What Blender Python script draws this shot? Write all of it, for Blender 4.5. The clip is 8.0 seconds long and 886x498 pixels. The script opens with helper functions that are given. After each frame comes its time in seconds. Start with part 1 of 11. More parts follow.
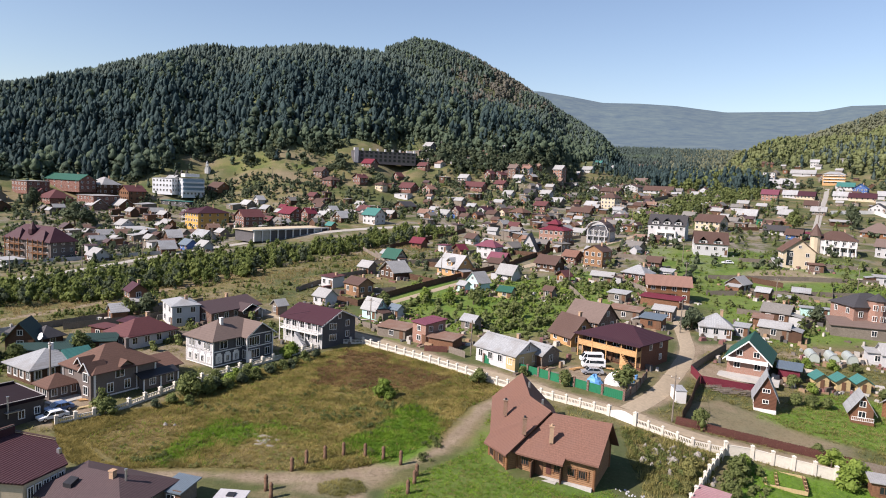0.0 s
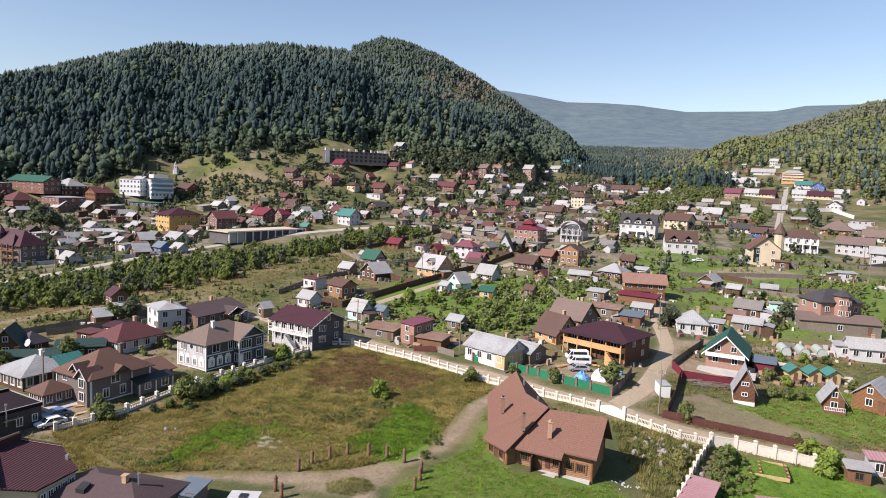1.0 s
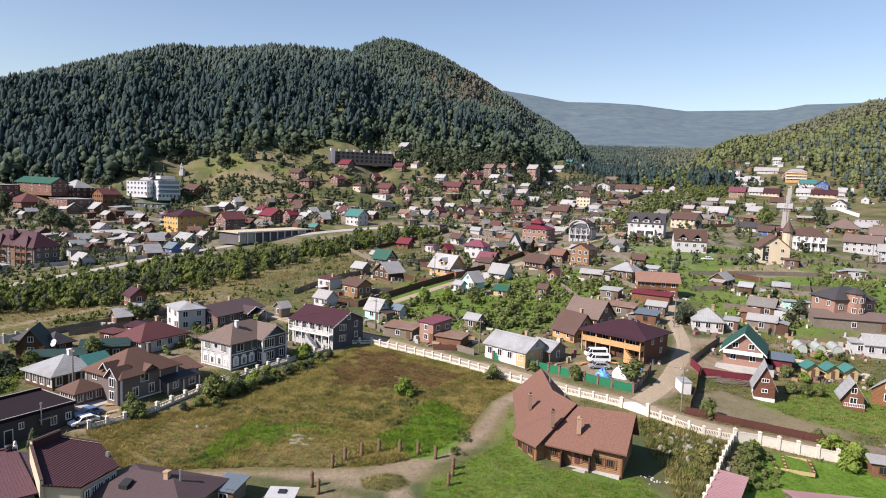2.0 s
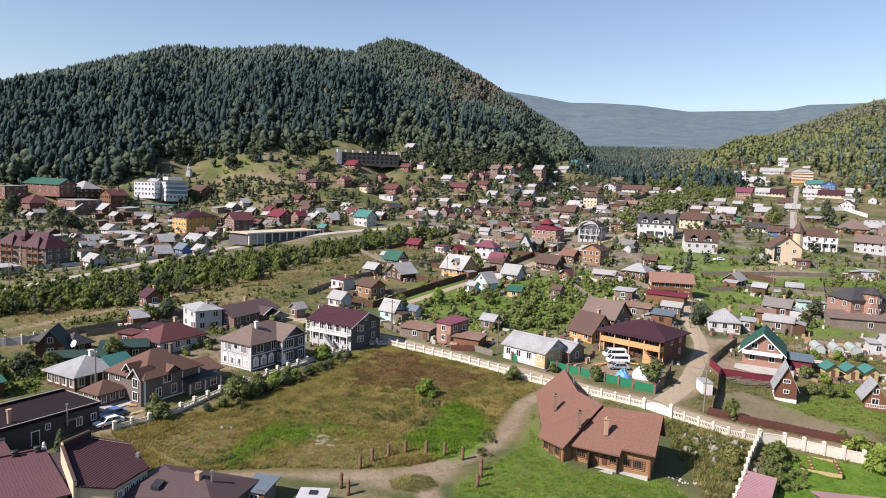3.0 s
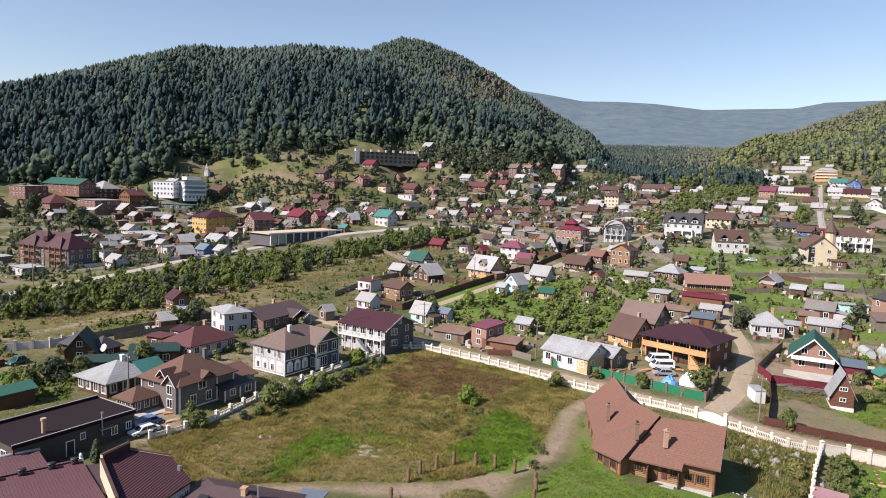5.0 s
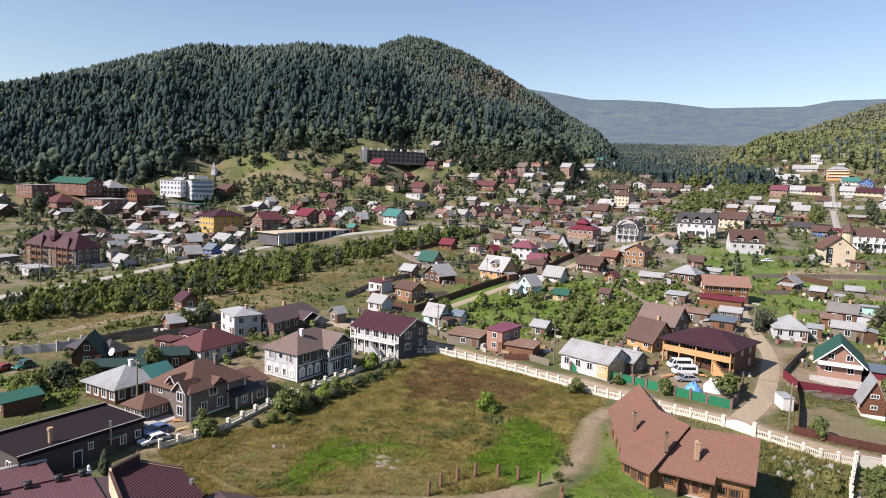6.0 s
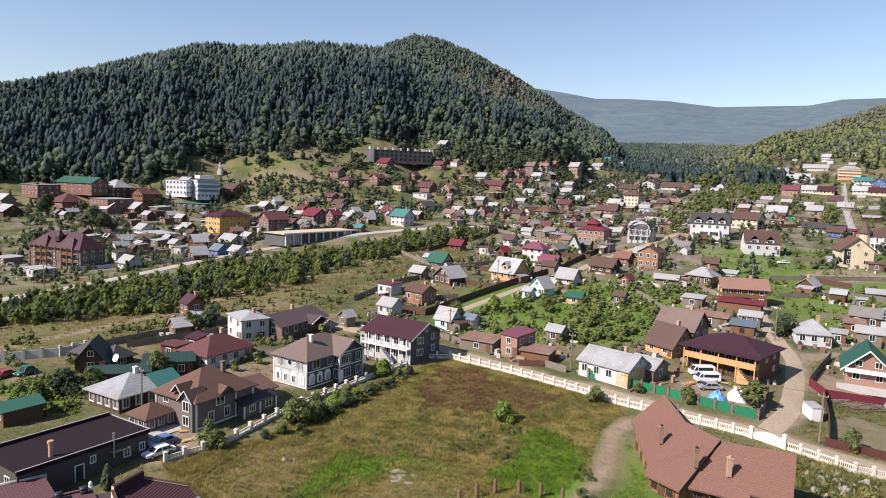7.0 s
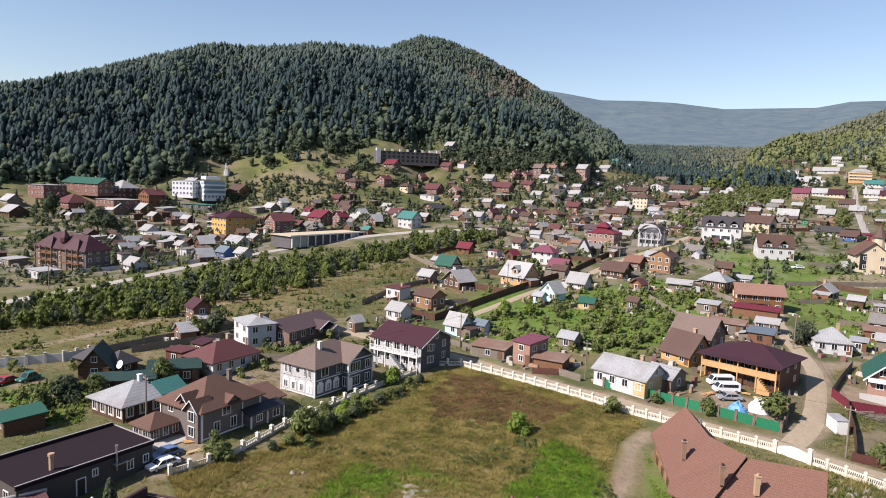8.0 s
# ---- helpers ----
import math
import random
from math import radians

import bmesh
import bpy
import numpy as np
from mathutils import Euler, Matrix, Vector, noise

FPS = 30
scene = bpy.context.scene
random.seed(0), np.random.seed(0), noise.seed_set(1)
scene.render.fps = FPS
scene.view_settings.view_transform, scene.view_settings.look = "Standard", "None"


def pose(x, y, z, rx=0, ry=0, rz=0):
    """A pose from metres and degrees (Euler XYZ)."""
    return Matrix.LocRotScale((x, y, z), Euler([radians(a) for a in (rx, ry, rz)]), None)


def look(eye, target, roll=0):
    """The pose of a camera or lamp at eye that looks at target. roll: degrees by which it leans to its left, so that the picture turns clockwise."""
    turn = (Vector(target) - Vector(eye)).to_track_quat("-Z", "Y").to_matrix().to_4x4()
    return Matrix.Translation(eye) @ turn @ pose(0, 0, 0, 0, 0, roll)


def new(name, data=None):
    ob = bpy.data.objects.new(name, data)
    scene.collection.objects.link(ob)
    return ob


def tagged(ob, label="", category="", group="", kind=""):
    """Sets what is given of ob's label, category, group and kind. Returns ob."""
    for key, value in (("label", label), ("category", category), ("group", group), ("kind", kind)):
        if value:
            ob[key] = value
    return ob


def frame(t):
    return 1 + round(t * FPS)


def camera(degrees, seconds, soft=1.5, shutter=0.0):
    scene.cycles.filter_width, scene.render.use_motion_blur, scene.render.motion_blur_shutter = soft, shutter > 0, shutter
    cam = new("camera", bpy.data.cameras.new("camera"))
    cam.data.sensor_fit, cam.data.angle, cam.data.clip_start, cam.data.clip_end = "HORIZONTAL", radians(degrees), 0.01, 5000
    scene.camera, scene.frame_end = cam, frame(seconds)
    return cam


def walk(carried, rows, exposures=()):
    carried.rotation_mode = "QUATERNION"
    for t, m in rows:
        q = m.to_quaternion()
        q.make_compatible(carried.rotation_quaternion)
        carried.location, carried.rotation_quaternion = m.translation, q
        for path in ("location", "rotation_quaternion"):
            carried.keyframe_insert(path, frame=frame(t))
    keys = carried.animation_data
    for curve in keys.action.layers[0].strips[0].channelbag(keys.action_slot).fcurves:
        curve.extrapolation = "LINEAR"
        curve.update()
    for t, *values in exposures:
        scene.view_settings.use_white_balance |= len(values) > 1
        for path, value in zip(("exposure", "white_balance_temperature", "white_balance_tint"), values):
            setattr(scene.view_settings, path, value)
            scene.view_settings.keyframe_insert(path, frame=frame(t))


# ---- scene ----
cam = camera(67.0, 8.0, soft=1.0)
PATH = [
    (0, (13.377, 9.792, 40.109), (13.06, 11.757, 39.907), 2.6),
    (0.5, (10.982, 8.087, 40.619), (10.762, 10.065, 40.42), 2.5),
    (1, (8.713, 6.456, 40.783), (8.497, 8.434, 40.582), 2.4),
    (1.5, (6.509, 5.262, 40.654), (6.295, 7.241, 40.453), 2.2),
    (3, (0.768, 4.499, 40.3), (0.546, 6.476, 40.102), 2.1),
    (3.5, (-0.856, 4.958, 40.215), (-1.085, 6.935, 40.017), 2.0),
    (4, (-2.33, 5.846, 40.132), (-2.568, 7.822, 39.932), 2.0),
    (4.5, (-3.812, 7.026, 40.058), (-4.06, 9.001, 39.858), 2.0),
    (6, (-7.943, 12.005, 40.285), (-8.215, 13.975, 40.079), 2.0),
    (6.5, (-9.164, 13.977, 40.404), (-9.444, 15.946, 40.196), 2.0),
    (7, (-10.314, 16.146, 40.523), (-10.601, 18.115, 40.314), 2.0),
    (7.5, (-11.352, 18.01, 40.746), (-11.647, 19.978, 40.543), 2.0),
    (8, (-12.156, 19.311, 40.886), (-12.458, 21.277, 40.68), 2.2),
]
walk(cam, [(t, look(eye, target, roll)) for t, eye, target, roll in PATH])

# ---- world, sun, exposure ----
SUN_DIR = Vector((-0.80, -0.60, 0.0)).normalized()
SUN_ELEV = radians(40)
world = bpy.data.worlds.new("world")
scene.world = world
world.use_nodes = True
_wt = world.node_tree
_sky = _wt.nodes.new("ShaderNodeTexSky")
_sky.sky_type = "NISHITA"
_sky.sun_disc = False
_sky.sun_elevation = SUN_ELEV
_sky.sun_rotation = math.atan2(SUN_DIR.x, SUN_DIR.y)
_sky.altitude = 500
_sky.air_density, _sky.dust_density, _sky.ozone_density = 1.1, 0.6, 1.9
_wt.links.new(_sky.outputs[0], _wt.nodes["Background"].inputs[0])
_wt.nodes["Background"].inputs[1].default_value = 0.092
sun_data = bpy.data.lights.new("sun", "SUN")
sun_data.energy, sun_data.angle, sun_data.color = 5.2, radians(0.55), (1.0, 0.945, 0.87)
sun = new("sun", sun_data)
_s = Vector((SUN_DIR.x * math.cos(SUN_ELEV), SUN_DIR.y * math.cos(SUN_ELEV), math.sin(SUN_ELEV)))
sun.matrix_world = look(_s * 300, (0, 0, 0))
scene.view_settings.exposure = 0.70
scene.view_settings.use_white_balance = True
scene.view_settings.white_balance_temperature = 6680
scene.view_settings.white_balance_tint = 18

# ---- materials ----
def _nodes(name):
    m = bpy.data.materials.new(name)
    m.use_nodes = True
    t = m.node_tree
    return m, t, t.nodes["Principled BSDF"]


def _math(t, op, a, b=None):
    n = t.nodes.new("ShaderNodeMath")
    n.operation = op
    for i, v in enumerate((a, b)):
        if v is None:
            continue
        if isinstance(v, (int, float)):
            n.inputs[i].default_value = v
        else:
            t.links.new(v, n.inputs[i])
    return n.outputs[0]


def _noise(t, vec, scale, detail=4.0, rough=0.6):
    n = t.nodes.new("ShaderNodeTexNoise")
    n.inputs["Scale"].default_value, n.inputs["Detail"].default_value, n.inputs["Roughness"].default_value = scale, detail, rough
    t.links.new(vec, n.inputs["Vector"])
    return n.outputs["Fac"]


def _mix(t, fac, a, b):
    n = t.nodes.new("ShaderNodeMix")
    n.data_type = "RGBA"
    if isinstance(fac, (int, float)):
        n.inputs[0].default_value = fac
    else:
        t.links.new(fac, n.inputs[0])
    for i, v in ((6, a), (7, b)):
        if isinstance(v, tuple):
            n.inputs[i].default_value = (*v[:3], 1)
        else:
            t.links.new(v, n.inputs[i])
    return n.outputs[2]


def _ramp(t, fac, lo, hi):
    n = t.nodes.new("ShaderNodeMapRange")
    n.inputs[1].default_value, n.inputs[2].default_value = lo, hi
    t.links.new(fac, n.inputs[0])
    return n.outputs[0]


def _scaled(c, k):
    return tuple(min(1.0, v * k) for v in c[:3])


def surface(name, colour, rough=0.7, metal=0.0, kind="plain", pitch=0.2, vary=0.18, wear=0.25, grain=3.0, second=None, depth=0.03):
    """A weathered surface. kind: plain, ribs (down the slope, along x), planks (level lines along z), boards (upright lines), brick, slate."""
    m, t, b = _nodes(name)
    co = t.nodes.new("ShaderNodeTexCoord").outputs["Object"]
    sx = t.nodes.new("ShaderNodeSeparateXYZ")
    t.links.new(co, sx.inputs[0])
    x, y, z = sx.outputs[0], sx.outputs[1], sx.outputs[2]
    info = t.nodes.new("ShaderNodeObjectInfo")
    big = _noise(t, co, 0.22 * grain / 3, 3)
    fine = _noise(t, co, grain, 6, 0.7)
    dark, light = _scaled(colour, 1 - vary), _scaled(colour, 1 + vary)
    col = _mix(t, _ramp(t, fine, 0.3, 0.7), dark, light)
    col = _mix(t, _math(t, "MULTIPLY", _ramp(t, big, 0.45, 0.72), wear), col, second or _scaled(colour, 0.55))
    col = _mix(t, _math(t, "MULTIPLY", info.outputs["Random"], 0.22), col, _scaled(colour, 0.6))
    height = fine
    strength = 0.25
    if kind == "ribs":
        w = _math(t, "PINGPONG", _math(t, "DIVIDE", x, pitch), 0.5)
        height = _math(t, "ADD", _math(t, "MULTIPLY", _ramp(t, w, 0.1, 0.4), 1.0), _math(t, "MULTIPLY", fine, 0.1))
        strength = 0.6
        col = _mix(t, _math(t, "MULTIPLY", _ramp(t, w, 0.14, 0.0), 0.35), col, _scaled(colour, 0.5))
    elif kind in ("tiles", "flat_tiles"):
        w = _math(t, "PINGPONG", _math(t, "DIVIDE", x, pitch), 0.5)
        v = _math(t, "FRACT", _math(t, "DIVIDE", _math(t, "ADD", z, y) if kind == "flat_tiles" else z, pitch))
        height = _math(t, "ADD", w, _math(t, "MULTIPLY", v, 0.8))
        strength = 0.6
        col = _mix(t, _math(t, "MULTIPLY", _ramp(t, v, 0.2, 0.0), 0.5), col, _scaled(colour, 0.45))
        if kind == "flat_tiles":
            col = _mix(t, _math(t, "MULTIPLY", _ramp(t, w, 0.2, 0.0), 0.6), col, _scaled(colour, 0.4))
    elif kind in ("planks", "boards"):
        v = _math(t, "FRACT", _math(t, "DIVIDE", z if kind == "planks" else _math(t, "ADD", x, y), pitch))
        edge = _math(t, "MULTIPLY", _ramp(t, v, 0.0, 0.16), _ramp(t, v, 1.0, 0.88))
        height = _math(t, "ADD", edge, _math(t, "MULTIPLY", fine, 0.2))
        strength = 0.8
        col = _mix(t, _math(t, "MULTIPLY", _math(t, "SUBTRACT", 1.0, edge), 0.55), col, _scaled(colour, 0.35))
    elif kind == "brick":
        br = t.nodes.new("ShaderNodeTexBrick")
        cv = t.nodes.new("ShaderNodeCombineXYZ")
        t.links.new(_math(t, "ADD", x, y), cv.inputs[0])
        t.links.new(z, cv.inputs[1])
        t.links.new(cv.outputs[0], br.inputs["Vector"])
        br.inputs["Scale"].default_value = 2.0 / max(pitch, 0.05) * 0.2
        br.inputs["Mortar Size"].default_value = 0.02
        t.links.new(col, br.inputs["Color1"])
        br.inputs["Color2"].default_value = (*_scaled(colour, 0.8), 1)
        br.inputs["Mortar"].default_value = (0.27, 0.235, 0.20, 1)
        col = br.outputs["Color"]
        strength = 0.3
    t.links.new(col, b.inputs["Base Color"])
    b.inputs["Metallic"].default_value = metal
    b.inputs["Specular IOR Level"].default_value = 0.5 if rough < 0.45 else 0.25
    t.links.new(_math(t, "ADD", _math(t, "MULTIPLY", fine, 0.25), rough - 0.12), b.inputs["Roughness"])
    bm = t.nodes.new("ShaderNodeBump")
    bm.inputs["Strength"].default_value, bm.inputs["Distance"].default_value = strength, depth
    t.links.new(height, bm.inputs["Height"])
    t.links.new(bm.outputs[0], b.inputs["Normal"])
    return m


def foliage(name, colour, colour2, through_light=0.25, third=None, clump=0.13, leafy=0.45, tuft=0.0):
    """Leaves, needles or blades: they vary leaf by leaf, plant by plant and over wide patches."""
    m, t, b = _nodes(name)
    geo = t.nodes.new("ShaderNodeNewGeometry")
    info = t.nodes.new("ShaderNodeObjectInfo")
    r = geo.outputs["Random Per Island"]
    pos = geo.outputs["Position"]
    big, mid = _noise(t, pos, 0.025, 3), _noise(t, pos, clump, 3, .6)
    col = _mix(t, _math(t, "ADD", _math(t, "MULTIPLY", r, leafy), _math(t, "MULTIPLY", _ramp(t, mid, 0.40, 0.62), 1.05 - leafy)), colour, colour2)
    col = _mix(t, _math(t, "MULTIPLY", _ramp(t, big, 0.42, 0.66), 0.5), col, third or _scaled(colour2, 1.2))
    col = _mix(t, _math(t, "MULTIPLY", info.outputs["Random"], 0.22), col, _scaled(colour, 0.75))
    if tuft:  # sprays within a crown: shaded gaps and bright tips put into the colour
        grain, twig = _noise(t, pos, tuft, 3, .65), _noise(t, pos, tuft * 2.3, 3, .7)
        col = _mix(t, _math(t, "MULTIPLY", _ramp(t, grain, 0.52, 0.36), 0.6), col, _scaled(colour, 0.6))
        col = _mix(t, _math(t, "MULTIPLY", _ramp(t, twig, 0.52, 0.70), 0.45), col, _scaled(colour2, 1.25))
        bp = t.nodes.new("ShaderNodeBump")
        bp.inputs["Strength"].default_value, bp.inputs["Distance"].default_value = 0.75, 0.9 / tuft
        t.links.new(_math(t, "ADD", grain, _math(t, "MULTIPLY", twig, 0.5)), bp.inputs["Height"])
        t.links.new(bp.outputs[0], b.inputs["Normal"])
    t.links.new(col, b.inputs["Base Color"])
    b.inputs["Roughness"].default_value = 0.75
    b.inputs["Specular IOR Level"].default_value = 0.2
    tr = t.nodes.new("ShaderNodeBsdfTranslucent")
    t.links.new(col, tr.inputs[0])
    mx = t.nodes.new("ShaderNodeMixShader")
    mx.inputs[0].default_value = through_light
    t.links.new(b.outputs[0], mx.inputs[1])
    t.links.new(tr.outputs[0], mx.inputs[2])
    t.links.new(mx.outputs[0], t.nodes["Material Output"].inputs[0])
    return m


def scrap():
    """Boards, boxes and sheets, each of its own faded colour."""
    m, t, b = _nodes("yard_scrap")
    geo = t.nodes.new("ShaderNodeNewGeometry")
    ramp = t.nodes.new("ShaderNodeValToRGB")
    ramp.color_ramp.interpolation = "CONSTANT"
    cols = ((0.20, 0.15, 0.11), (0.34, 0.32, 0.29), (0.09, 0.065, 0.05), (0.42, 0.38, 0.33), (0.26, 0.17, 0.10), (0.40, 0.39, 0.37), (0.14, 0.12, 0.10), (0.17, 0.07, 0.065), (0.07, 0.07, 0.07))
    while len(ramp.color_ramp.elements) < len(cols):
        ramp.color_ramp.elements.new(0.5)
    for i, c in enumerate(cols):
        ramp.color_ramp.elements[i].position = i / len(cols)
        ramp.color_ramp.elements[i].color = (*c, 1)
    t.links.new(geo.outputs["Random Per Island"], ramp.inputs[0])
    col = _mix(t, _math(t, "MULTIPLY", _ramp(t, _noise(t, geo.outputs["Position"], 1.4, 4, .7), 0.45, 0.7), 0.45), ramp.outputs[0], (0.14, 0.115, 0.09))
    t.links.new(col, b.inputs["Base Color"])
    b.inputs["Roughness"].default_value = 0.85
    return m


def glass_pane(name):
    m, t, b = _nodes(name)
    b.inputs["Base Color"].default_value = (0.015, 0.02, 0.025, 1)
    b.inputs["Roughness"].default_value = 0.06
    b.inputs["Specular IOR Level"].default_value = 0.7
    return m


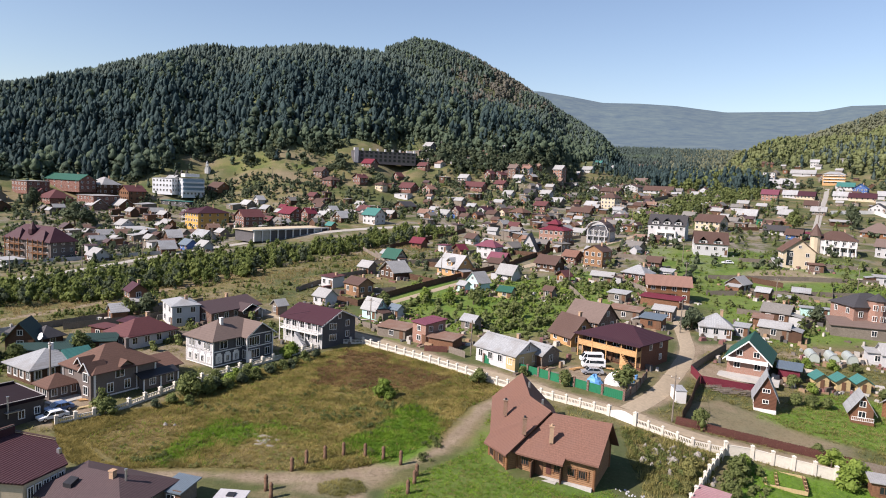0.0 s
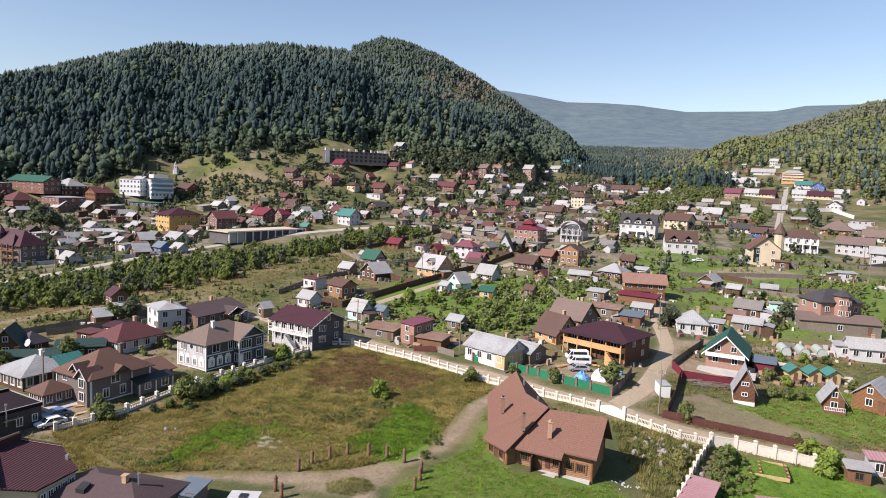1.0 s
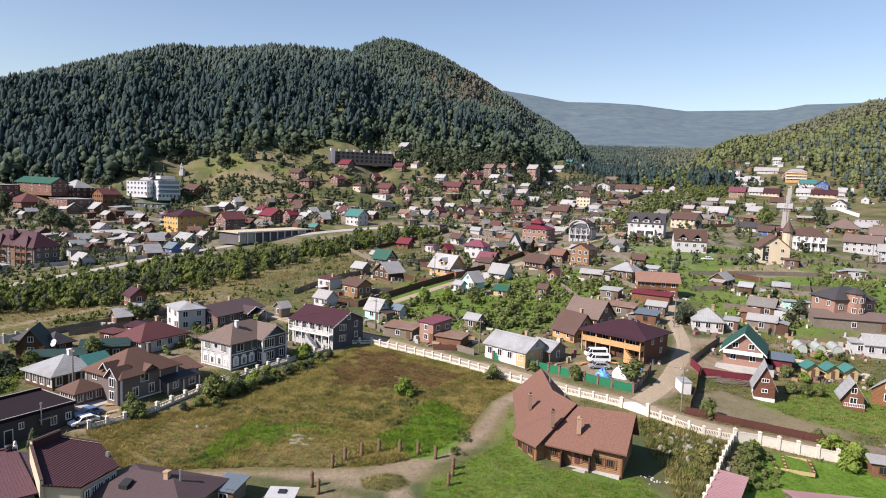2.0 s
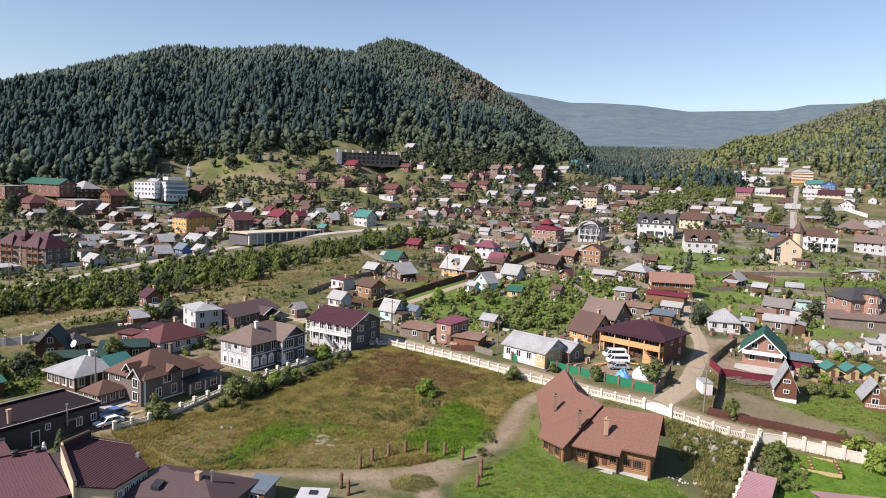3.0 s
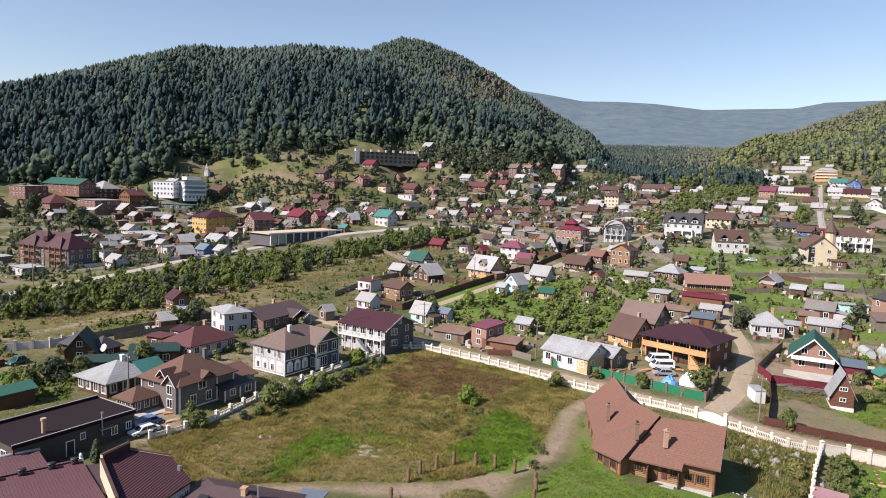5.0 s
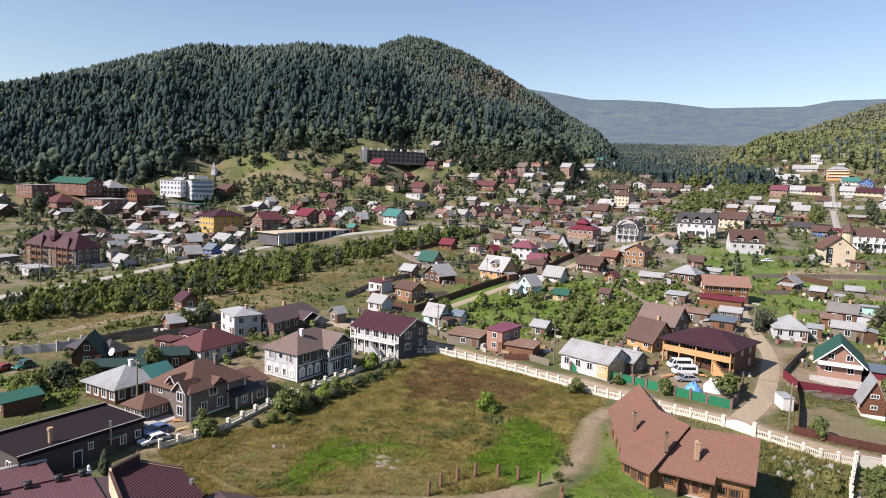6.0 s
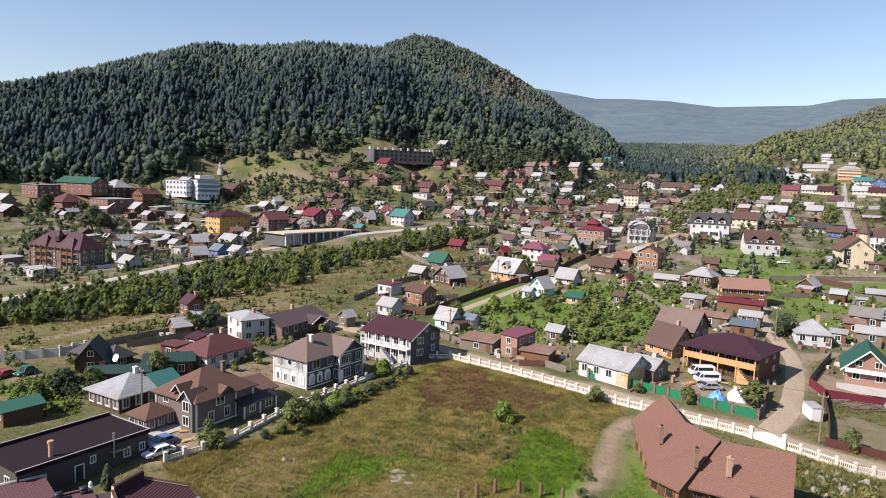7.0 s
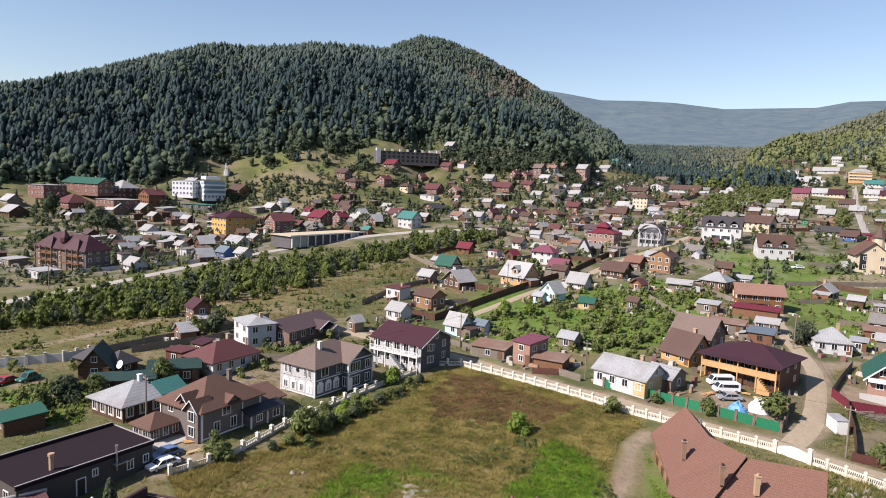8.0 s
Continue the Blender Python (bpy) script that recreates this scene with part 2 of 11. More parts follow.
M = {
    # roofs
    "maroon_roof": surface("maroon_metal_roof", (0.054, 0.019, 0.026), 0.6, 0.0, "tiles", 0.35, second=(0.066, 0.034, 0.038)),
    "flat_plum": surface("plum_membrane_roof", (0.013, 0.006, 0.0095), 0.95, vary=0.15, wear=0.3, grain=1.2, second=(0.020, 0.011, 0.014)),
    "coping_grey": surface("pale_metal_coping", (0.34, 0.32, 0.31), 0.5, vary=0.1),
    "purple_roof": surface("plum_metal_roof", (0.042, 0.016, 0.023), 0.7, 0.0, "ribs", 0.42, vary=0.1, second=(0.052, 0.026, 0.032)),
    "darkred_roof": surface("dark_red_roof", (0.105, 0.040, 0.040), 0.62, 0.0, "tiles", 0.35),
    "brown_roof": surface("brown_metal_roof", (0.085, 0.050, 0.040), 0.6, 0.0, "tiles", 0.35, second=(0.13, 0.09, 0.075)),
    "taupe_roof": surface("taupe_shingle_roof", (0.15, 0.11, 0.095), 0.75, 0.0, "tiles", 0.3),
    "shingle_roof": surface("red_brown_shingle_roof", (0.165, 0.086, 0.064), 0.85, 0.0, "tiles", 0.22, vary=0.3, wear=0.35, grain=5, second=(0.150, 0.088, 0.072)),
    "tan_shingle": surface("tan_brown_shingle_roof", (0.120, 0.068, 0.052), 0.85, 0.0, "tiles", 0.25, vary=0.25, grain=5),
    "green_roof": surface("green_metal_roof", (0.018, 0.082, 0.058), 0.6, 0.0, "ribs", 0.3, second=(0.03, 0.12, 0.085)),
    "dark_green_roof": surface("dark_green_sheet_roof", (0.022, 0.046, 0.040), 0.6, 0.0, "ribs", 0.3, second=(0.03, 0.07, 0.055)),
    "teal_roof": surface("teal_metal_roof", (0.045, 0.16, 0.145), 0.6, 0.0, "ribs", 0.3),
    "grey_roof": surface("weathered_grey_slate_roof", (0.30, 0.30, 0.30), 0.85, 0.0, "ribs", 0.3, vary=0.22, wear=0.5, second=(0.19, 0.18, 0.17)),
    "old_roof": surface("sooty_grey_slate_roof", (0.17, 0.16, 0.15), 0.9, 0.0, "ribs", 0.3, vary=0.25, wear=0.5, second=(0.10, 0.095, 0.09)),
    "silver_roof": surface("pale_sheet_metal_roof", (0.285, 0.295, 0.305), 0.6, 0.0, "ribs", 0.6, vary=0.24, wear=0.85, second=(0.205, 0.192, 0.180)),
    "white_roof": surface("white_sheet_roof", (0.335, 0.34, 0.345), 0.7, 0.0, "ribs", 0.6, vary=0.24, wear=0.8, second=(0.25, 0.24, 0.23)),
    "pink_roof": surface("raspberry_metal_roof", (0.160, 0.052, 0.075), 0.6, 0.0, "ribs", 0.3),
    "crimson_roof": surface("crimson_metal_sheet", (0.145, 0.024, 0.038), 0.6, 0.0, "ribs", 0.22),
    "salmon_roof": surface("faded_salmon_roof", (0.235, 0.135, 0.105), 0.8, 0.0, "ribs", 0.35),
    "black_roof": surface("dark_grey_roof", (0.055, 0.052, 0.055), 0.55, 0.0, "tiles", 0.35),
    "rust_roof": surface("rusty_sheet_roof", (0.20, 0.12, 0.09), 0.8, 0.1, "ribs", 0.3, wear=0.6, second=(0.28, 0.25, 0.22)),
    "blue_roof": surface("blue_metal_roof", (0.05, 0.13, 0.33), 0.6, 0.0, "ribs", 0.3),
    # glazing, with the blue shade on the hotel's front put into its colour
    "shade_blue_glass": surface("glazed_front_with_blue_shade", (0.16, 0.24, 0.30), 0.2, vary=0.1, wear=0.1),
    "steel_roof": surface("bluish_steel_roof", (0.15, 0.19, 0.225), 0.45, 0.3, "ribs", 0.3),
    "mauve_roof": surface("faded_mauve_roof", (0.34, 0.185, 0.195), 0.6, 0.0, "ribs", 0.55, wear=0.5, second=(0.40, 0.27, 0.27), depth=0.08),
    "hall_tiles": surface("maroon_metal_tile_roof", (0.060, 0.024, 0.030), 0.6, 0.0, "flat_tiles", 0.34, vary=0.15, wear=0.3, second=(0.072, 0.040, 0.044), depth=0.28),
    "ribbed_maroon": surface("lighter_ribbed_maroon_roof", (0.090, 0.040, 0.047), 0.6, 0.0, "flat_tiles", 0.36, vary=0.2, wear=0.3, second=(0.110, 0.062, 0.064), depth=0.26),
    "dusty_maroon": surface("dusty_maroon_metal_roof", (0.078, 0.052, 0.054), 0.65, 0.0, "ribs", 0.3, wear=0.4, second=(0.080, 0.062, 0.060)),
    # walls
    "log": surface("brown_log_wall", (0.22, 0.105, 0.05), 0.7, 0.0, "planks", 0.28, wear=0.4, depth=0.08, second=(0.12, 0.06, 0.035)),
    # lighter copy of log: sunlight on the wall is put into its colour
    "log_light": surface("tan_log_wall_sunlight_in_colour", (0.29, 0.165, 0.090), 0.75, 0.0, "planks", 0.28, wear=0.45, depth=0.08, second=(0.17, 0.09, 0.05)),
    "red_log": surface("red_brown_log_wall", (0.150, 0.066, 0.042), 0.7, 0.0, "planks", 0.26, wear=0.35, depth=0.08, second=(0.09, 0.045, 0.03)),
    "log_dark": surface("dark_log_wall", (0.10, 0.055, 0.035), 0.8, 0.0, "planks", 0.26, wear=0.4, depth=0.08),
    "timber": surface("yellow_timber_wall", (0.50, 0.295, 0.135), 0.6, 0.0, "planks", 0.18),
    "slate_siding": surface("slate_grey_siding", (0.085, 0.085, 0.095), 0.6, 0.0, "planks", 0.16, vary=0.1),
    "taupe_wall": surface("taupe_plaster_wall", (0.140, 0.116, 0.106), 0.8, vary=0.14),
    # copy of taupe_wall with the wall's shade put into the colour
    "dark_taupe_wall": surface("shaded_taupe_plaster_wall", (0.072, 0.060, 0.056), 0.85, vary=0.14),
    "brick": surface("red_brick_wall", (0.165, 0.060, 0.044), 0.85, 0.0, "brick", 0.25),
    "brick_dull": surface("dull_brick_wall", (0.150, 0.080, 0.062), 0.85, 0.0, "brick", 0.25),
    "pink_brick": surface("pink_brick_wall", (0.30, 0.155, 0.115), 0.85, 0.0, "brick", 0.25),
    "white": surface("white_plaster_wall", (0.45, 0.45, 0.455), 0.8, vary=0.08, wear=0.3, second=(0.44, 0.42, 0.40)),
    "bright_white": surface("fresh_white_hotel_plaster", (0.58, 0.60, 0.63), 0.8, vary=0.06, wear=0.1),
    "cream": surface("cream_plaster_wall", (0.51, 0.43, 0.31), 0.8, vary=0.08),
    "yellow": surface("yellow_plaster_wall", (0.54, 0.32, 0.095), 0.8, vary=0.08),
    "palegrey": surface("pale_grey_wall", (0.40, 0.40, 0.41), 0.8, vary=0.12),
    "wood_grey": surface("weathered_board_wall", (0.20, 0.17, 0.14), 0.9, 0.0, "boards", 0.18, vary=0.3, wear=0.5),
    "wood_brown": surface("brown_board_wall", (0.19, 0.095, 0.055), 0.85, 0.0, "boards", 0.16, vary=0.3, wear=0.4),
    "wood_red": surface("red_brown_board", (0.105, 0.042, 0.034), 0.8, 0.0, "boards", 0.16, vary=0.3, wear=0.35),
    "blue_wall": surface("blue_board_wall", (0.065, 0.13, 0.32), 0.7, 0.0, "boards", 0.2),
    "mint_wall": surface("mint_board_wall", (0.45, 0.68, 0.64), 0.7, 0.0, "planks", 0.2),
    "ochre": surface("ochre_board_wall", (0.50, 0.385, 0.20), 0.7, 0.0, "boards", 0.2),
    "concrete": surface("raw_concrete", (0.40, 0.385, 0.36), 0.9, vary=0.15, wear=0.4),
    "dark_concrete": surface("dark_unfinished_wall", (0.10, 0.095, 0.10), 0.9, vary=0.25, wear=0.5),
    "trim": surface("white_painted_trim", (0.66, 0.65, 0.63), 0.6, vary=0.05, wear=0.1),
    "brown_trim": surface("brown_painted_trim", (0.14, 0.075, 0.045), 0.6, vary=0.1),
    "fence_white": surface("cream_cast_concrete_fence", (0.58, 0.54, 0.47), 0.85, vary=0.12, wear=0.45, second=(0.46, 0.42, 0.36)),
    "fence_green": surface("green_sheet_fence", (0.02, 0.17, 0.085), 0.45, 0.0, "boards", 0.25, vary=0.08),
    "post_wood": surface("carved_brown_post", (0.13, 0.075, 0.048), 0.8, vary=0.3),
    "chimney": surface("tan_brick_chimney", (0.45, 0.29, 0.18), 0.85, 0.0, "brick", 0.2),
    "stack_brown": surface("brown_brick_chimney", (0.22, 0.12, 0.075), 0.85, 0.0, "brick", 0.2),
    "iron": surface("dark_painted_iron", (0.04, 0.04, 0.045), 0.5, 0.4),
    "steel": surface("galvanised_steel", (0.50, 0.51, 0.52), 0.35, 0.8),
    "plastic_white": surface("white_tarpaulin", (0.75, 0.76, 0.78), 0.5, vary=0.08),
    "tarp_blue": surface("blue_tarpaulin", (0.10, 0.28, 0.55), 0.5, vary=0.15),
    "car_white": surface("white_car_paint", (0.74, 0.75, 0.76), 0.25, vary=0.03, wear=0.05),
    "car_silver": surface("silver_car_paint", (0.42, 0.43, 0.45), 0.25, 0.5, vary=0.03, wear=0.05),
    "car_blue": surface("blue_car_paint", (0.10, 0.17, 0.32), 0.25, vary=0.05, wear=0.05),
    "car_green": surface("dark_green_car_paint", (0.02, 0.12, 0.09), 0.25, vary=0.05, wear=0.05),
    "car_red": surface("dark_red_car_paint", (0.30, 0.03, 0.03), 0.25, vary=0.05, wear=0.05),
    "rubber": surface("black_rubber", (0.02, 0.02, 0.02), 0.8),
    "stone": surface("pale_boulder_stone", (0.27, 0.25, 0.225), 0.9, vary=0.25, wear=0.4),
    "greenhouse": surface("milky_polycarbonate", (0.36, 0.40, 0.37), 0.3, vary=0.06, wear=0.1),
    "olive": foliage("olive_weed_leaves", (0.125, 0.128, 0.044), (0.260, 0.250, 0.092), 0.4),
    "scrap": scrap(),
    "glass": glass_pane("window_glass"),
    "bark": surface("bark", (0.11, 0.085, 0.065), 0.95, vary=0.3),
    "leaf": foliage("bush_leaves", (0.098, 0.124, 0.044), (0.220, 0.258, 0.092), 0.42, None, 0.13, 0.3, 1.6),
    "creek_leaf": foliage("creekside_leaves", (0.105, 0.142, 0.040), (0.245, 0.292, 0.088), 0.45, (0.190, 0.225, 0.070), 0.10, 0.35, 1.2),
    "leaf_light": foliage("light_bush_leaves", (0.125, 0.195, 0.034), (0.250, 0.320, 0.070), 0.42),
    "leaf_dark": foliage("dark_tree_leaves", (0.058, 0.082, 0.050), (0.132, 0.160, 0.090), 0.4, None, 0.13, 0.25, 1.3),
    # conifers and birches: haze is put into the colour as a blue cast
    "conifer": foliage("haze_blued_conifer_needles", (0.041, 0.075, 0.081), (0.088, 0.138, 0.130), 0.40, (0.076, 0.121, 0.118), 0.05, 0.4, 0.55),
    # farther pines, paled more to imitate haze in the colour
    "haze_paled_pine": foliage("haze_paled_pine_needles", (0.070, 0.104, 0.096), (0.132, 0.176, 0.148), 0.34, (0.120, 0.160, 0.138), 0.04, 0.5, 0.55),
    "birch": foliage("haze_blued_birch_leaves", (0.072, 0.110, 0.080), (0.160, 0.212, 0.128), 0.40, (0.120, 0.166, 0.116), 0.06, 0.5, 0.55),
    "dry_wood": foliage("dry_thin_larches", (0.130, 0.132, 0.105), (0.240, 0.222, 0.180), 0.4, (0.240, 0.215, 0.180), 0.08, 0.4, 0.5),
    # eastern slope: both leaf colours are lightened to imitate haze
    "hill_leaf": foliage("haze_lightened_hillside_leaves", (0.185, 0.222, 0.094), (0.300, 0.335, 0.150), 0.48, (0.250, 0.262, 0.142), 0.02, 0.35, 0.55),
    "haze_dulled_leaf": foliage("haze_dulled_upland_leaves", (0.190, 0.212, 0.135), (0.290, 0.305, 0.200), 0.48, (0.255, 0.250, 0.190), 0.02, 0.35, 0.45),
    "grass": foliage("tall_dry_grass", (0.150, 0.132, 0.036), (0.430, 0.346, 0.124), 0.44, (0.250, 0.216, 0.066), 0.26, 0.16),
    "grass_brown": foliage("withered_brown_grass", (0.140, 0.084, 0.042), (0.255, 0.160, 0.075), 0.4, (0.165, 0.098, 0.046), 0.30, 0.12),
    "grass_rough": foliage("rough_pasture_grass", (0.120, 0.130, 0.036), (0.380, 0.330, 0.125), 0.45, (0.240, 0.215, 0.080), 0.22, 0.3),
    "grass_green": foliage("fresh_grass", (0.070, 0.150, 0.012), (0.190, 0.315, 0.030), 0.42, None, 0.45, 0.12),
    "grass_straw": foliage("pale_trodden_straw", (0.210, 0.155, 0.066), (0.450, 0.350, 0.175), 0.42, (0.280, 0.215, 0.085), 0.35, 0.15),
    "dirt": surface("pale_trodden_dirt", (0.32, 0.262, 0.188), 0.95, vary=0.2, wear=0.5, grain=1.5, second=(0.22, 0.18, 0.125)),
    "asphalt_pale": surface("dusty_asphalt", (0.33, 0.31, 0.28), 0.9, vary=0.1, wear=0.3),
}

# ---- lie of the land ----
CONTROL = np.array([
    (-30, 137, 1), (-28, 104, -.5), (-45, 104, -.3), (-61, 110, .4), (-53, 128, .7), (-28, 160, 1), (3, 136, .7), (8, 102, -1), (-5.6, 99, -.4),
    (31, 136, .7), (36, 129, -.4), (47.5, 115, -2.9), (27, 103, -2), (53, 114, -4), (54, 142, -.7), (49, 146, -.3), (69, 160, 0), (53, 160.5, 1.4), (36, 153, 2.1),
    (-163, 240, 1.2), (-150, 256, 2.6), (-66, 242, 6.6), (-68, 205, 3.4), (68, 243, 7.5), (61, 195, 4.3), (-72, 475, 18), (-105, 399, 17), (-180, 392, 7), (-130, 304, 5.5)], float)
CONTROL2 = np.array([
    (-250, 470, 22), (2, 286, 9.5), (16, 356, 12.5), (59, 337, 16), (122, 318, 13.5), (128, 359, 17.5), (98, 572, 33), (200, 498, 27), (170, 687, 45), (-50, 270, 6),
    (-95, 130, 0.5), (-93, 157, 1), (-130, 170, .3), (110, 165, .3), (120, 230, 6), (-260, 300, 2), (-75, 168, 1.6), (20, 100.5, -1.1)], float)
CONTROL = np.concatenate([CONTROL, CONTROL2])


def _bend(p, q):
    d = np.sqrt(((p[:, None, :] - q[None, :, :]) ** 2).sum(-1)) + 1e-9
    return d * d * np.log(d)


_n = len(CONTROL)
_P = CONTROL[:, :2] / 100
_A = np.zeros((_n + 3, _n + 3))
_A[:_n, :_n] = _bend(_P, _P) + 0.02 * np.eye(_n)
_A[:_n, _n] = 1
_A[:_n, _n + 1:] = _P
_A[_n, :_n] = 1
_A[_n + 1:, :_n] = _P.T
_W = np.linalg.solve(_A, np.concatenate([CONTROL[:, 2], [0, 0, 0]]))


def valley(x, y):
    """Height of the valley floor: a bent sheet near the village, an even rise beyond it."""
    x, y = np.asarray(x, float).ravel(), np.asarray(y, float).ravel()
    r = np.hypot(x, y) + 1e-6
    k = np.minimum(1.0, 640 / r)
    az = np.degrees(np.arctan2(x, y))
    inside = np.clip((62 - np.abs(az)) / 20, 0, 1) * np.clip((y - 40) / 45, 0, 1)
    q = np.stack([x * k, y * k], 1) / 100
    out = np.empty(len(x))
    for i in range(0, len(x), 20000):
        s = slice(i, i + 20000)
        out[s] = _bend(q[s], _P) @ _W[:_n] + _W[_n] + q[s] @ _W[_n + 1:]
    out = np.where(inside > 0, out, 0) * inside + (1 - inside) * np.clip((r - 150) * 0.03, -2, 60)
    return out + 0.06 * np.maximum(0, r - 640) + 0.03 * np.maximum(0, r - 1000)


# hills: bearing in degrees, crest angle fitted to the camera's view, distance of foot and crest
HILLS = (
    ("near", (-60, -48.9, -44.7, -40, -36.5, -32.8, -28.9, -24.7, -20.3, -15.8, -13.9, -10.2, -6.3, -1.5, 3),
     (1.6, 4.1, 5.4, 6.4, 7.7, 8.75, 9.75, 9.85, 10.4, 10.3, 10.2, 9.3, 8.1, 6.0, 2.7), 470, 1060),
    ("peak", (-26, -20.3, -15.8, -13.9, -11.6, -9.3, -6.4, -4, -1.6, 0.8, 3.3, 5.4, 8),
     (6, 9.0, 9.9, 10.85, 11.6, 11.35, 10.35, 9.3, 7.9, 6.4, 4.8, 3.3, 1.2), 720, 1450),
    ("right", (12, 14.5, 16, 18.3, 20.2, 22, 23.4, 26, 28.6, 31.6, 45, 60),
     (0.5, 2.3, 3.2, 4.3, 5.0, 5.6, 6.0, 6.75, 7.3, 7.9, 9, 3), 640, 1700),
    ("left", (-60, -46, -42, -40, -37), (5, 5.4, 5.5, 5.6, 5.4), 1700, 2500),
)
EYE_Z = 40.0


def land(x, y):
    x, y = np.asarray(x, float).ravel(), np.asarray(y, float).ravel()
    floor = valley(x, y)
    z = floor.copy()
    r = np.hypot(x, y - 5)
    az = np.degrees(np.arctan2(x, y - 5))
    wob = np.array([noise.fractal((a * 0.006, b * 0.006, 3.1), 1.0, 2.0, 3) if c > 380 else 0.0 for a, b, c in zip(x, y, r)])
    spur = np.array([noise.fractal((a * 0.30, b * 0.0016, 8.4), 1.0, 2.0, 2) if c > 380 else 0.0 for a, b, c in zip(az, r, r)])
    for _, bearing, crest, foot, top in HILLS:
        zr = EYE_Z + top * np.tan(np.radians(np.interp(az, bearing, crest, left=-5, right=-5))) - 27
        if top == 1060:
            foot = np.interp(az, (-60, -38, -31, -27, -20), (495, 495, 497, 505, 470))
        u = np.clip((r - foot) / (top - foot), 0, 1)
        s = np.sin(u * math.pi / 2) ** 1.25
        base = np.minimum(floor, zr)
        h = base + (zr - base) * s - np.maximum(0, r - top) * 0.3 + wob * 9 * np.clip(u * 3, 0, 1) * np.clip((1.0 - u) * 5, 0, 1) + spur * 18 * np.clip(u * 3, 0, 1) * np.clip((0.72 - u) * 3, 0, 1)
        z = np.maximum(z, h)
    return z


def ground_z(x, y):
    return float(land([x], [y])[0])


def clamp01(v):
    return np.clip(v, 0, 1)


def dist_line(x, y, pts):
    """Distance of many places from a bent line."""
    best = np.full(len(x), 1e9)
    for (ax, ay), (bx, by) in zip(pts[:-1], pts[1:]):
        dx, dy = bx - ax, by - ay
        u = clamp01(((x - ax) * dx + (y - ay) * dy) / (dx * dx + dy * dy))
        best = np.minimum(best, np.hypot(x - ax - u * dx, y - ay - u * dy))
    return best


def inside_poly(x, y, pts):
    c = np.zeros(len(x), bool)
    for (ax, ay), (bx, by) in zip(pts, pts[1:] + pts[:1]):
        c ^= ((ay > y) != (by > y)) & (x < (bx - ax) * (y - ay) / (by - ay + 1e-12) + ax)
    return c


# ---- mesh helpers ----
def link(name, verts, faces, material, parent=None, smooth=False, label="", mats=None, index=None):
    me = bpy.data.meshes.new(name)
    me.from_pydata([tuple(v) for v in verts], [], faces)
    for m in (mats or [material]):
        me.materials.append(m)
    if index is not None:
        me.polygons.foreach_set("material_index", index)
    if smooth:
        me.polygons.foreach_set("use_smooth", [True] * len(me.polygons))
    me.update()
    ob = new(name, me)
    if parent is not None:
        ob.parent = parent
    if label:
        tagged(ob, label)
    return ob


def tri_mesh(name, V, T, material, smooth=True):
    V, T = np.asarray(V, np.float32), np.asarray(T, np.int32)
    me = bpy.data.meshes.new(name)
    me.vertices.add(len(V))
    me.vertices.foreach_set("co", V.ravel())
    me.loops.add(T.size)
    me.loops.foreach_set("vertex_index", T.ravel())
    me.polygons.add(len(T))
    me.polygons.foreach_set("loop_start", np.arange(0, T.size, 3, dtype=np.int32))
    me.materials.append(material)
    me.polygons.foreach_set("use_smooth", np.full(len(T), smooth))
    me.update(calc_edges=True)
    return me


def slab(verts, faces, thick):
    """Gives a sheet of faces a thickness downwards; returns verts and faces."""
    n = len(verts)
    out = [tuple(v) for v in verts] + [(v[0], v[1], v[2] - thick) for v in verts]
    fs = [tuple(f) for f in faces] + [tuple(i + n for i in reversed(f)) for f in faces]
    edges = {}
    for f in faces:
        for a, b in zip(f, f[1:] + f[:1]):
            edges[(a, b)] = 1
    for a, b in edges:
        if (b, a) not in edges:
            fs.append((b, a, a + n, b + n))
    return out, fs


def box(x0, x1, y0, y1, z0, z1):
    v = [(x0, y0, z0), (x1, y0, z0), (x1, y1, z0), (x0, y1, z0), (x0, y0, z1), (x1, y0, z1), (x1, y1, z1), (x0, y1, z1)]
    return v, [(0, 3, 2, 1), (4, 5, 6, 7), (0, 1, 5, 4), (1, 2, 6, 5), (2, 3, 7, 6), (3, 0, 4, 7)]


def joined(*parts):
    V, Fs = [], []
    for v, f in parts:
        k = len(V)
        V += [tuple(p) for p in v]
        Fs += [tuple(i + k for i in q) for q in f]
    return V, Fs


def tube(pts, r, sides=6):
    V, Fs = [], []
    for i, p in enumerate(pts):
        p = Vector(p)
        d = (Vector(pts[min(i + 1, len(pts) - 1)]) - Vector(pts[max(i - 1, 0)])).normalized()
        u = d.orthogonal().normalized()
        w = d.cross(u)
        rr = r[i] if isinstance(r, (list, tuple)) else r
        V += [tuple(p + (u * math.cos(a) + w * math.sin(a)) * rr) for a in (2 * math.pi * k / sides for k in range(sides))]
    for i in range(len(pts) - 1):
        for k in range(sides):
            a, b = i * sides + k, i * sides + (k + 1) % sides
            Fs.append((a, b, b + sides, a + sides))
    Fs.append(tuple(reversed(range(sides))))
    Fs.append(tuple(range((len(pts) - 1) * sides, len(pts) * sides)))
    return V, Fs


def empty(name, x, y, rot, label, category, group="", z=None, kind=""):
    ob = new(name)
    ob.empty_display_size = 0.3
    ob.location, ob.rotation_euler = (x, y, ground_z(x, y) if z is None else z), (0, 0, radians(rot))
    ob.matrix_world = pose(x, y, ground_z(x, y) if z is None else z, 0, 0, rot)
    return tagged(ob, label, category, group, kind)


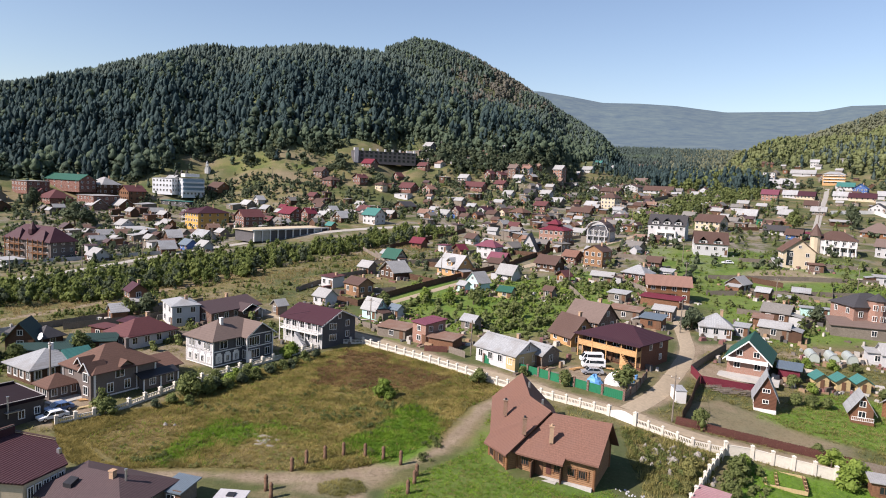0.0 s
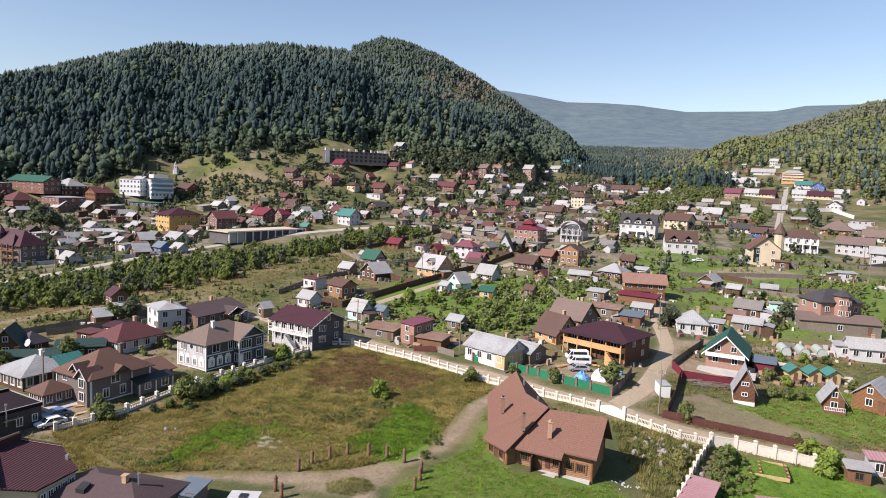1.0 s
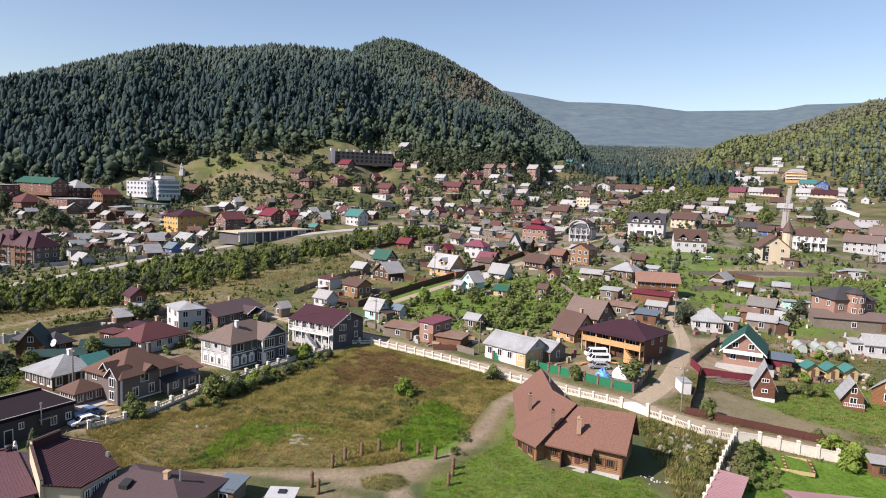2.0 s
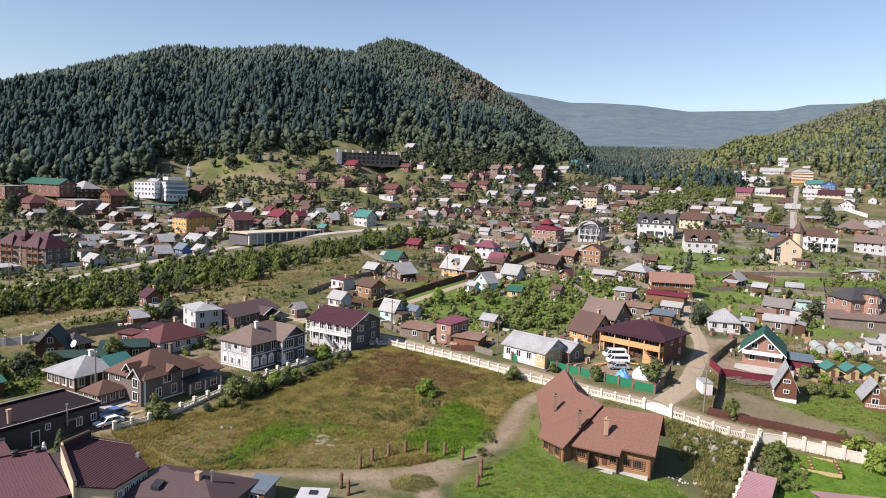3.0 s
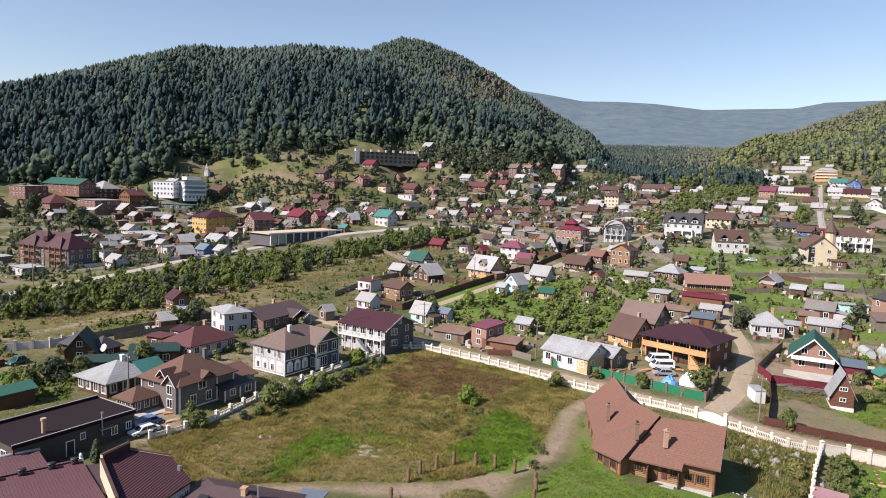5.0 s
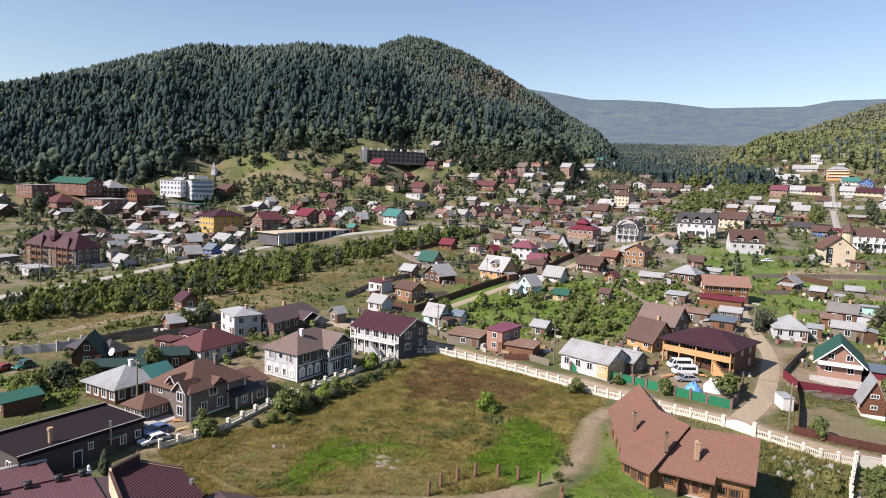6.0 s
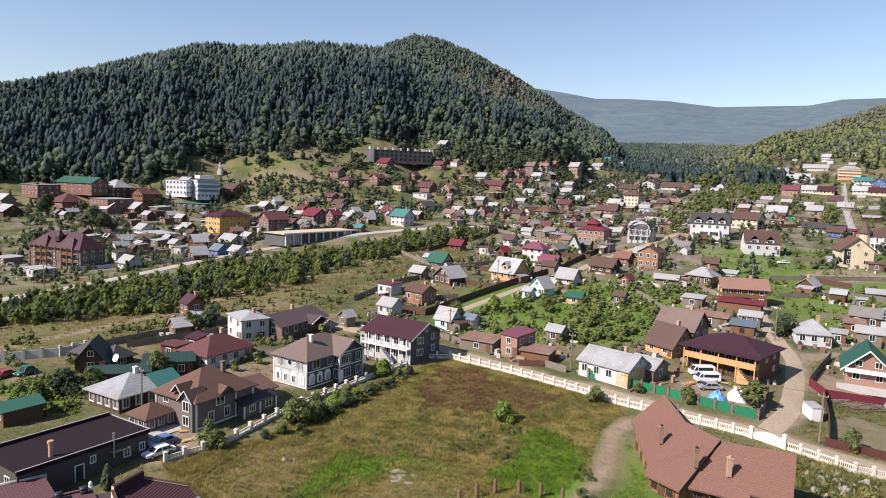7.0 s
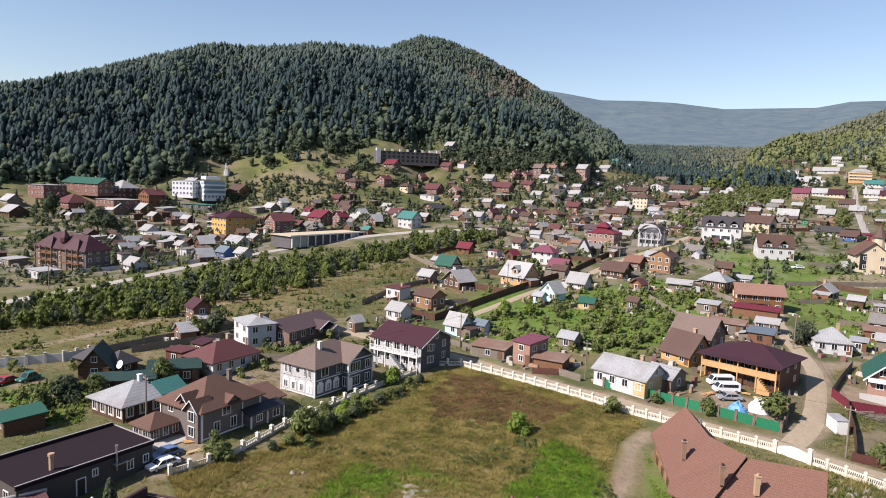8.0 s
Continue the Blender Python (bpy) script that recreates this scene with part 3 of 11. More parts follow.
# ---- roofs and houses ----
def roof_shape(kind, w, d, rh, over, axis):
    """Sheet of a roof over a w x d plan whose wall tops lie at z = 0. axis: the ridge runs along x or y."""
    if axis == "y":
        v, f = roof_shape(kind, d, w, rh, over, "x")
        return [(p[1], -p[0], p[2]) for p in v], f
    W, D = w / 2 + over, d / 2 + over
    drop = -over * rh / (d / 2)
    if kind == "gable":
        return [(-W, -D, drop), (W, -D, drop), (W, 0, rh), (-W, 0, rh), (-W, D, drop), (W, D, drop)], [(0, 1, 2, 3), (3, 2, 5, 4)]
    if kind == "gambrel":
        k, h = d * 0.3, rh * 0.62
        return ([(-W, -D, drop * .6), (W, -D, drop * .6), (W, -k, h), (-W, -k, h), (W, 0, rh), (-W, 0, rh), (W, k, h), (-W, k, h), (-W, D, drop * .6), (W, D, drop * .6)],
                [(0, 1, 2, 3), (3, 2, 4, 5), (5, 4, 6, 7), (7, 6, 9, 8)])
    if kind == "hip":
        L = max((w - d) / 2, 0.15)
        return ([(-W, -D, drop), (W, -D, drop), (W, D, drop), (-W, D, drop), (-L, 0, rh), (L, 0, rh)],
                [(0, 1, 5, 4), (1, 2, 5), (2, 3, 4, 5), (3, 0, 4)])
    if kind == "shed":
        return [(-W, -D, 0.15), (W, -D, 0.15), (W, D, rh), (-W, D, rh)], [(0, 1, 2, 3)]
    return [(-W, -D, 0.2), (W, -D, 0.2), (W, D, 0.25), (-W, D, 0.25)], [(0, 1, 2, 3)]


def wall_shape(kind, w, d, h, rh, axis, deep):
    W, D = w / 2, d / 2
    v, f = box(-W, W, -D, D, -deep, h)
    k = rh - 0.12
    if kind in ("gable", "gambrel"):
        prof = [(-1, 0), (0, 1), (1, 0)] if kind == "gable" else [(-1, 0), (-.6, .62), (0, 1), (.6, .62), (1, 0)]
        n = len(prof)
        if axis == "x":
            g = [(sx * W, a * D, h + b * k) for sx in (-1, 1) for a, b in prof]
        else:
            g = [(a * W, sy * D, h + b * k) for sy in (-1, 1) for a, b in prof]
        f2 = [tuple(range(n)), tuple(reversed(range(n, 2 * n)))] + [(i + 1, i, i + n, i + n + 1) for i in range(n - 1)]
        v, f = joined((v, f), (g, f2))
    elif kind == "shed":
        v = v[:6] + [(W, D, h + rh - 0.15), (-W, D, h + rh - 0.15)]
    return v, f


def lattice(xs, zs, hole, y0, y1, filled=False, back=True):
    """One connected frame over a grid of cells, standing upright: open or filled in its holes; vertices, faces and which faces fill a hole."""
    V, Fs, mi, at = [], [], [], {}

    def p(i, k, b):
        if (i, k, b) not in at:
            at[(i, k, b)] = len(V)
            V.append((xs[i], y1 if b else y0, zs[k]))
        return at[(i, k, b)]

    nx, nz = len(xs) - 1, len(zs) - 1
    solid = lambda i, k: 0 <= i < nx and 0 <= k < nz and not hole(i, k)
    for i in range(nx):
        for k in range(nz):
            if not solid(i, k):
                if filled:
                    Fs.append((p(i, k, 1), p(i + 1, k, 1), p(i + 1, k + 1, 1), p(i, k + 1, 1)))
                    mi.append(1)
                continue
            Fs.append((p(i, k, 0), p(i + 1, k, 0), p(i + 1, k + 1, 0), p(i, k + 1, 0)))
            mi.append(0)
            if back:
                Fs.append((p(i, k + 1, 1), p(i + 1, k + 1, 1), p(i + 1, k, 1), p(i, k, 1)))
                mi.append(0)
            for di, dk, a, b in ((-1, 0, (i, k + 1), (i, k)), (1, 0, (i + 1, k), (i + 1, k + 1)), (0, -1, (i, k), (i + 1, k)), (0, 1, (i + 1, k + 1), (i, k + 1))):
                if not solid(i + di, k + dk):
                    Fs.append((p(*b, 0), p(*a, 0), p(*a, 1), p(*b, 1)))
                    mi.append(0)
    return V, Fs, mi


_win_cache = {}


def window_meshes(w, h, trim, bars=1):
    key = (round(w, 2), round(h, 2), trim, bars)
    if key not in _win_cache:
        t = 0.11
        xs = [-w / 2 - t, -w / 2]
        for i in range(bars):
            x = -w / 2 + w * (i + 1) / (bars + 1)
            xs += [x - 0.035, x + 0.035]
        xs += [w / 2, w / 2 + t]
        zs = [-h / 2 - t, -h / 2, h / 2, h / 2 + t]
        hole = lambda i, k: k == 1 and i % 2 == 1
        meshes = []
        for whole in (False, True):
            v, f, mi = lattice(xs, zs, hole, -0.09, 0.0, whole, False)
            me = bpy.data.meshes.new("window")
            me.from_pydata(v, [], f)
            me.materials.append(M[trim])
            me.materials.append(M["glass"])
            me.polygons.foreach_set("material_index", mi)
            meshes.append(me)
        v, f = box(-w / 2, w / 2, -0.02, 0.03, -h / 2, h / 2)
        me = bpy.data.meshes.new("pane")
        me.from_pydata(v, [], f)
        me.materials.append(M["glass"])
        meshes.insert(1, me)
        _win_cache[key] = meshes
    return _win_cache[key]


def add_window(parent, x, y, z, turn, w=1.0, h=1.3, trim="trim", bars=1, pane=True):
    a, b, whole = window_meshes(w, h, trim, bars)
    if parent.location.y > 290:  # far off a window stays in one piece
        ob = new("window", whole)
        ob.parent = parent
        ob.matrix_local = pose(x, y, z, 0, 0, turn)
        return ob
    ob = new("window", a)
    ob.parent = parent
    ob.matrix_local = pose(x, y, z, 0, 0, turn)
    p = new("pane", b)
    p.parent = ob
    return ob


def add_box(name, parent, b, material, label=""):
    v, f = box(*b)
    return link(name, v, f, M[material], parent, label=label)


FOOT = []  # plan circles kept free of plants
SIDES = {"front": 0, "right": 90, "back": 180, "left": 270}


def window_row(parent, side, w, d, n, z, ww=1.0, wh=1.3, trim="trim", bars=1, lo=None, hi=None):
    """n windows evenly along one side of a w x d plan."""
    length = w if side in ("front", "back") else d
    lo, hi = -length / 2 if lo is None else lo, length / 2 if hi is None else hi
    for i in range(n):
        u = lo + (hi - lo) * (i + 0.5) / n
        turn = SIDES[side]
        p = Matrix.Rotation(radians(turn), 4, "Z") @ Vector((u, -(d if side in ("front", "back") else w) / 2 - 0.02, z))
        add_window(parent, p.x, p.y, p.z, turn, ww, wh, trim, bars)


def chimney(parent, x, y, z0, z1, material="chimney", s=0.32):
    v, f = joined(box(-s, s, -s, s, z0, z1), box(-s - .08, s + .08, -s - .08, s + .08, z1, z1 + .15))
    ob = link("chimney", [(p[0] + x, p[1] + y, p[2]) for p in v], f, M[material], parent)
    return ob


def house(x, y, rot, w, d, h, roof="gable", rh=2.0, walls="log", cover="grey_roof", label="", category="house", axis="x", over=0.45, floors=1,
          front=3, side=2, trim="trim", stack=True, name="house", group="village houses", z=None, base=None, porch=False, door=True, attic=True):
    """A house with walls, a thick roof, windows on the two sides towards the valley's mouth, a door and a chimney."""
    if y > 430 and group and floors == 2 and -170 < x < 130:
        h, rh, over = h * .78, rh * .85, over + .15
    W = empty(name, x, y, rot, label, category, group, z)
    FOOT.append((x, y, max(w, d) * 0.5 + 0.6))
    v, f = wall_shape(roof, w, d, h, rh, axis, 1.4)
    link("wall", v, f, M[walls], W)
    v, f = roof_shape(roof, w, d, rh, over, axis)
    v, f = slab([(p[0], p[1], p[2] + h + 0.06) for p in v], f, 0.16)
    top = link("roof", v, f, M[cover], W)
    if base:
        add_box("plinth", W, (-w / 2 - .06, w / 2 + .06, -d / 2 - .06, d / 2 + .06, -1.4, 0.45), base)
    fh = h / max(floors, 1)
    wh = min(1.35, fh * 0.5)
    for k in range(floors):
        z0 = fh * k + fh * 0.54
        if front:
            window_row(W, "front", w, d, front, z0, min(1.1, w / front * .5), wh, trim)
        if side:
            window_row(W, "right", w, d, side, z0, min(1.1, d / side * .5), wh, trim)
            window_row(W, "left", w, d, side, z0, min(1.1, d / side * .5), wh, trim)
    if attic and roof in ("gable", "gambrel") and rh > 2.2:
        if axis == "y":
            window_row(W, "front", w, d, 1, h + rh * 0.36, 0.9, 1.0, trim)
        else:
            window_row(W, "right", w, d, 1, h + rh * 0.36, 0.9, 1.0, trim)
            window_row(W, "left", w, d, 1, h + rh * 0.36, 0.9, 1.0, trim)
    if door and floors >= 1 and front:
        u = w * 0.5 - 0.75 if front > 1 else w * 0.36
        v, f = joined(box(u - .5, u + .5, -d / 2 - .07, -d / 2 + .02, 0.05, 2.1), box(u - .6, u + .6, -d / 2 - .1, -d / 2 + .02, 2.1, 2.22))
        link("door", v, f, M["brown_trim"], W)
    if stack and roof != "flat":
        u = w * 0.18 if axis == "x" else d * 0.14
        px, py = (u, d * 0.12) if axis == "x" else (w * 0.12, u)
        chimney(W, px, py, h + rh * 0.3, h + rh + 0.75)
    if porch:
        p = w * 0.4
        add_box("porch_floor", W, (-p, p, -d / 2 - 1.6, -d / 2 - .02, -1.0, 0.35), "wood_brown")
        for sx in (-p + .1, p - .1):
            add_box("post", W, (sx - .08, sx + .08, -d / 2 - 1.5, -d / 2 - 1.34, 0.35, h - .5), "trim")
        v, f = slab([(-p - .3, -d / 2 - 1.9, h - .5), (p + .3, -d / 2 - 1.9, h - .5), (p + .3, -d / 2 - .02, h), (-p - .3, -d / 2 - .02, h)], [(0, 1, 2, 3)], 0.12)
        link("porch_roof", v, f, M[cover], W)
    odd = random.Random(int(x * 13) * 31 + int(y * 11))
    if 175 < y < 430 and abs(x) < 210 and 5 < w < 13 and roof != "flat" and odd.random() < .42:
        # lean-to against one end
        s, aw, ad, ah = odd.choice((-1, 1)), odd.uniform(2.0, 3.4), d * odd.uniform(.5, .8), min(h, 2.9) * odd.uniform(.7, .85)
        x0, x1 = (w / 2, w / 2 + aw) if s > 0 else (-w / 2 - aw, -w / 2)
        add_box("annex_wall", W, (x0, x1, -d / 2 + .1, -d / 2 + ad, -1.2, ah), odd.choice(("wood_grey", "wood_brown", "log_dark", "palegrey")))
        zi, zo = ah + .75, ah + .08
        v, f = slab([(x0 - .15, -d / 2 - .2, zi if s > 0 else zo), (x1 + .15, -d / 2 - .2, zo if s > 0 else zi), (x1 + .15, -d / 2 + ad + .2, zo if s > 0 else zi), (x0 - .15, -d / 2 + ad + .2, zi if s > 0 else zo)], [(0, 1, 2, 3)], .1)
        link("annex_roof", v, f, M[odd.choice(("grey_roof", "rust_roof", "silver_roof", "brown_roof"))], W)
    return W


# ---- plants ----
def leaf_cloud(rng, blobs, n, size, lay=0.6):
    """Small leaf sprays spread over the skins of some blobs: vertices and triangles."""
    which = rng.choice(len(blobs), n, p=np.array([b[3] ** 2 for b in blobs]) / sum(b[3] ** 2 for b in blobs))
    c = np.array([b[:3] for b in blobs])[which]
    r = np.array([b[3] for b in blobs])[which]
    d = rng.normal(size=(n, 3))
    d /= np.linalg.norm(d, axis=1)[:, None]
    d[:, 2] = np.abs(d[:, 2]) * np.where(rng.random(n) < .75, 1, -1)
    p = c + d * (r * (0.72 + 0.36 * rng.random(n)))[:, None]
    a = rng.normal(size=(n, 3)) + d * 0.2
    a -= d * (a * d).sum(1)[:, None] * lay
    a /= np.linalg.norm(a, axis=1)[:, None]
    b = np.cross(d, a) + 0.85 * (1 - lay) * rng.normal(size=(n, 3))
    b /= np.linalg.norm(b, axis=1)[:, None]
    s = size * (0.6 + 0.8 * rng.random(n))[:, None]
    V = np.stack([p - a * s, p + b * s * .6, p + a * s, p - b * s * .6], 1).reshape(-1, 3)
    k = np.arange(n)[:, None] * 4
    T = np.concatenate([k + [0, 1, 2], k + [0, 2, 3]], 0)
    nrm = np.cross(V.reshape(n, 4, 3)[:, 1] - V.reshape(n, 4, 3)[:, 0], V.reshape(n, 4, 3)[:, 2] - V.reshape(n, 4, 3)[:, 0])
    turn = np.tile((nrm * d).sum(1) < 0, 2)
    T[turn] = T[turn][:, [0, 2, 1]]
    return V, T


def crown(seed, height, radius, n, size, low=0.15, lobes=9, lay=0.6, core=0.0):
    rng = np.random.default_rng(seed)
    blobs = []
    for i in range(lobes):
        a, u = rng.random() * 6.283, rng.random()
        z = height * (low + (1 - low) * (0.12 + 0.75 * u))
        q = radius * (0.62 - 0.42 * u) * (0.5 + 0.8 * rng.random())
        blobs.append((math.cos(a) * q, math.sin(a) * q, z, radius * (0.62 - 0.3 * u) * (0.7 + 0.5 * rng.random())))
    V, T = leaf_cloud(rng, blobs, n, size, lay)
    if core:  # dense inner twigs and leaves
        for x, y, z, r in blobs:
            g = r * core * (0.75 + 0.5 * rng.random(6))
            k = len(V)
            V = np.concatenate([V, [(x + g[0], y, z), (x, y + g[1], z), (x - g[2], y, z), (x, y - g[3], z), (x, y, z + g[4]), (x, y, z - g[5])]])
            T = np.concatenate([T, np.array([(0, 1, 4), (1, 2, 4), (2, 3, 4), (3, 0, 4), (1, 0, 5), (2, 1, 5), (3, 2, 5), (0, 3, 5)]) + k])
    return V, T


def soft_tree(seed, radius, sides, rings, sprays, size, pointed):
    """A distant tree, one metre high: a lumpy crown, pointed or round, roughened by loose sprays."""
    rng = np.random.default_rng(seed)

    def girth(u):
        if pointed:
            return radius * (1.02 - u) ** .55 * min(1, (u + .10) / .26) ** .6
        return radius * max(.02, 1 - abs(2 * u - .86) ** 2.4 * .8) ** .6

    V, T = [], []
    lean = rng.normal(size=2) * .04
    for i in range(rings):
        u = (i + .35 * rng.random()) / rings
        a0 = rng.random() * 6.283
        for j in range(sides):
            a, g = a0 + 6.283 * (j + .35 * rng.random()) / sides, girth(u) * (.62 + .62 * rng.random())
            V.append((g * math.cos(a) + lean[0] * u, g * math.sin(a) + lean[1] * u, .06 + .94 * u + rng.normal() * .035))
        if i:
            k = (i - 1) * sides
            T += [t for j in range(sides) for t in ((k + j, k + (j + 1) % sides, k + sides + j), (k + (j + 1) % sides, k + sides + (j + 1) % sides, k + sides + j))]
    V.append((lean[0], lean[1], 1.0))
    k = (rings - 1) * sides
    T += [(k + j, k + (j + 1) % sides, k + sides) for j in range(sides)]
    for _ in range(sprays):
        u, a = 1 - rng.random() ** .6 * .95, rng.random() * 6.283
        q, c, w = girth(u) * (.85 + .35 * rng.random()), math.cos(a), math.sin(a)
        s, tip, z = size * (.6 + .8 * rng.random()), rng.normal() * .35, .06 + .92 * u
        k = len(V)
        V += [(c * (q - .45 * s), w * (q - .45 * s), z + .8 * s), (c * q - w * s * .6, w * q + c * s * .6, z + tip * s), (c * (q + .35 * s), w * (q + .35 * s), z - .7 * s), (c * q + w * s * .6, w * q - c * s * .6, z - tip * s)]
        T += [(k, k + 2, k + 1), (k, k + 3, k + 2)]
    return np.array(V, float), np.array(T)


def planted(name, variants, xy, z, scale, material, rng, label, category, stretch=None):
    """One joined object of kind stuff: a variant at every place."""
    Vs, Ts, k = [], [], 0
    pick = rng.integers(0, len(variants), len(xy))
    for i, v in enumerate(variants):
        idx = np.where(pick == i)[0]
        if not len(idx):
            continue
        a = rng.random(len(idx)) * 6.283
        ca, sa = np.cos(a), np.sin(a)
        P = v[0]
        s = scale[idx]
        hs = s * (stretch[idx] if stretch is not None else 1.0)
        X = (P[None, :, 0] * ca[:, None] - P[None, :, 1] * sa[:, None]) * s[:, None] + xy[idx, 0:1]
        Y = (P[None, :, 0] * sa[:, None] + P[None, :, 1] * ca[:, None]) * s[:, None] + xy[idx, 1:2]
        Z = P[None, :, 2] * hs[:, None] + z[idx][:, None]
        Vs.append(np.stack([X, Y, Z], -1).reshape(-1, 3))
        n = len(P)
        Ts.append((v[1][None] + (np.arange(len(idx)) * n)[:, None, None]).reshape(-1, 3) + k)
        k += n * len(idx)
    ob = new(name, tri_mesh(name, np.concatenate(Vs), np.concatenate(Ts), material))
    return tagged(ob, label, category, kind="stuff")


def polar_points(rng, n, az0, az1, r0, r1):
    az = np.radians(az0 + (az1 - az0) * rng.random(n))
    r = np.sqrt(r0 * r0 + (r1 * r1 - r0 * r0) * rng.random(n))
    return np.stack([np.sin(az) * r, 5 + np.cos(az) * r], 1)


def scatter_in(rng, n, poly):
    p = np.array(poly, float)
    lo, hi = p.min(0), p.max(0)
    q = lo + (hi - lo) * rng.random((n * 4, 2))
    q = q[inside_poly(q[:, 0], q[:, 1], [tuple(a) for a in poly])]
    return q[:n]


# ---- the lines of the plan ----
LANE = [(-75, 186), (-40, 169.2), (-30.6, 166), (-15.3, 155), (-2.2, 146.3), (7.2, 141.2), (15.7, 135.6), (24.7, 131.6), (31.6, 129)]
LANE_EAST = [(31.6, 129), (38.7, 125.8), (47.9, 124.2), (62.7, 122.2), (100, 116)]
ROAD_UP = [(29, 131.7), (35, 140), (42, 157), (47, 172), (48.5, 191), (51, 210), (56, 226)]
STREET = [(158, 410), (163, 424), (205, 535), (248, 644), (264, 686)]
GARDEN_LANE = [(-36.5, 192), (-30, 204.4), (-24, 216), (-17.5, 230), (-9, 247), (-3, 259.4), (4, 268)]
MID_LANE = [(4, 268), (21, 303), (46, 344), (61, 375)]
ROAD_FORK = [(44, 163), (51, 176), (60, 180), (76, 178)]
FOOTPATH = [(-44, 87), (-30.4, 90.9), (-20.4, 92.2), (-12, 94.6), (-5.2, 99.6), (-0.8, 107.6), (0.9, 114.7), (2.9, 124.3), (6.2, 130)]
FOOTPATH_2 = [(-12, 94.6), (-9, 88), (-8, 80)]
HIGHWAY = [(-176, 170), (-167.5, 204), (-160.8, 222), (-156.1, 240.7), (-151.3, 259.6), (-148.6, 277.6), (-142.6, 295), (-131, 316), (-112, 340), (-60, 374), (0, 420)]
TRACK = [(-130, 138), (-124.6, 150), (-117.5, 167), (-109.9, 186), (-97.8, 216), (-85.9, 249), (-70.9, 295), (-56, 326), (-37, 356)]
CREEK_WOOD = [(-162, 170), (-153, 190), (-147.5, 206), (-141.7, 219), (-135, 227), (-132, 249), (-124, 258), (-116, 270), (-104, 288), (-89.2, 298), (-82.2, 310), (-74.5, 336), (-62.8, 352), (-43.6, 361), (-41.3, 345), (-57, 320), (-69.4, 303), (-79.9, 268), (-85.1, 245), (-86, 228), (-93.4, 213), (-105, 196), (-112.6, 182), (-124, 174), (-136, 166.4), (-150, 156)]
FIELD = [(-54, 96), (-50.6, 111), (-47, 122), (-38.6, 143), (-29.3, 159), (-14.8, 150.5), (-2, 142), (5, 137), (6, 131), (0.5, 111), (-5, 100), (-16.5, 92.5), (-32, 90.6), (-41, 89.6)]
GREEN_A = [(-12.9, 109), (-13.2, 115), (-12.0, 118.6), (-8.6, 121.6), (-4, 118.8), (-2.2, 111.3), (-2.6, 104.8), (-4.4, 99.4), (-7, 98.2), (-11.3, 100.9), (-15, 102.5), (-14.6, 106)]
GREEN_B = [(-41.1, 93.1), (-38.8, 99.4), (-35.8, 106.6), (-31.6, 109), (-25.4, 108.2), (-21.6, 106.6), (-24.2, 104.6), (-29.5, 105), (-32.8, 101), (-35.2, 95.4), (-37, 92)]
STRAW = [(-34, 92.6), (-31.6, 99), (-27.8, 103), (-22, 102.6), (-18.4, 99.8), (-19, 95.4), (-25, 93.6)]
STRAW_B = [(-52, 99), (-49, 107), (-43.6, 106.4), (-40.6, 101.4), (-43, 95), (-48, 94)]
GREEN_C = [(-2.7, 98.5), (4, 108), (4.5, 124), (9.5, 101), (23.6, 102), (26, 97), (20, 84), (-7, 84), (-6, 92)]
GREEN_D = [(45, 120.5), (66, 118), (70, 95), (36, 90), (37.5, 102)]
GREEN_E = [(52, 139), (64, 134), (90, 128), (95, 150), (72, 158), (62, 146)]
YARD = [(47.8, 144), (53.6, 141), (58, 136), (68, 132), (65, 128), (50.8, 127.5), (39, 131), (41, 140)]
YARD_B = [(17.5, 152.8), (33.7, 149.2), (30.4, 139), (18.7, 142.4)]
YARD_C = [(-72, 100), (-66, 112), (-58, 107), (-60, 99)]
SLOPE_BARE = [[(-280, 506), (-258, 526), (-252, 506), (-268, 496)], [(-214, 523), (-184, 532), (-168, 524), (-205, 512)], [(-208, 497), (-180, 500), (-172, 490), (-199, 486)], [(-252, 490), (-220, 494), (-218, 489), (-247, 486)], [(-144, 538), (-108, 544), (-111, 536), (-142, 529)]]
SLOPE_GREEN = [(-255, 520), (-240, 530), (-222, 532), (-206, 540), (-214, 523), (-203, 508), (-167, 520), (-166, 505), (-226, 497), (-247, 504)]
SLOPE_THICKET = [(-248, 478), (-236, 480), (-223, 492), (-205, 490), (-185, 484), (-162, 494), (-151, 485), (-161, 464), (-196, 469), (-216, 456), (-236, 463)]
YARD_F = [(-109.1, 130.3), (-100.8, 129.1), (-98.0, 126.7), (-103.2, 122.8), (-108.1, 125.5)]
YARD_D = [(45, 157), (46, 152), (58, 151.5), (62, 158), (54, 163), (50, 166)]
YARD_E = [(-70, 124), (-60, 130), (-52, 134), (-46, 150), (-54, 158), (-66, 150), (-76, 132)]
GARDENS = [(-36, 186), (-31, 232), (-4, 237), (27, 262), (43, 245), (30, 195), (8.6, 174), (-10, 172.7), (-21.5, 163)]
GARDENS_B = [(56, 190), (66, 235), (75, 281), (146, 292), (150, 215), (96, 195), (74, 186)]
ISLAND = [(-15.3, 91.9), (-13, 94), (-10.2, 94), (-8.4, 91.7), (-10.9, 89.4), (-14.3, 89.6)]
DRY_A = [(-31, 154), (-14, 147), (-6, 138), (-12, 128), (-22, 127), (-30, 138)]

# ---- the ground: one sheet to the horizon ----
def soft(d, w):
    return clamp01(1 - d / w)


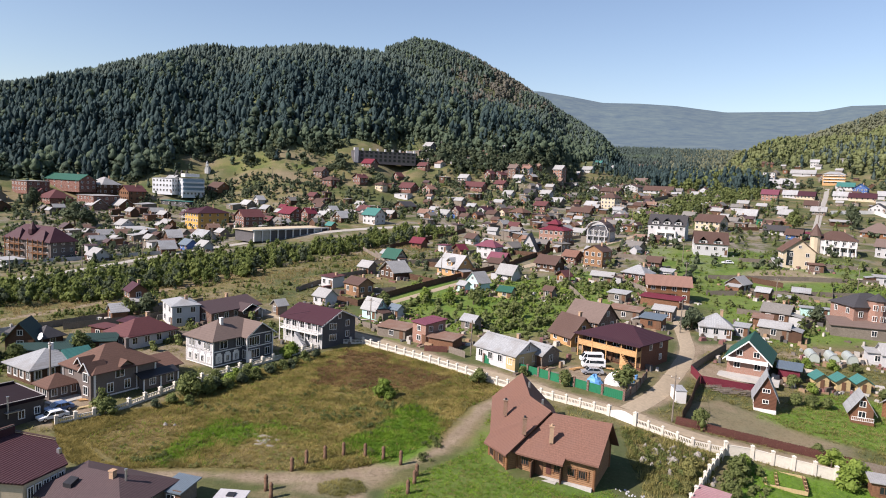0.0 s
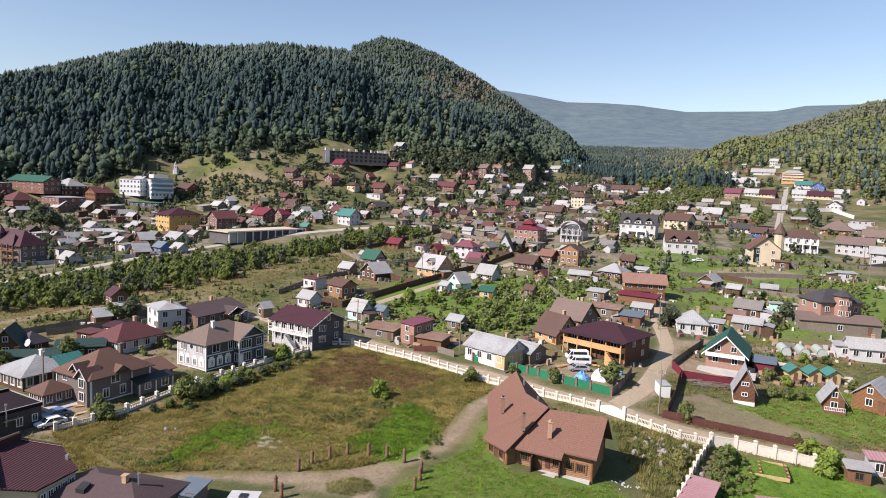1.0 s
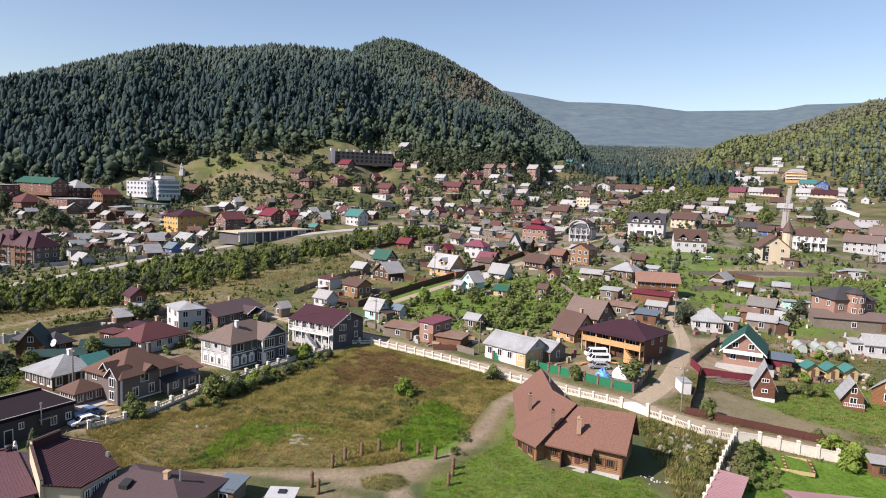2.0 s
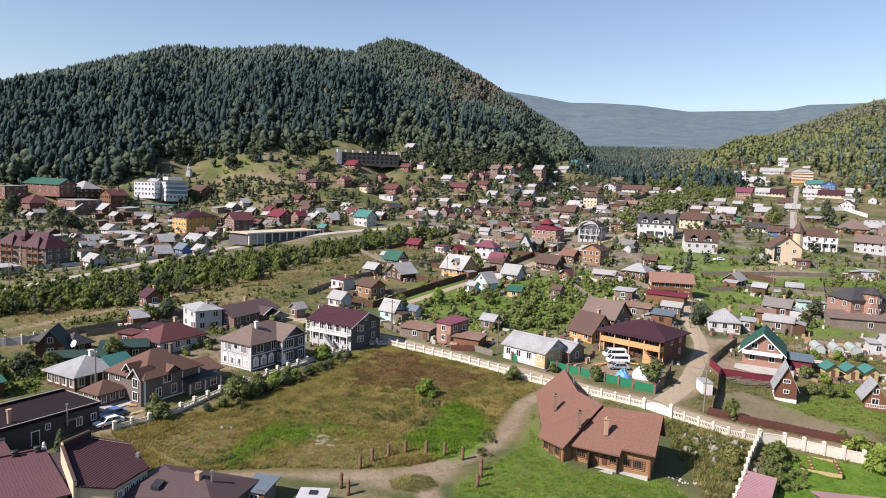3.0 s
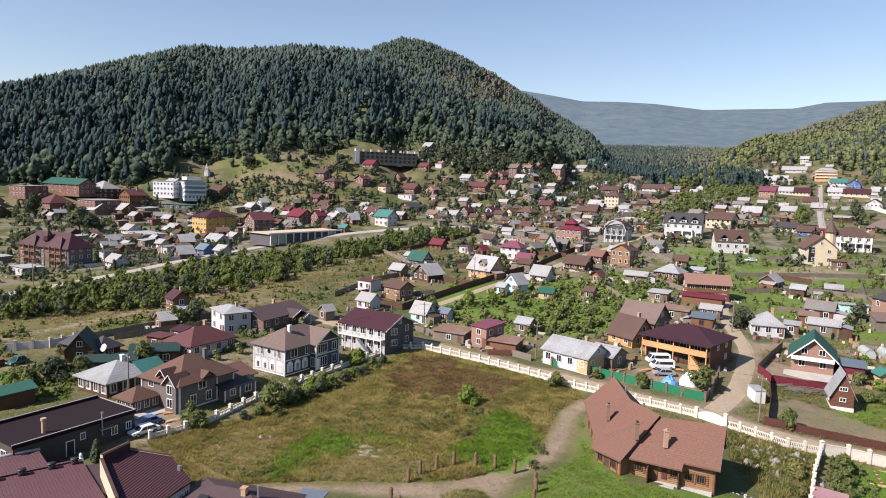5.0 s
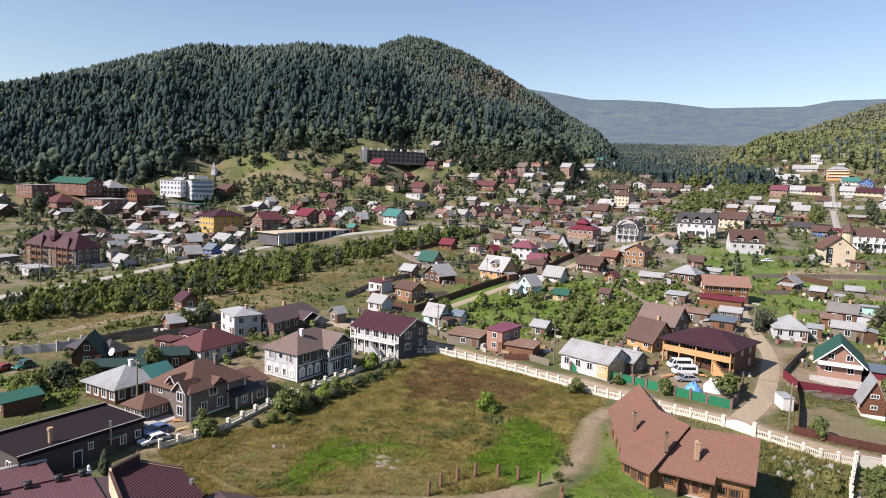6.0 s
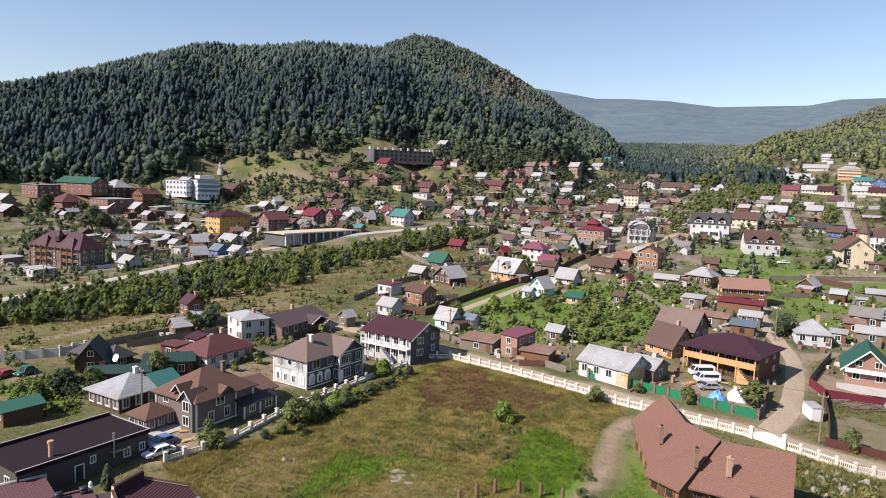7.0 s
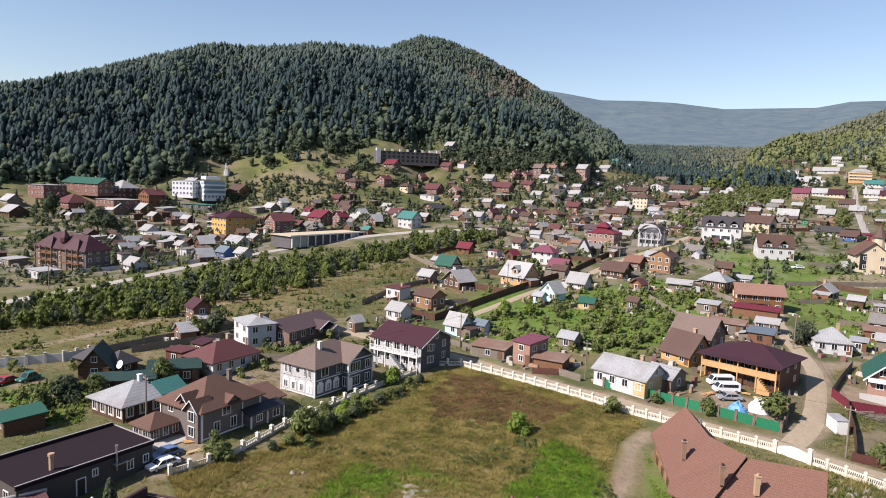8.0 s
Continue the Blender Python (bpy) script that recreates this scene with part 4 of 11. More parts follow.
def build_ground():
    az = np.concatenate([np.arange(-180, -48, 6.0), np.arange(-48, 48.01, 0.45), np.arange(54, 180, 6.0)])
    rs = [6, 14, 24, 36, 48, 58, 66, 72]
    while rs[-1] < 4600:
        rs.append(rs[-1] * (1.009 if rs[-1] < 260 else 1.015 if rs[-1] < 700 else 1.03))
    rs = np.array(rs)
    A, R = np.meshgrid(np.radians(az), rs)
    X, Y = (np.sin(A) * R).ravel(), (5 + np.cos(A) * R).ravel()
    Z = land(X, Y)
    na, nr = len(az), len(rs)
    i, j = np.meshgrid(np.arange(nr - 1), np.arange(na), indexing="ij")
    a, b = (i * na + j).ravel(), (i * na + (j + 1) % na).ravel()
    T = np.concatenate([np.stack([a, b + na, b], 1), np.stack([a, a + na, b + na], 1)])
    V = np.concatenate([np.stack([X, Y, Z], 1), [[0, 5, ground_z(0, 5)]]])
    c = len(V) - 1
    k = np.arange(na)
    T = np.concatenate([T, np.stack([np.full(na, c), k, (k + 1) % na], 1)])
    nz = np.array([noise.noise((x * 0.12, y * 0.12, 0)) for x, y in V[:, :2]])
    nz2 = np.array([noise.noise((x * 0.45, y * 0.45, 7)) for x, y in V[:, :2]])
    x, y = V[:, 0], V[:, 1]
    r = np.hypot(x, y - 5)
    wob = nz * 1.3 + nz2 * 0.6
    dirt = np.zeros(len(V))
    for line, w in ((LANE, 2.2), (LANE_EAST, 2.0), (ROAD_UP, 1.7), (ROAD_FORK, 1.8), (FOOTPATH, 0.8), (FOOTPATH_2, 1.5), (TRACK, 1.6)):
        dirt = np.maximum(dirt, clamp01((w + 1.0 - dist_line(x, y, line) + wob * 0.9) / 1.3))
    def patch(poly, edge=2.0):
        ring = [tuple(p) for p in poly]
        d = dist_line(x, y, ring + ring[:1])
        s = np.where(inside_poly(x, y, ring), d, -d)
        return clamp01((s + wob * 1.2) / edge + 0.5)
    dirt = np.maximum(dirt, np.maximum(patch(YARD) * 0.5, np.maximum.reduce([patch(YARD_B), patch(YARD_C), patch(YARD_D), patch(YARD_E) * .8, patch(YARD_F) * .9])))
    dirt = np.maximum(dirt, patch([(-17, 93), (-12, 98), (-5, 101), (-7, 95), (-10, 89), (-20, 89)]) * .8)
    green = np.maximum.reduce([patch(GREEN_A), patch(GREEN_B) * .85, patch(GREEN_C) * .65, patch(GREEN_D), patch(GREEN_E) * .8, patch([(-108.7, 124.3), (-99.6, 124.5), (-97.7, 117.4), (-103.5, 118.5)]), patch([(-93.6, 118.1), (-87.5, 117.2), (-84.5, 111.4), (-90.2, 113)]), patch(SLOPE_GREEN, 4) * .2, patch(GARDENS, 6) * .7, patch(GARDENS_B, 6) * .7, patch([(49, 242), (49, 321), (125, 330), (150, 300), (120, 230), (75, 190)], 8) * .55])
    dry = np.maximum.reduce([patch(FIELD, 3) * .8, patch(DRY_A, 6), soft(dist_line(x, y, TRACK), 16) * .55, soft(dist_line(x, y, HIGHWAY), 14) * .5])
    dirt = np.maximum(dirt, patch([(84, 264), (87, 279), (106, 292), (133, 276), (136, 268), (110, 272), (94, 262)], 4) * .92)
    dirt = np.maximum(dirt, patch([(100, 447), (136, 527), (164, 556), (154, 469), (123, 401), (96, 395)], 9) * .5)
    dirt *= 1 - .8 * patch(ISLAND, 1.2)
    for poly in SLOPE_BARE:
        dirt = np.maximum(dirt, patch(poly, 4) * .6)
    dry = np.maximum(dry, clamp01((0.55 - np.hypot((x + 270) / 130, (y - 600) / 95)) * 4) * .1)
    el = np.degrees(np.arctan2(V[:, 2] - EYE_Z, r))
    foot = np.interp(np.degrees(np.arctan2(x, y - 5)), WOOD_EDGE[0], WOOD_EDGE[1])
    wood = clamp01((el - foot + 0.25) * 3) * (r > 480)
    me = tri_mesh("ground", V, T, ground_material())
    at = me.attributes.new("cover", "FLOAT_COLOR", "POINT")
    at.data.foreach_set("color", np.stack([dirt, green, dry, wood], 1).astype(np.float32).ravel())
    me.polygons.foreach_set("use_smooth", np.ones(len(T), bool))
    town = clamp01((0.95 - np.hypot((x - 40) / 190, (y - 400) / 190)) * 3) + clamp01((1 - np.hypot((x + 205) / 120, (y - 340) / 150)) * 3)
    at = me.attributes.new("trodden", "FLOAT", "POINT")
    at.data.foreach_set("value", clamp01(town).astype(np.float32))
    return tagged(new("ground", me), "grassy valley floor with dirt lanes rising to wooded hills", "ground", kind="structure")


WOOD_EDGE = ((-60, -40, -36.5, -33, -30.5, -29.3, -25, -22, -18, -15, -11.5, -8, -7, -3.8, -1.1, 2, 5.2, 8, 16, 20, 23, 26, 34),
             (-1.3, -1.3, -1.3, -1.1, -0.5, 0.9, 1.4, 1.9, 2.1, 2.9, 3.2, 2.7, 2.0, 2.1, 2.0, 2.0, 2.2, 2.3, 2.3, 2.2, 2.0, 1.5, 1.2))


def ground_material():
    m, t, b = _nodes("valley_ground")
    pos = t.nodes.new("ShaderNodeNewGeometry").outputs["Position"]
    at = t.nodes.new("ShaderNodeAttribute")
    at.attribute_name = "cover"
    sp = t.nodes.new("ShaderNodeSeparateColor")
    t.links.new(at.outputs["Color"], sp.inputs[0])
    big, mid, fine = _noise(t, pos, 0.035, 4), _noise(t, pos, 0.35, 6, .7), _noise(t, pos, 2.2, 6, .75)
    col = _mix(t, _ramp(t, big, 0.42, 0.58), (0.078, 0.088, 0.036), (0.150, 0.130, 0.062))
    plots = _noise(t, pos, 0.065, 4, .6)
    sx = t.nodes.new("ShaderNodeSeparateXYZ")
    t.links.new(pos, sx.inputs[0])
    cv = t.nodes.new("ShaderNodeCombineXYZ")
    t.links.new(_math(t, "MULTIPLY", sx.outputs[0], 0.25), cv.inputs[0])
    t.links.new(_math(t, "ADD", sx.outputs[1], _math(t, "MULTIPLY", sx.outputs[0], -0.35)), cv.inputs[1])
    bands = _noise(t, cv.outputs[0], 0.055, 4, .6)  # strips of old fields
    col = _mix(t, _math(t, "MULTIPLY", _ramp(t, bands, 0.52, 0.60), 0.6), col, (0.170, 0.132, 0.080))
    col = _mix(t, _math(t, "MULTIPLY", _ramp(t, bands, 0.47, 0.40), 0.7), col, (0.066, 0.080, 0.030))
    col = _mix(t, _math(t, "MULTIPLY", _ramp(t, plots, 0.54, 0.62), 0.8), col, (0.185, 0.148, 0.092))
    col = _mix(t, _math(t, "MULTIPLY", _ramp(t, plots, 0.45, 0.38), 0.8), col, (0.058, 0.078, 0.032))
    col = _mix(t, _math(t, "MULTIPLY", _ramp(t, mid, 0.50, 0.72), 0.6), col, (0.055, 0.085, 0.020))
    col = _mix(t, _math(t, "MULTIPLY", sp.outputs[2], _ramp(t, mid, 0.30, 0.6)), col, (0.165, 0.142, 0.048))
    brown = _mix(t, _ramp(t, fine, .3, .7), (0.120, 0.080, 0.036), (0.190, 0.140, 0.060))
    col = _mix(t, _math(t, "MULTIPLY", sp.outputs[2], _ramp(t, big, 0.45, 0.66)), col, brown)
    fresh = _mix(t, _ramp(t, mid, 0.3, 0.7), (0.060, 0.130, 0.015), (0.125, 0.215, 0.032))
    tn = t.nodes.new("ShaderNodeAttribute")
    tn.attribute_name = "trodden"
    patchy = _noise(t, pos, 0.09, 5, .65)
    col = _mix(t, _math(t, "MULTIPLY", tn.outputs["Fac"], _ramp(t, patchy, 0.48, 0.60)), col, (0.195, 0.172, 0.148))
    col = _mix(t, _math(t, "MULTIPLY", tn.outputs["Fac"], _ramp(t, patchy, 0.47, 0.38)), col, (0.055, 0.075, 0.022))
    col = _mix(t, sp.outputs[1], col, fresh)
    wood = _mix(t, _ramp(t, mid, 0.35, 0.65), (0.060, 0.078, 0.036), (0.140, 0.145, 0.066))
    col = _mix(t, at.outputs["Alpha"], col, wood)
    earth = _mix(t, _ramp(t, mid, 0.3, 0.7), (0.190, 0.142, 0.102), (0.30, 0.238, 0.178))
    earth = _mix(t, _math(t, "MULTIPLY", _ramp(t, fine, .55, .8), 0.5), earth, (0.15, 0.12, 0.09))
    col = _mix(t, _math(t, "MULTIPLY", sp.outputs[0], 0.92), col, earth)
    col = _mix(t, _math(t, "MULTIPLY", _ramp(t, fine, 0.52, 0.30), 0.6), col, (0.045, 0.045, 0.018))
    col = _mix(t, _math(t, "MULTIPLY", _ramp(t, _noise(t, pos, 0.9, 5, .7), 0.55, 0.75), 0.35), col, (0.24, 0.215, 0.11))
    t.links.new(col, b.inputs["Base Color"])
    b.inputs["Roughness"].default_value = 0.95
    b.inputs["Specular IOR Level"].default_value = 0.15
    bm = t.nodes.new("ShaderNodeBump")
    bm.inputs["Strength"].default_value, bm.inputs["Distance"].default_value = 0.6, 0.35
    t.links.new(_math(t, "ADD", mid, _math(t, "MULTIPLY", fine, 0.6)), bm.inputs["Height"])
    t.links.new(bm.outputs[0], b.inputs["Normal"])
    return m


build_ground()


def strip(name, line, width, material, label, category, lift=0.05, step=3.0):
    """A road or path draped on the ground."""
    pts = []
    for (ax, ay), (bx, by) in zip(line[:-1], line[1:]):
        n = max(1, int(math.hypot(bx - ax, by - ay) / step))
        pts += [(ax + (bx - ax) * i / n, ay + (by - ay) * i / n) for i in range(n)]
    pts.append(line[-1])
    for _ in range(3):
        pts = [pts[0]] + [((a[0] + 2 * b[0] + c[0]) / 4, (a[1] + 2 * b[1] + c[1]) / 4) for a, b, c in zip(pts, pts[1:], pts[2:])] + [pts[-1]]
    V, Fs, m = [], [], 7
    P = np.array(pts)
    D = np.gradient(P, axis=0)
    N = np.stack([-D[:, 1], D[:, 0]], 1) / (np.linalg.norm(D, axis=1)[:, None] + 1e-9)
    for i, (p, n) in enumerate(zip(P, N)):
        w = width / 2 * (1 + 0.18 * noise.noise((p[0] * .2, p[1] * .2, 1.7)))
        for j in range(m):
            q = p + n * w * (2 * j / (m - 1) - 1)
            V.append((q[0], q[1], 0))
    xy = np.array(V)
    z = land(xy[:, 0], xy[:, 1]) + lift
    edge = np.tile(np.array([-.07] + [0] * (m - 2) + [-.07]), len(P))
    V = [(a, b, c) for a, b, c in zip(xy[:, 0], xy[:, 1], z + edge)]
    for i in range(len(P) - 1):
        for j in range(m - 1):
            a = i * m + j
            Fs.append((a, a + 1, a + m + 1, a + m))
    ob = link(name, V, Fs, M[material], smooth=True)
    return tagged(ob, label, category, kind="structure")


strip("road", HIGHWAY, 6.0, "asphalt_pale", "pale dusty road along the creek wood", "road", 0.15, 6)
strip("road", ROAD_UP, 3.6, "dirt", "pale dirt lane climbing between the houses", "road", 0.09)
strip("road", STREET, 3.8, "asphalt_pale", "straight dusty street lined with poles", "road", 0.14, 5)
strip("road", MID_LANE, 3.6, "dirt", "pale dirt lane through the middle of the village", "road", 0.12, 4)
strip("road", GARDEN_LANE, 2.8, "dirt", "pale dirt lane between the garden fences", "road", 0.10)
strip("road", LANE, 3.6, "dirt", "pale dirt lane beside the cream concrete fence", "road", 0.07)
strip("road", LANE_EAST, 2.6, "dirt", "narrow dirt lane between two fences", "road", 0.07)

# ---- far ridge: distance haze is a blue glow in its material ----
def far_ridge():
    m, t, b = _nodes("far_ridge_with_haze_glow")
    pos = t.nodes.new("ShaderNodeNewGeometry").outputs["Position"]
    n1 = _noise(t, pos, 0.016, 7, .75)
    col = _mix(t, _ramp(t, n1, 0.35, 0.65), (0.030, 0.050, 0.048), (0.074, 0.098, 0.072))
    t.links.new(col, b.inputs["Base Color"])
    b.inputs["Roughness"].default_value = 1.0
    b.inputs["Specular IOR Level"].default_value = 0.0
    # emitted blue imitates haze; the ridge itself is no source of light
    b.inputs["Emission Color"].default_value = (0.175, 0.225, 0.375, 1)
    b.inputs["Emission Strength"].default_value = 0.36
    bear = (-20, -6.3, -1.5, 1, 3.7, 6.5, 9.4, 13.1, 16.9, 19.4, 21.5, 24.1, 30.2, 45, 60)
    crest = (7.2, 7.7, 7.73, 7.38, 6.92, 6.91, 6.75, 6.27, 6.3, 6.31, 6.69, 6.71, 6.9, 6, 4)
    az, rr = np.arange(-20, 60, 0.25), np.linspace(2000, 4300, 36)
    A, R = np.meshgrid(az, rr)
    u = np.clip((R - 2000) / 1800, 0, 1)
    X, Y = np.sin(np.radians(A)) * R, 5 + np.cos(np.radians(A)) * R
    top = np.interp(A, bear, crest)
    w = np.array([noise.fractal((a * .0016, b2 * .0016, 0), 1, 2, 5) for a, b2 in zip(X.ravel(), Y.ravel())]).reshape(X.shape)
    rise = 3.3 + (top - 3.3) * (np.sin(u * math.pi / 2) ** 1.3) + w * .55 * u * np.clip((1 - u) * 1.6, 0, 1)
    Z = EYE_Z + R * np.tan(np.radians(rise)) - np.maximum(0, R - 3800) * .5
    na = len(az)
    i, j = np.meshgrid(np.arange(len(rr) - 1), np.arange(na - 1), indexing="ij")
    a = (i * na + j).ravel()
    T = np.concatenate([np.stack([a, a + na + 1, a + 1], 1), np.stack([a, a + na, a + na + 1], 1)])
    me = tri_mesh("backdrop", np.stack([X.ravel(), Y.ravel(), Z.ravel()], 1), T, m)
    tagged(new("backdrop", me), "forested ridge closing the valley, its haze a blue glow", "backdrop", kind="structure")


far_ridge()


# ---- woods on the hills ----
def wood_on_hills():
    rng = np.random.default_rng(11)
    con = [soft_tree(s, 0.21 + 0.03 * (s % 3), 5, 4, 9, .11, True) for s in range(10)]
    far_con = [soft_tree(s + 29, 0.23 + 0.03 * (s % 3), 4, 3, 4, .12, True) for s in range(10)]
    lump = [soft_tree(s + 20, 0.23 + .035 * (s % 3), 5, 5, 10, .11, s % 5 < 2) for s in range(10)]
    far_lump = [soft_tree(s + 60, 0.28 + .05 * (s % 3), 4, 3, 4, .15, s % 4 == 0) for s in range(8)]
    p = polar_points(rng, 74000, -46, 9, 480, 1540)
    z = land(p[:, 0], p[:, 1])
    r = np.hypot(p[:, 0], p[:, 1] - 5)
    az = np.degrees(np.arctan2(p[:, 0], p[:, 1] - 5))
    el = np.degrees(np.arctan2(z - EYE_Z, r))
    edge = np.interp(az, *WOOD_EDGE)
    n = np.array([noise.noise((a * .012, b * .012, 2)) for a, b in p])
    bare = np.array([noise.noise((a * .02, b * .011, 6)) for a, b in p])  # thin dry wood on the peak's sunny side
    lim = np.where(az < -14, 1120, 1520)
    thin = clamp01((az + 9) / 3) * clamp01((el - 5.2) / 1.5) * clamp01(bare * 3 + .8)
    ok = ((el > edge + n * 0.6) | ((el > edge - 1.1) & (rng.random(len(p)) < .10 + .4 * clamp01(n)))) & (r < lim) & (rng.random(len(p)) < np.where(r < 760, .6, 0.6) * (0.9 + n * .3) * (1 - .55 * thin))
    p, z, r, n, el, edge, az, thin = p[ok], z[ok], r[ok], n[ok], el[ok], edge[ok], az[ok], thin[ok]
    low = np.clip((el - edge) / 2.2, 0, 1)
    kind = rng.random(len(p)) < 0.04 + 0.80 * np.minimum(1, low * 1.0) - 0.35 * n - 0.25 * clamp01((az + 14) / 6)
    h = (9.5 + 10 * rng.random(len(p)) ** 1.3) * np.where(el < edge, .6, 1.0) * np.interp(r, (500, 760, 1060, 1500), (1.0, 1.0, .78, .7))
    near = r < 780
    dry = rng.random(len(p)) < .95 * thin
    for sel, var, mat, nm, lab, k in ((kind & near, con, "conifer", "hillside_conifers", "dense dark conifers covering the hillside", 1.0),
                                   (kind & ~near & ~dry, far_con, "haze_paled_pine", "hillside_conifers", "dense haze-paled conifers near the hill's crest", 1.0),
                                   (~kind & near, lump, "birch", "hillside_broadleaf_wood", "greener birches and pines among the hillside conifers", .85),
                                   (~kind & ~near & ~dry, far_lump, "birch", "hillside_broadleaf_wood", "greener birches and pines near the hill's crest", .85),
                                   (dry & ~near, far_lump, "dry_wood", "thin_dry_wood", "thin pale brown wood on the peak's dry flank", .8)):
        planted(nm, var, p[sel], z[sel] - 0.5, h[sel] * k, M[mat], rng, lab, "forest")
    p = polar_points(rng, 15500, 4, 33, 800, 2050)
    z = land(p[:, 0], p[:, 1])
    r = np.hypot(p[:, 0], p[:, 1] - 5)
    az = np.degrees(np.arctan2(p[:, 0], p[:, 1] - 5))
    n = np.array([noise.noise((a * .006, b * .006, 5)) for a, b in p])
    ok = (n > -0.55 + 0.35 * np.clip((1000 - r) / 300, 0, 1))
    kind = rng.random(len(p)) < np.clip(0.85 - (az - 9) * 0.16, 0.04, 1)
    h = 6.0 + 6 * rng.random(len(p))
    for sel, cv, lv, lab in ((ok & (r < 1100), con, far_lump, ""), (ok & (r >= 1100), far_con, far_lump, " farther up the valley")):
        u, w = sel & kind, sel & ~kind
        # beyond 1100 m the paler materials put distance haze into the colour
        planted("valley_conifers", cv, p[u], z[u] - 0.5, h[u] * 1.1, M["haze_paled_pine" if lab else "conifer"], rng, "haze-tinted pine wood on the valley floor" + lab, "forest")
        planted("slope_broadleaf_wood", lv, p[w], z[w] - 0.5, h[w] * .85, M["haze_dulled_leaf" if lab else "hill_leaf"], rng, ("haze-dulled green broadleaf wood on the slope" if lab else "sunlit green broadleaf wood on the slope") + lab, "forest")
    # the wood's lower edge on the eastern slope
    q = scatter_in(rng, 1500, [(311, 876), (306, 760), (313, 683), (300, 612), (330, 560), (470, 700), (560, 820), (470, 900), (380, 930)])
    zq = land(q[:, 0], q[:, 1])
    dark = rng.random(len(q)) < .22
    planted("slope_broadleaf_wood", lump, q[~dark], zq[~dark] - .4, 5 + 7 * rng.random((~dark).sum()), M["hill_leaf"], rng, "sunlit green trees at the foot of the slope", "forest")
    planted("slope_conifers", con, q[dark], zq[dark] - .4, 9 + 7 * rng.random(dark.sum()), M["haze_paled_pine"], rng, "haze-paled conifers among the trees at the slope's foot", "forest")


wood_on_hills()


# ---- houses round the field, one by one ----
def corner_house(a, b, depth, *args, **kw):
    """A house whose front wall runs from plan point a to plan point b."""
    rot = math.degrees(math.atan2(b[1] - a[1], b[0] - a[0]))
    w = math.hypot(b[0] - a[0], b[1] - a[1])
    n = (-(b[1] - a[1]) / w, (b[0] - a[0]) / w)
    return house((a[0] + b[0]) / 2 + n[0] * depth / 2, (a[1] + b[1]) / 2 + n[1] * depth / 2, rot, w, depth, *args, **kw)


def railing(parent, x0, x1, y, z, h=1.0, material="trim", step=0.28, name="railing"):
    bars = [box(x0, x1, y - .04, y + .04, z + h - .08, z + h), box(x0, x1, y - .03, y + .03, z + .08, z + .15)]
    n = max(2, int((x1 - x0) / step))
    for i in range(n + 1):
        u = x0 + (x1 - x0) * i / n
        bars.append(box(u - .03, u + .03, y - .02, y + .02, z, z + h))
    v, f = joined(*bars)
    return link(name, v, f, M[material], parent)


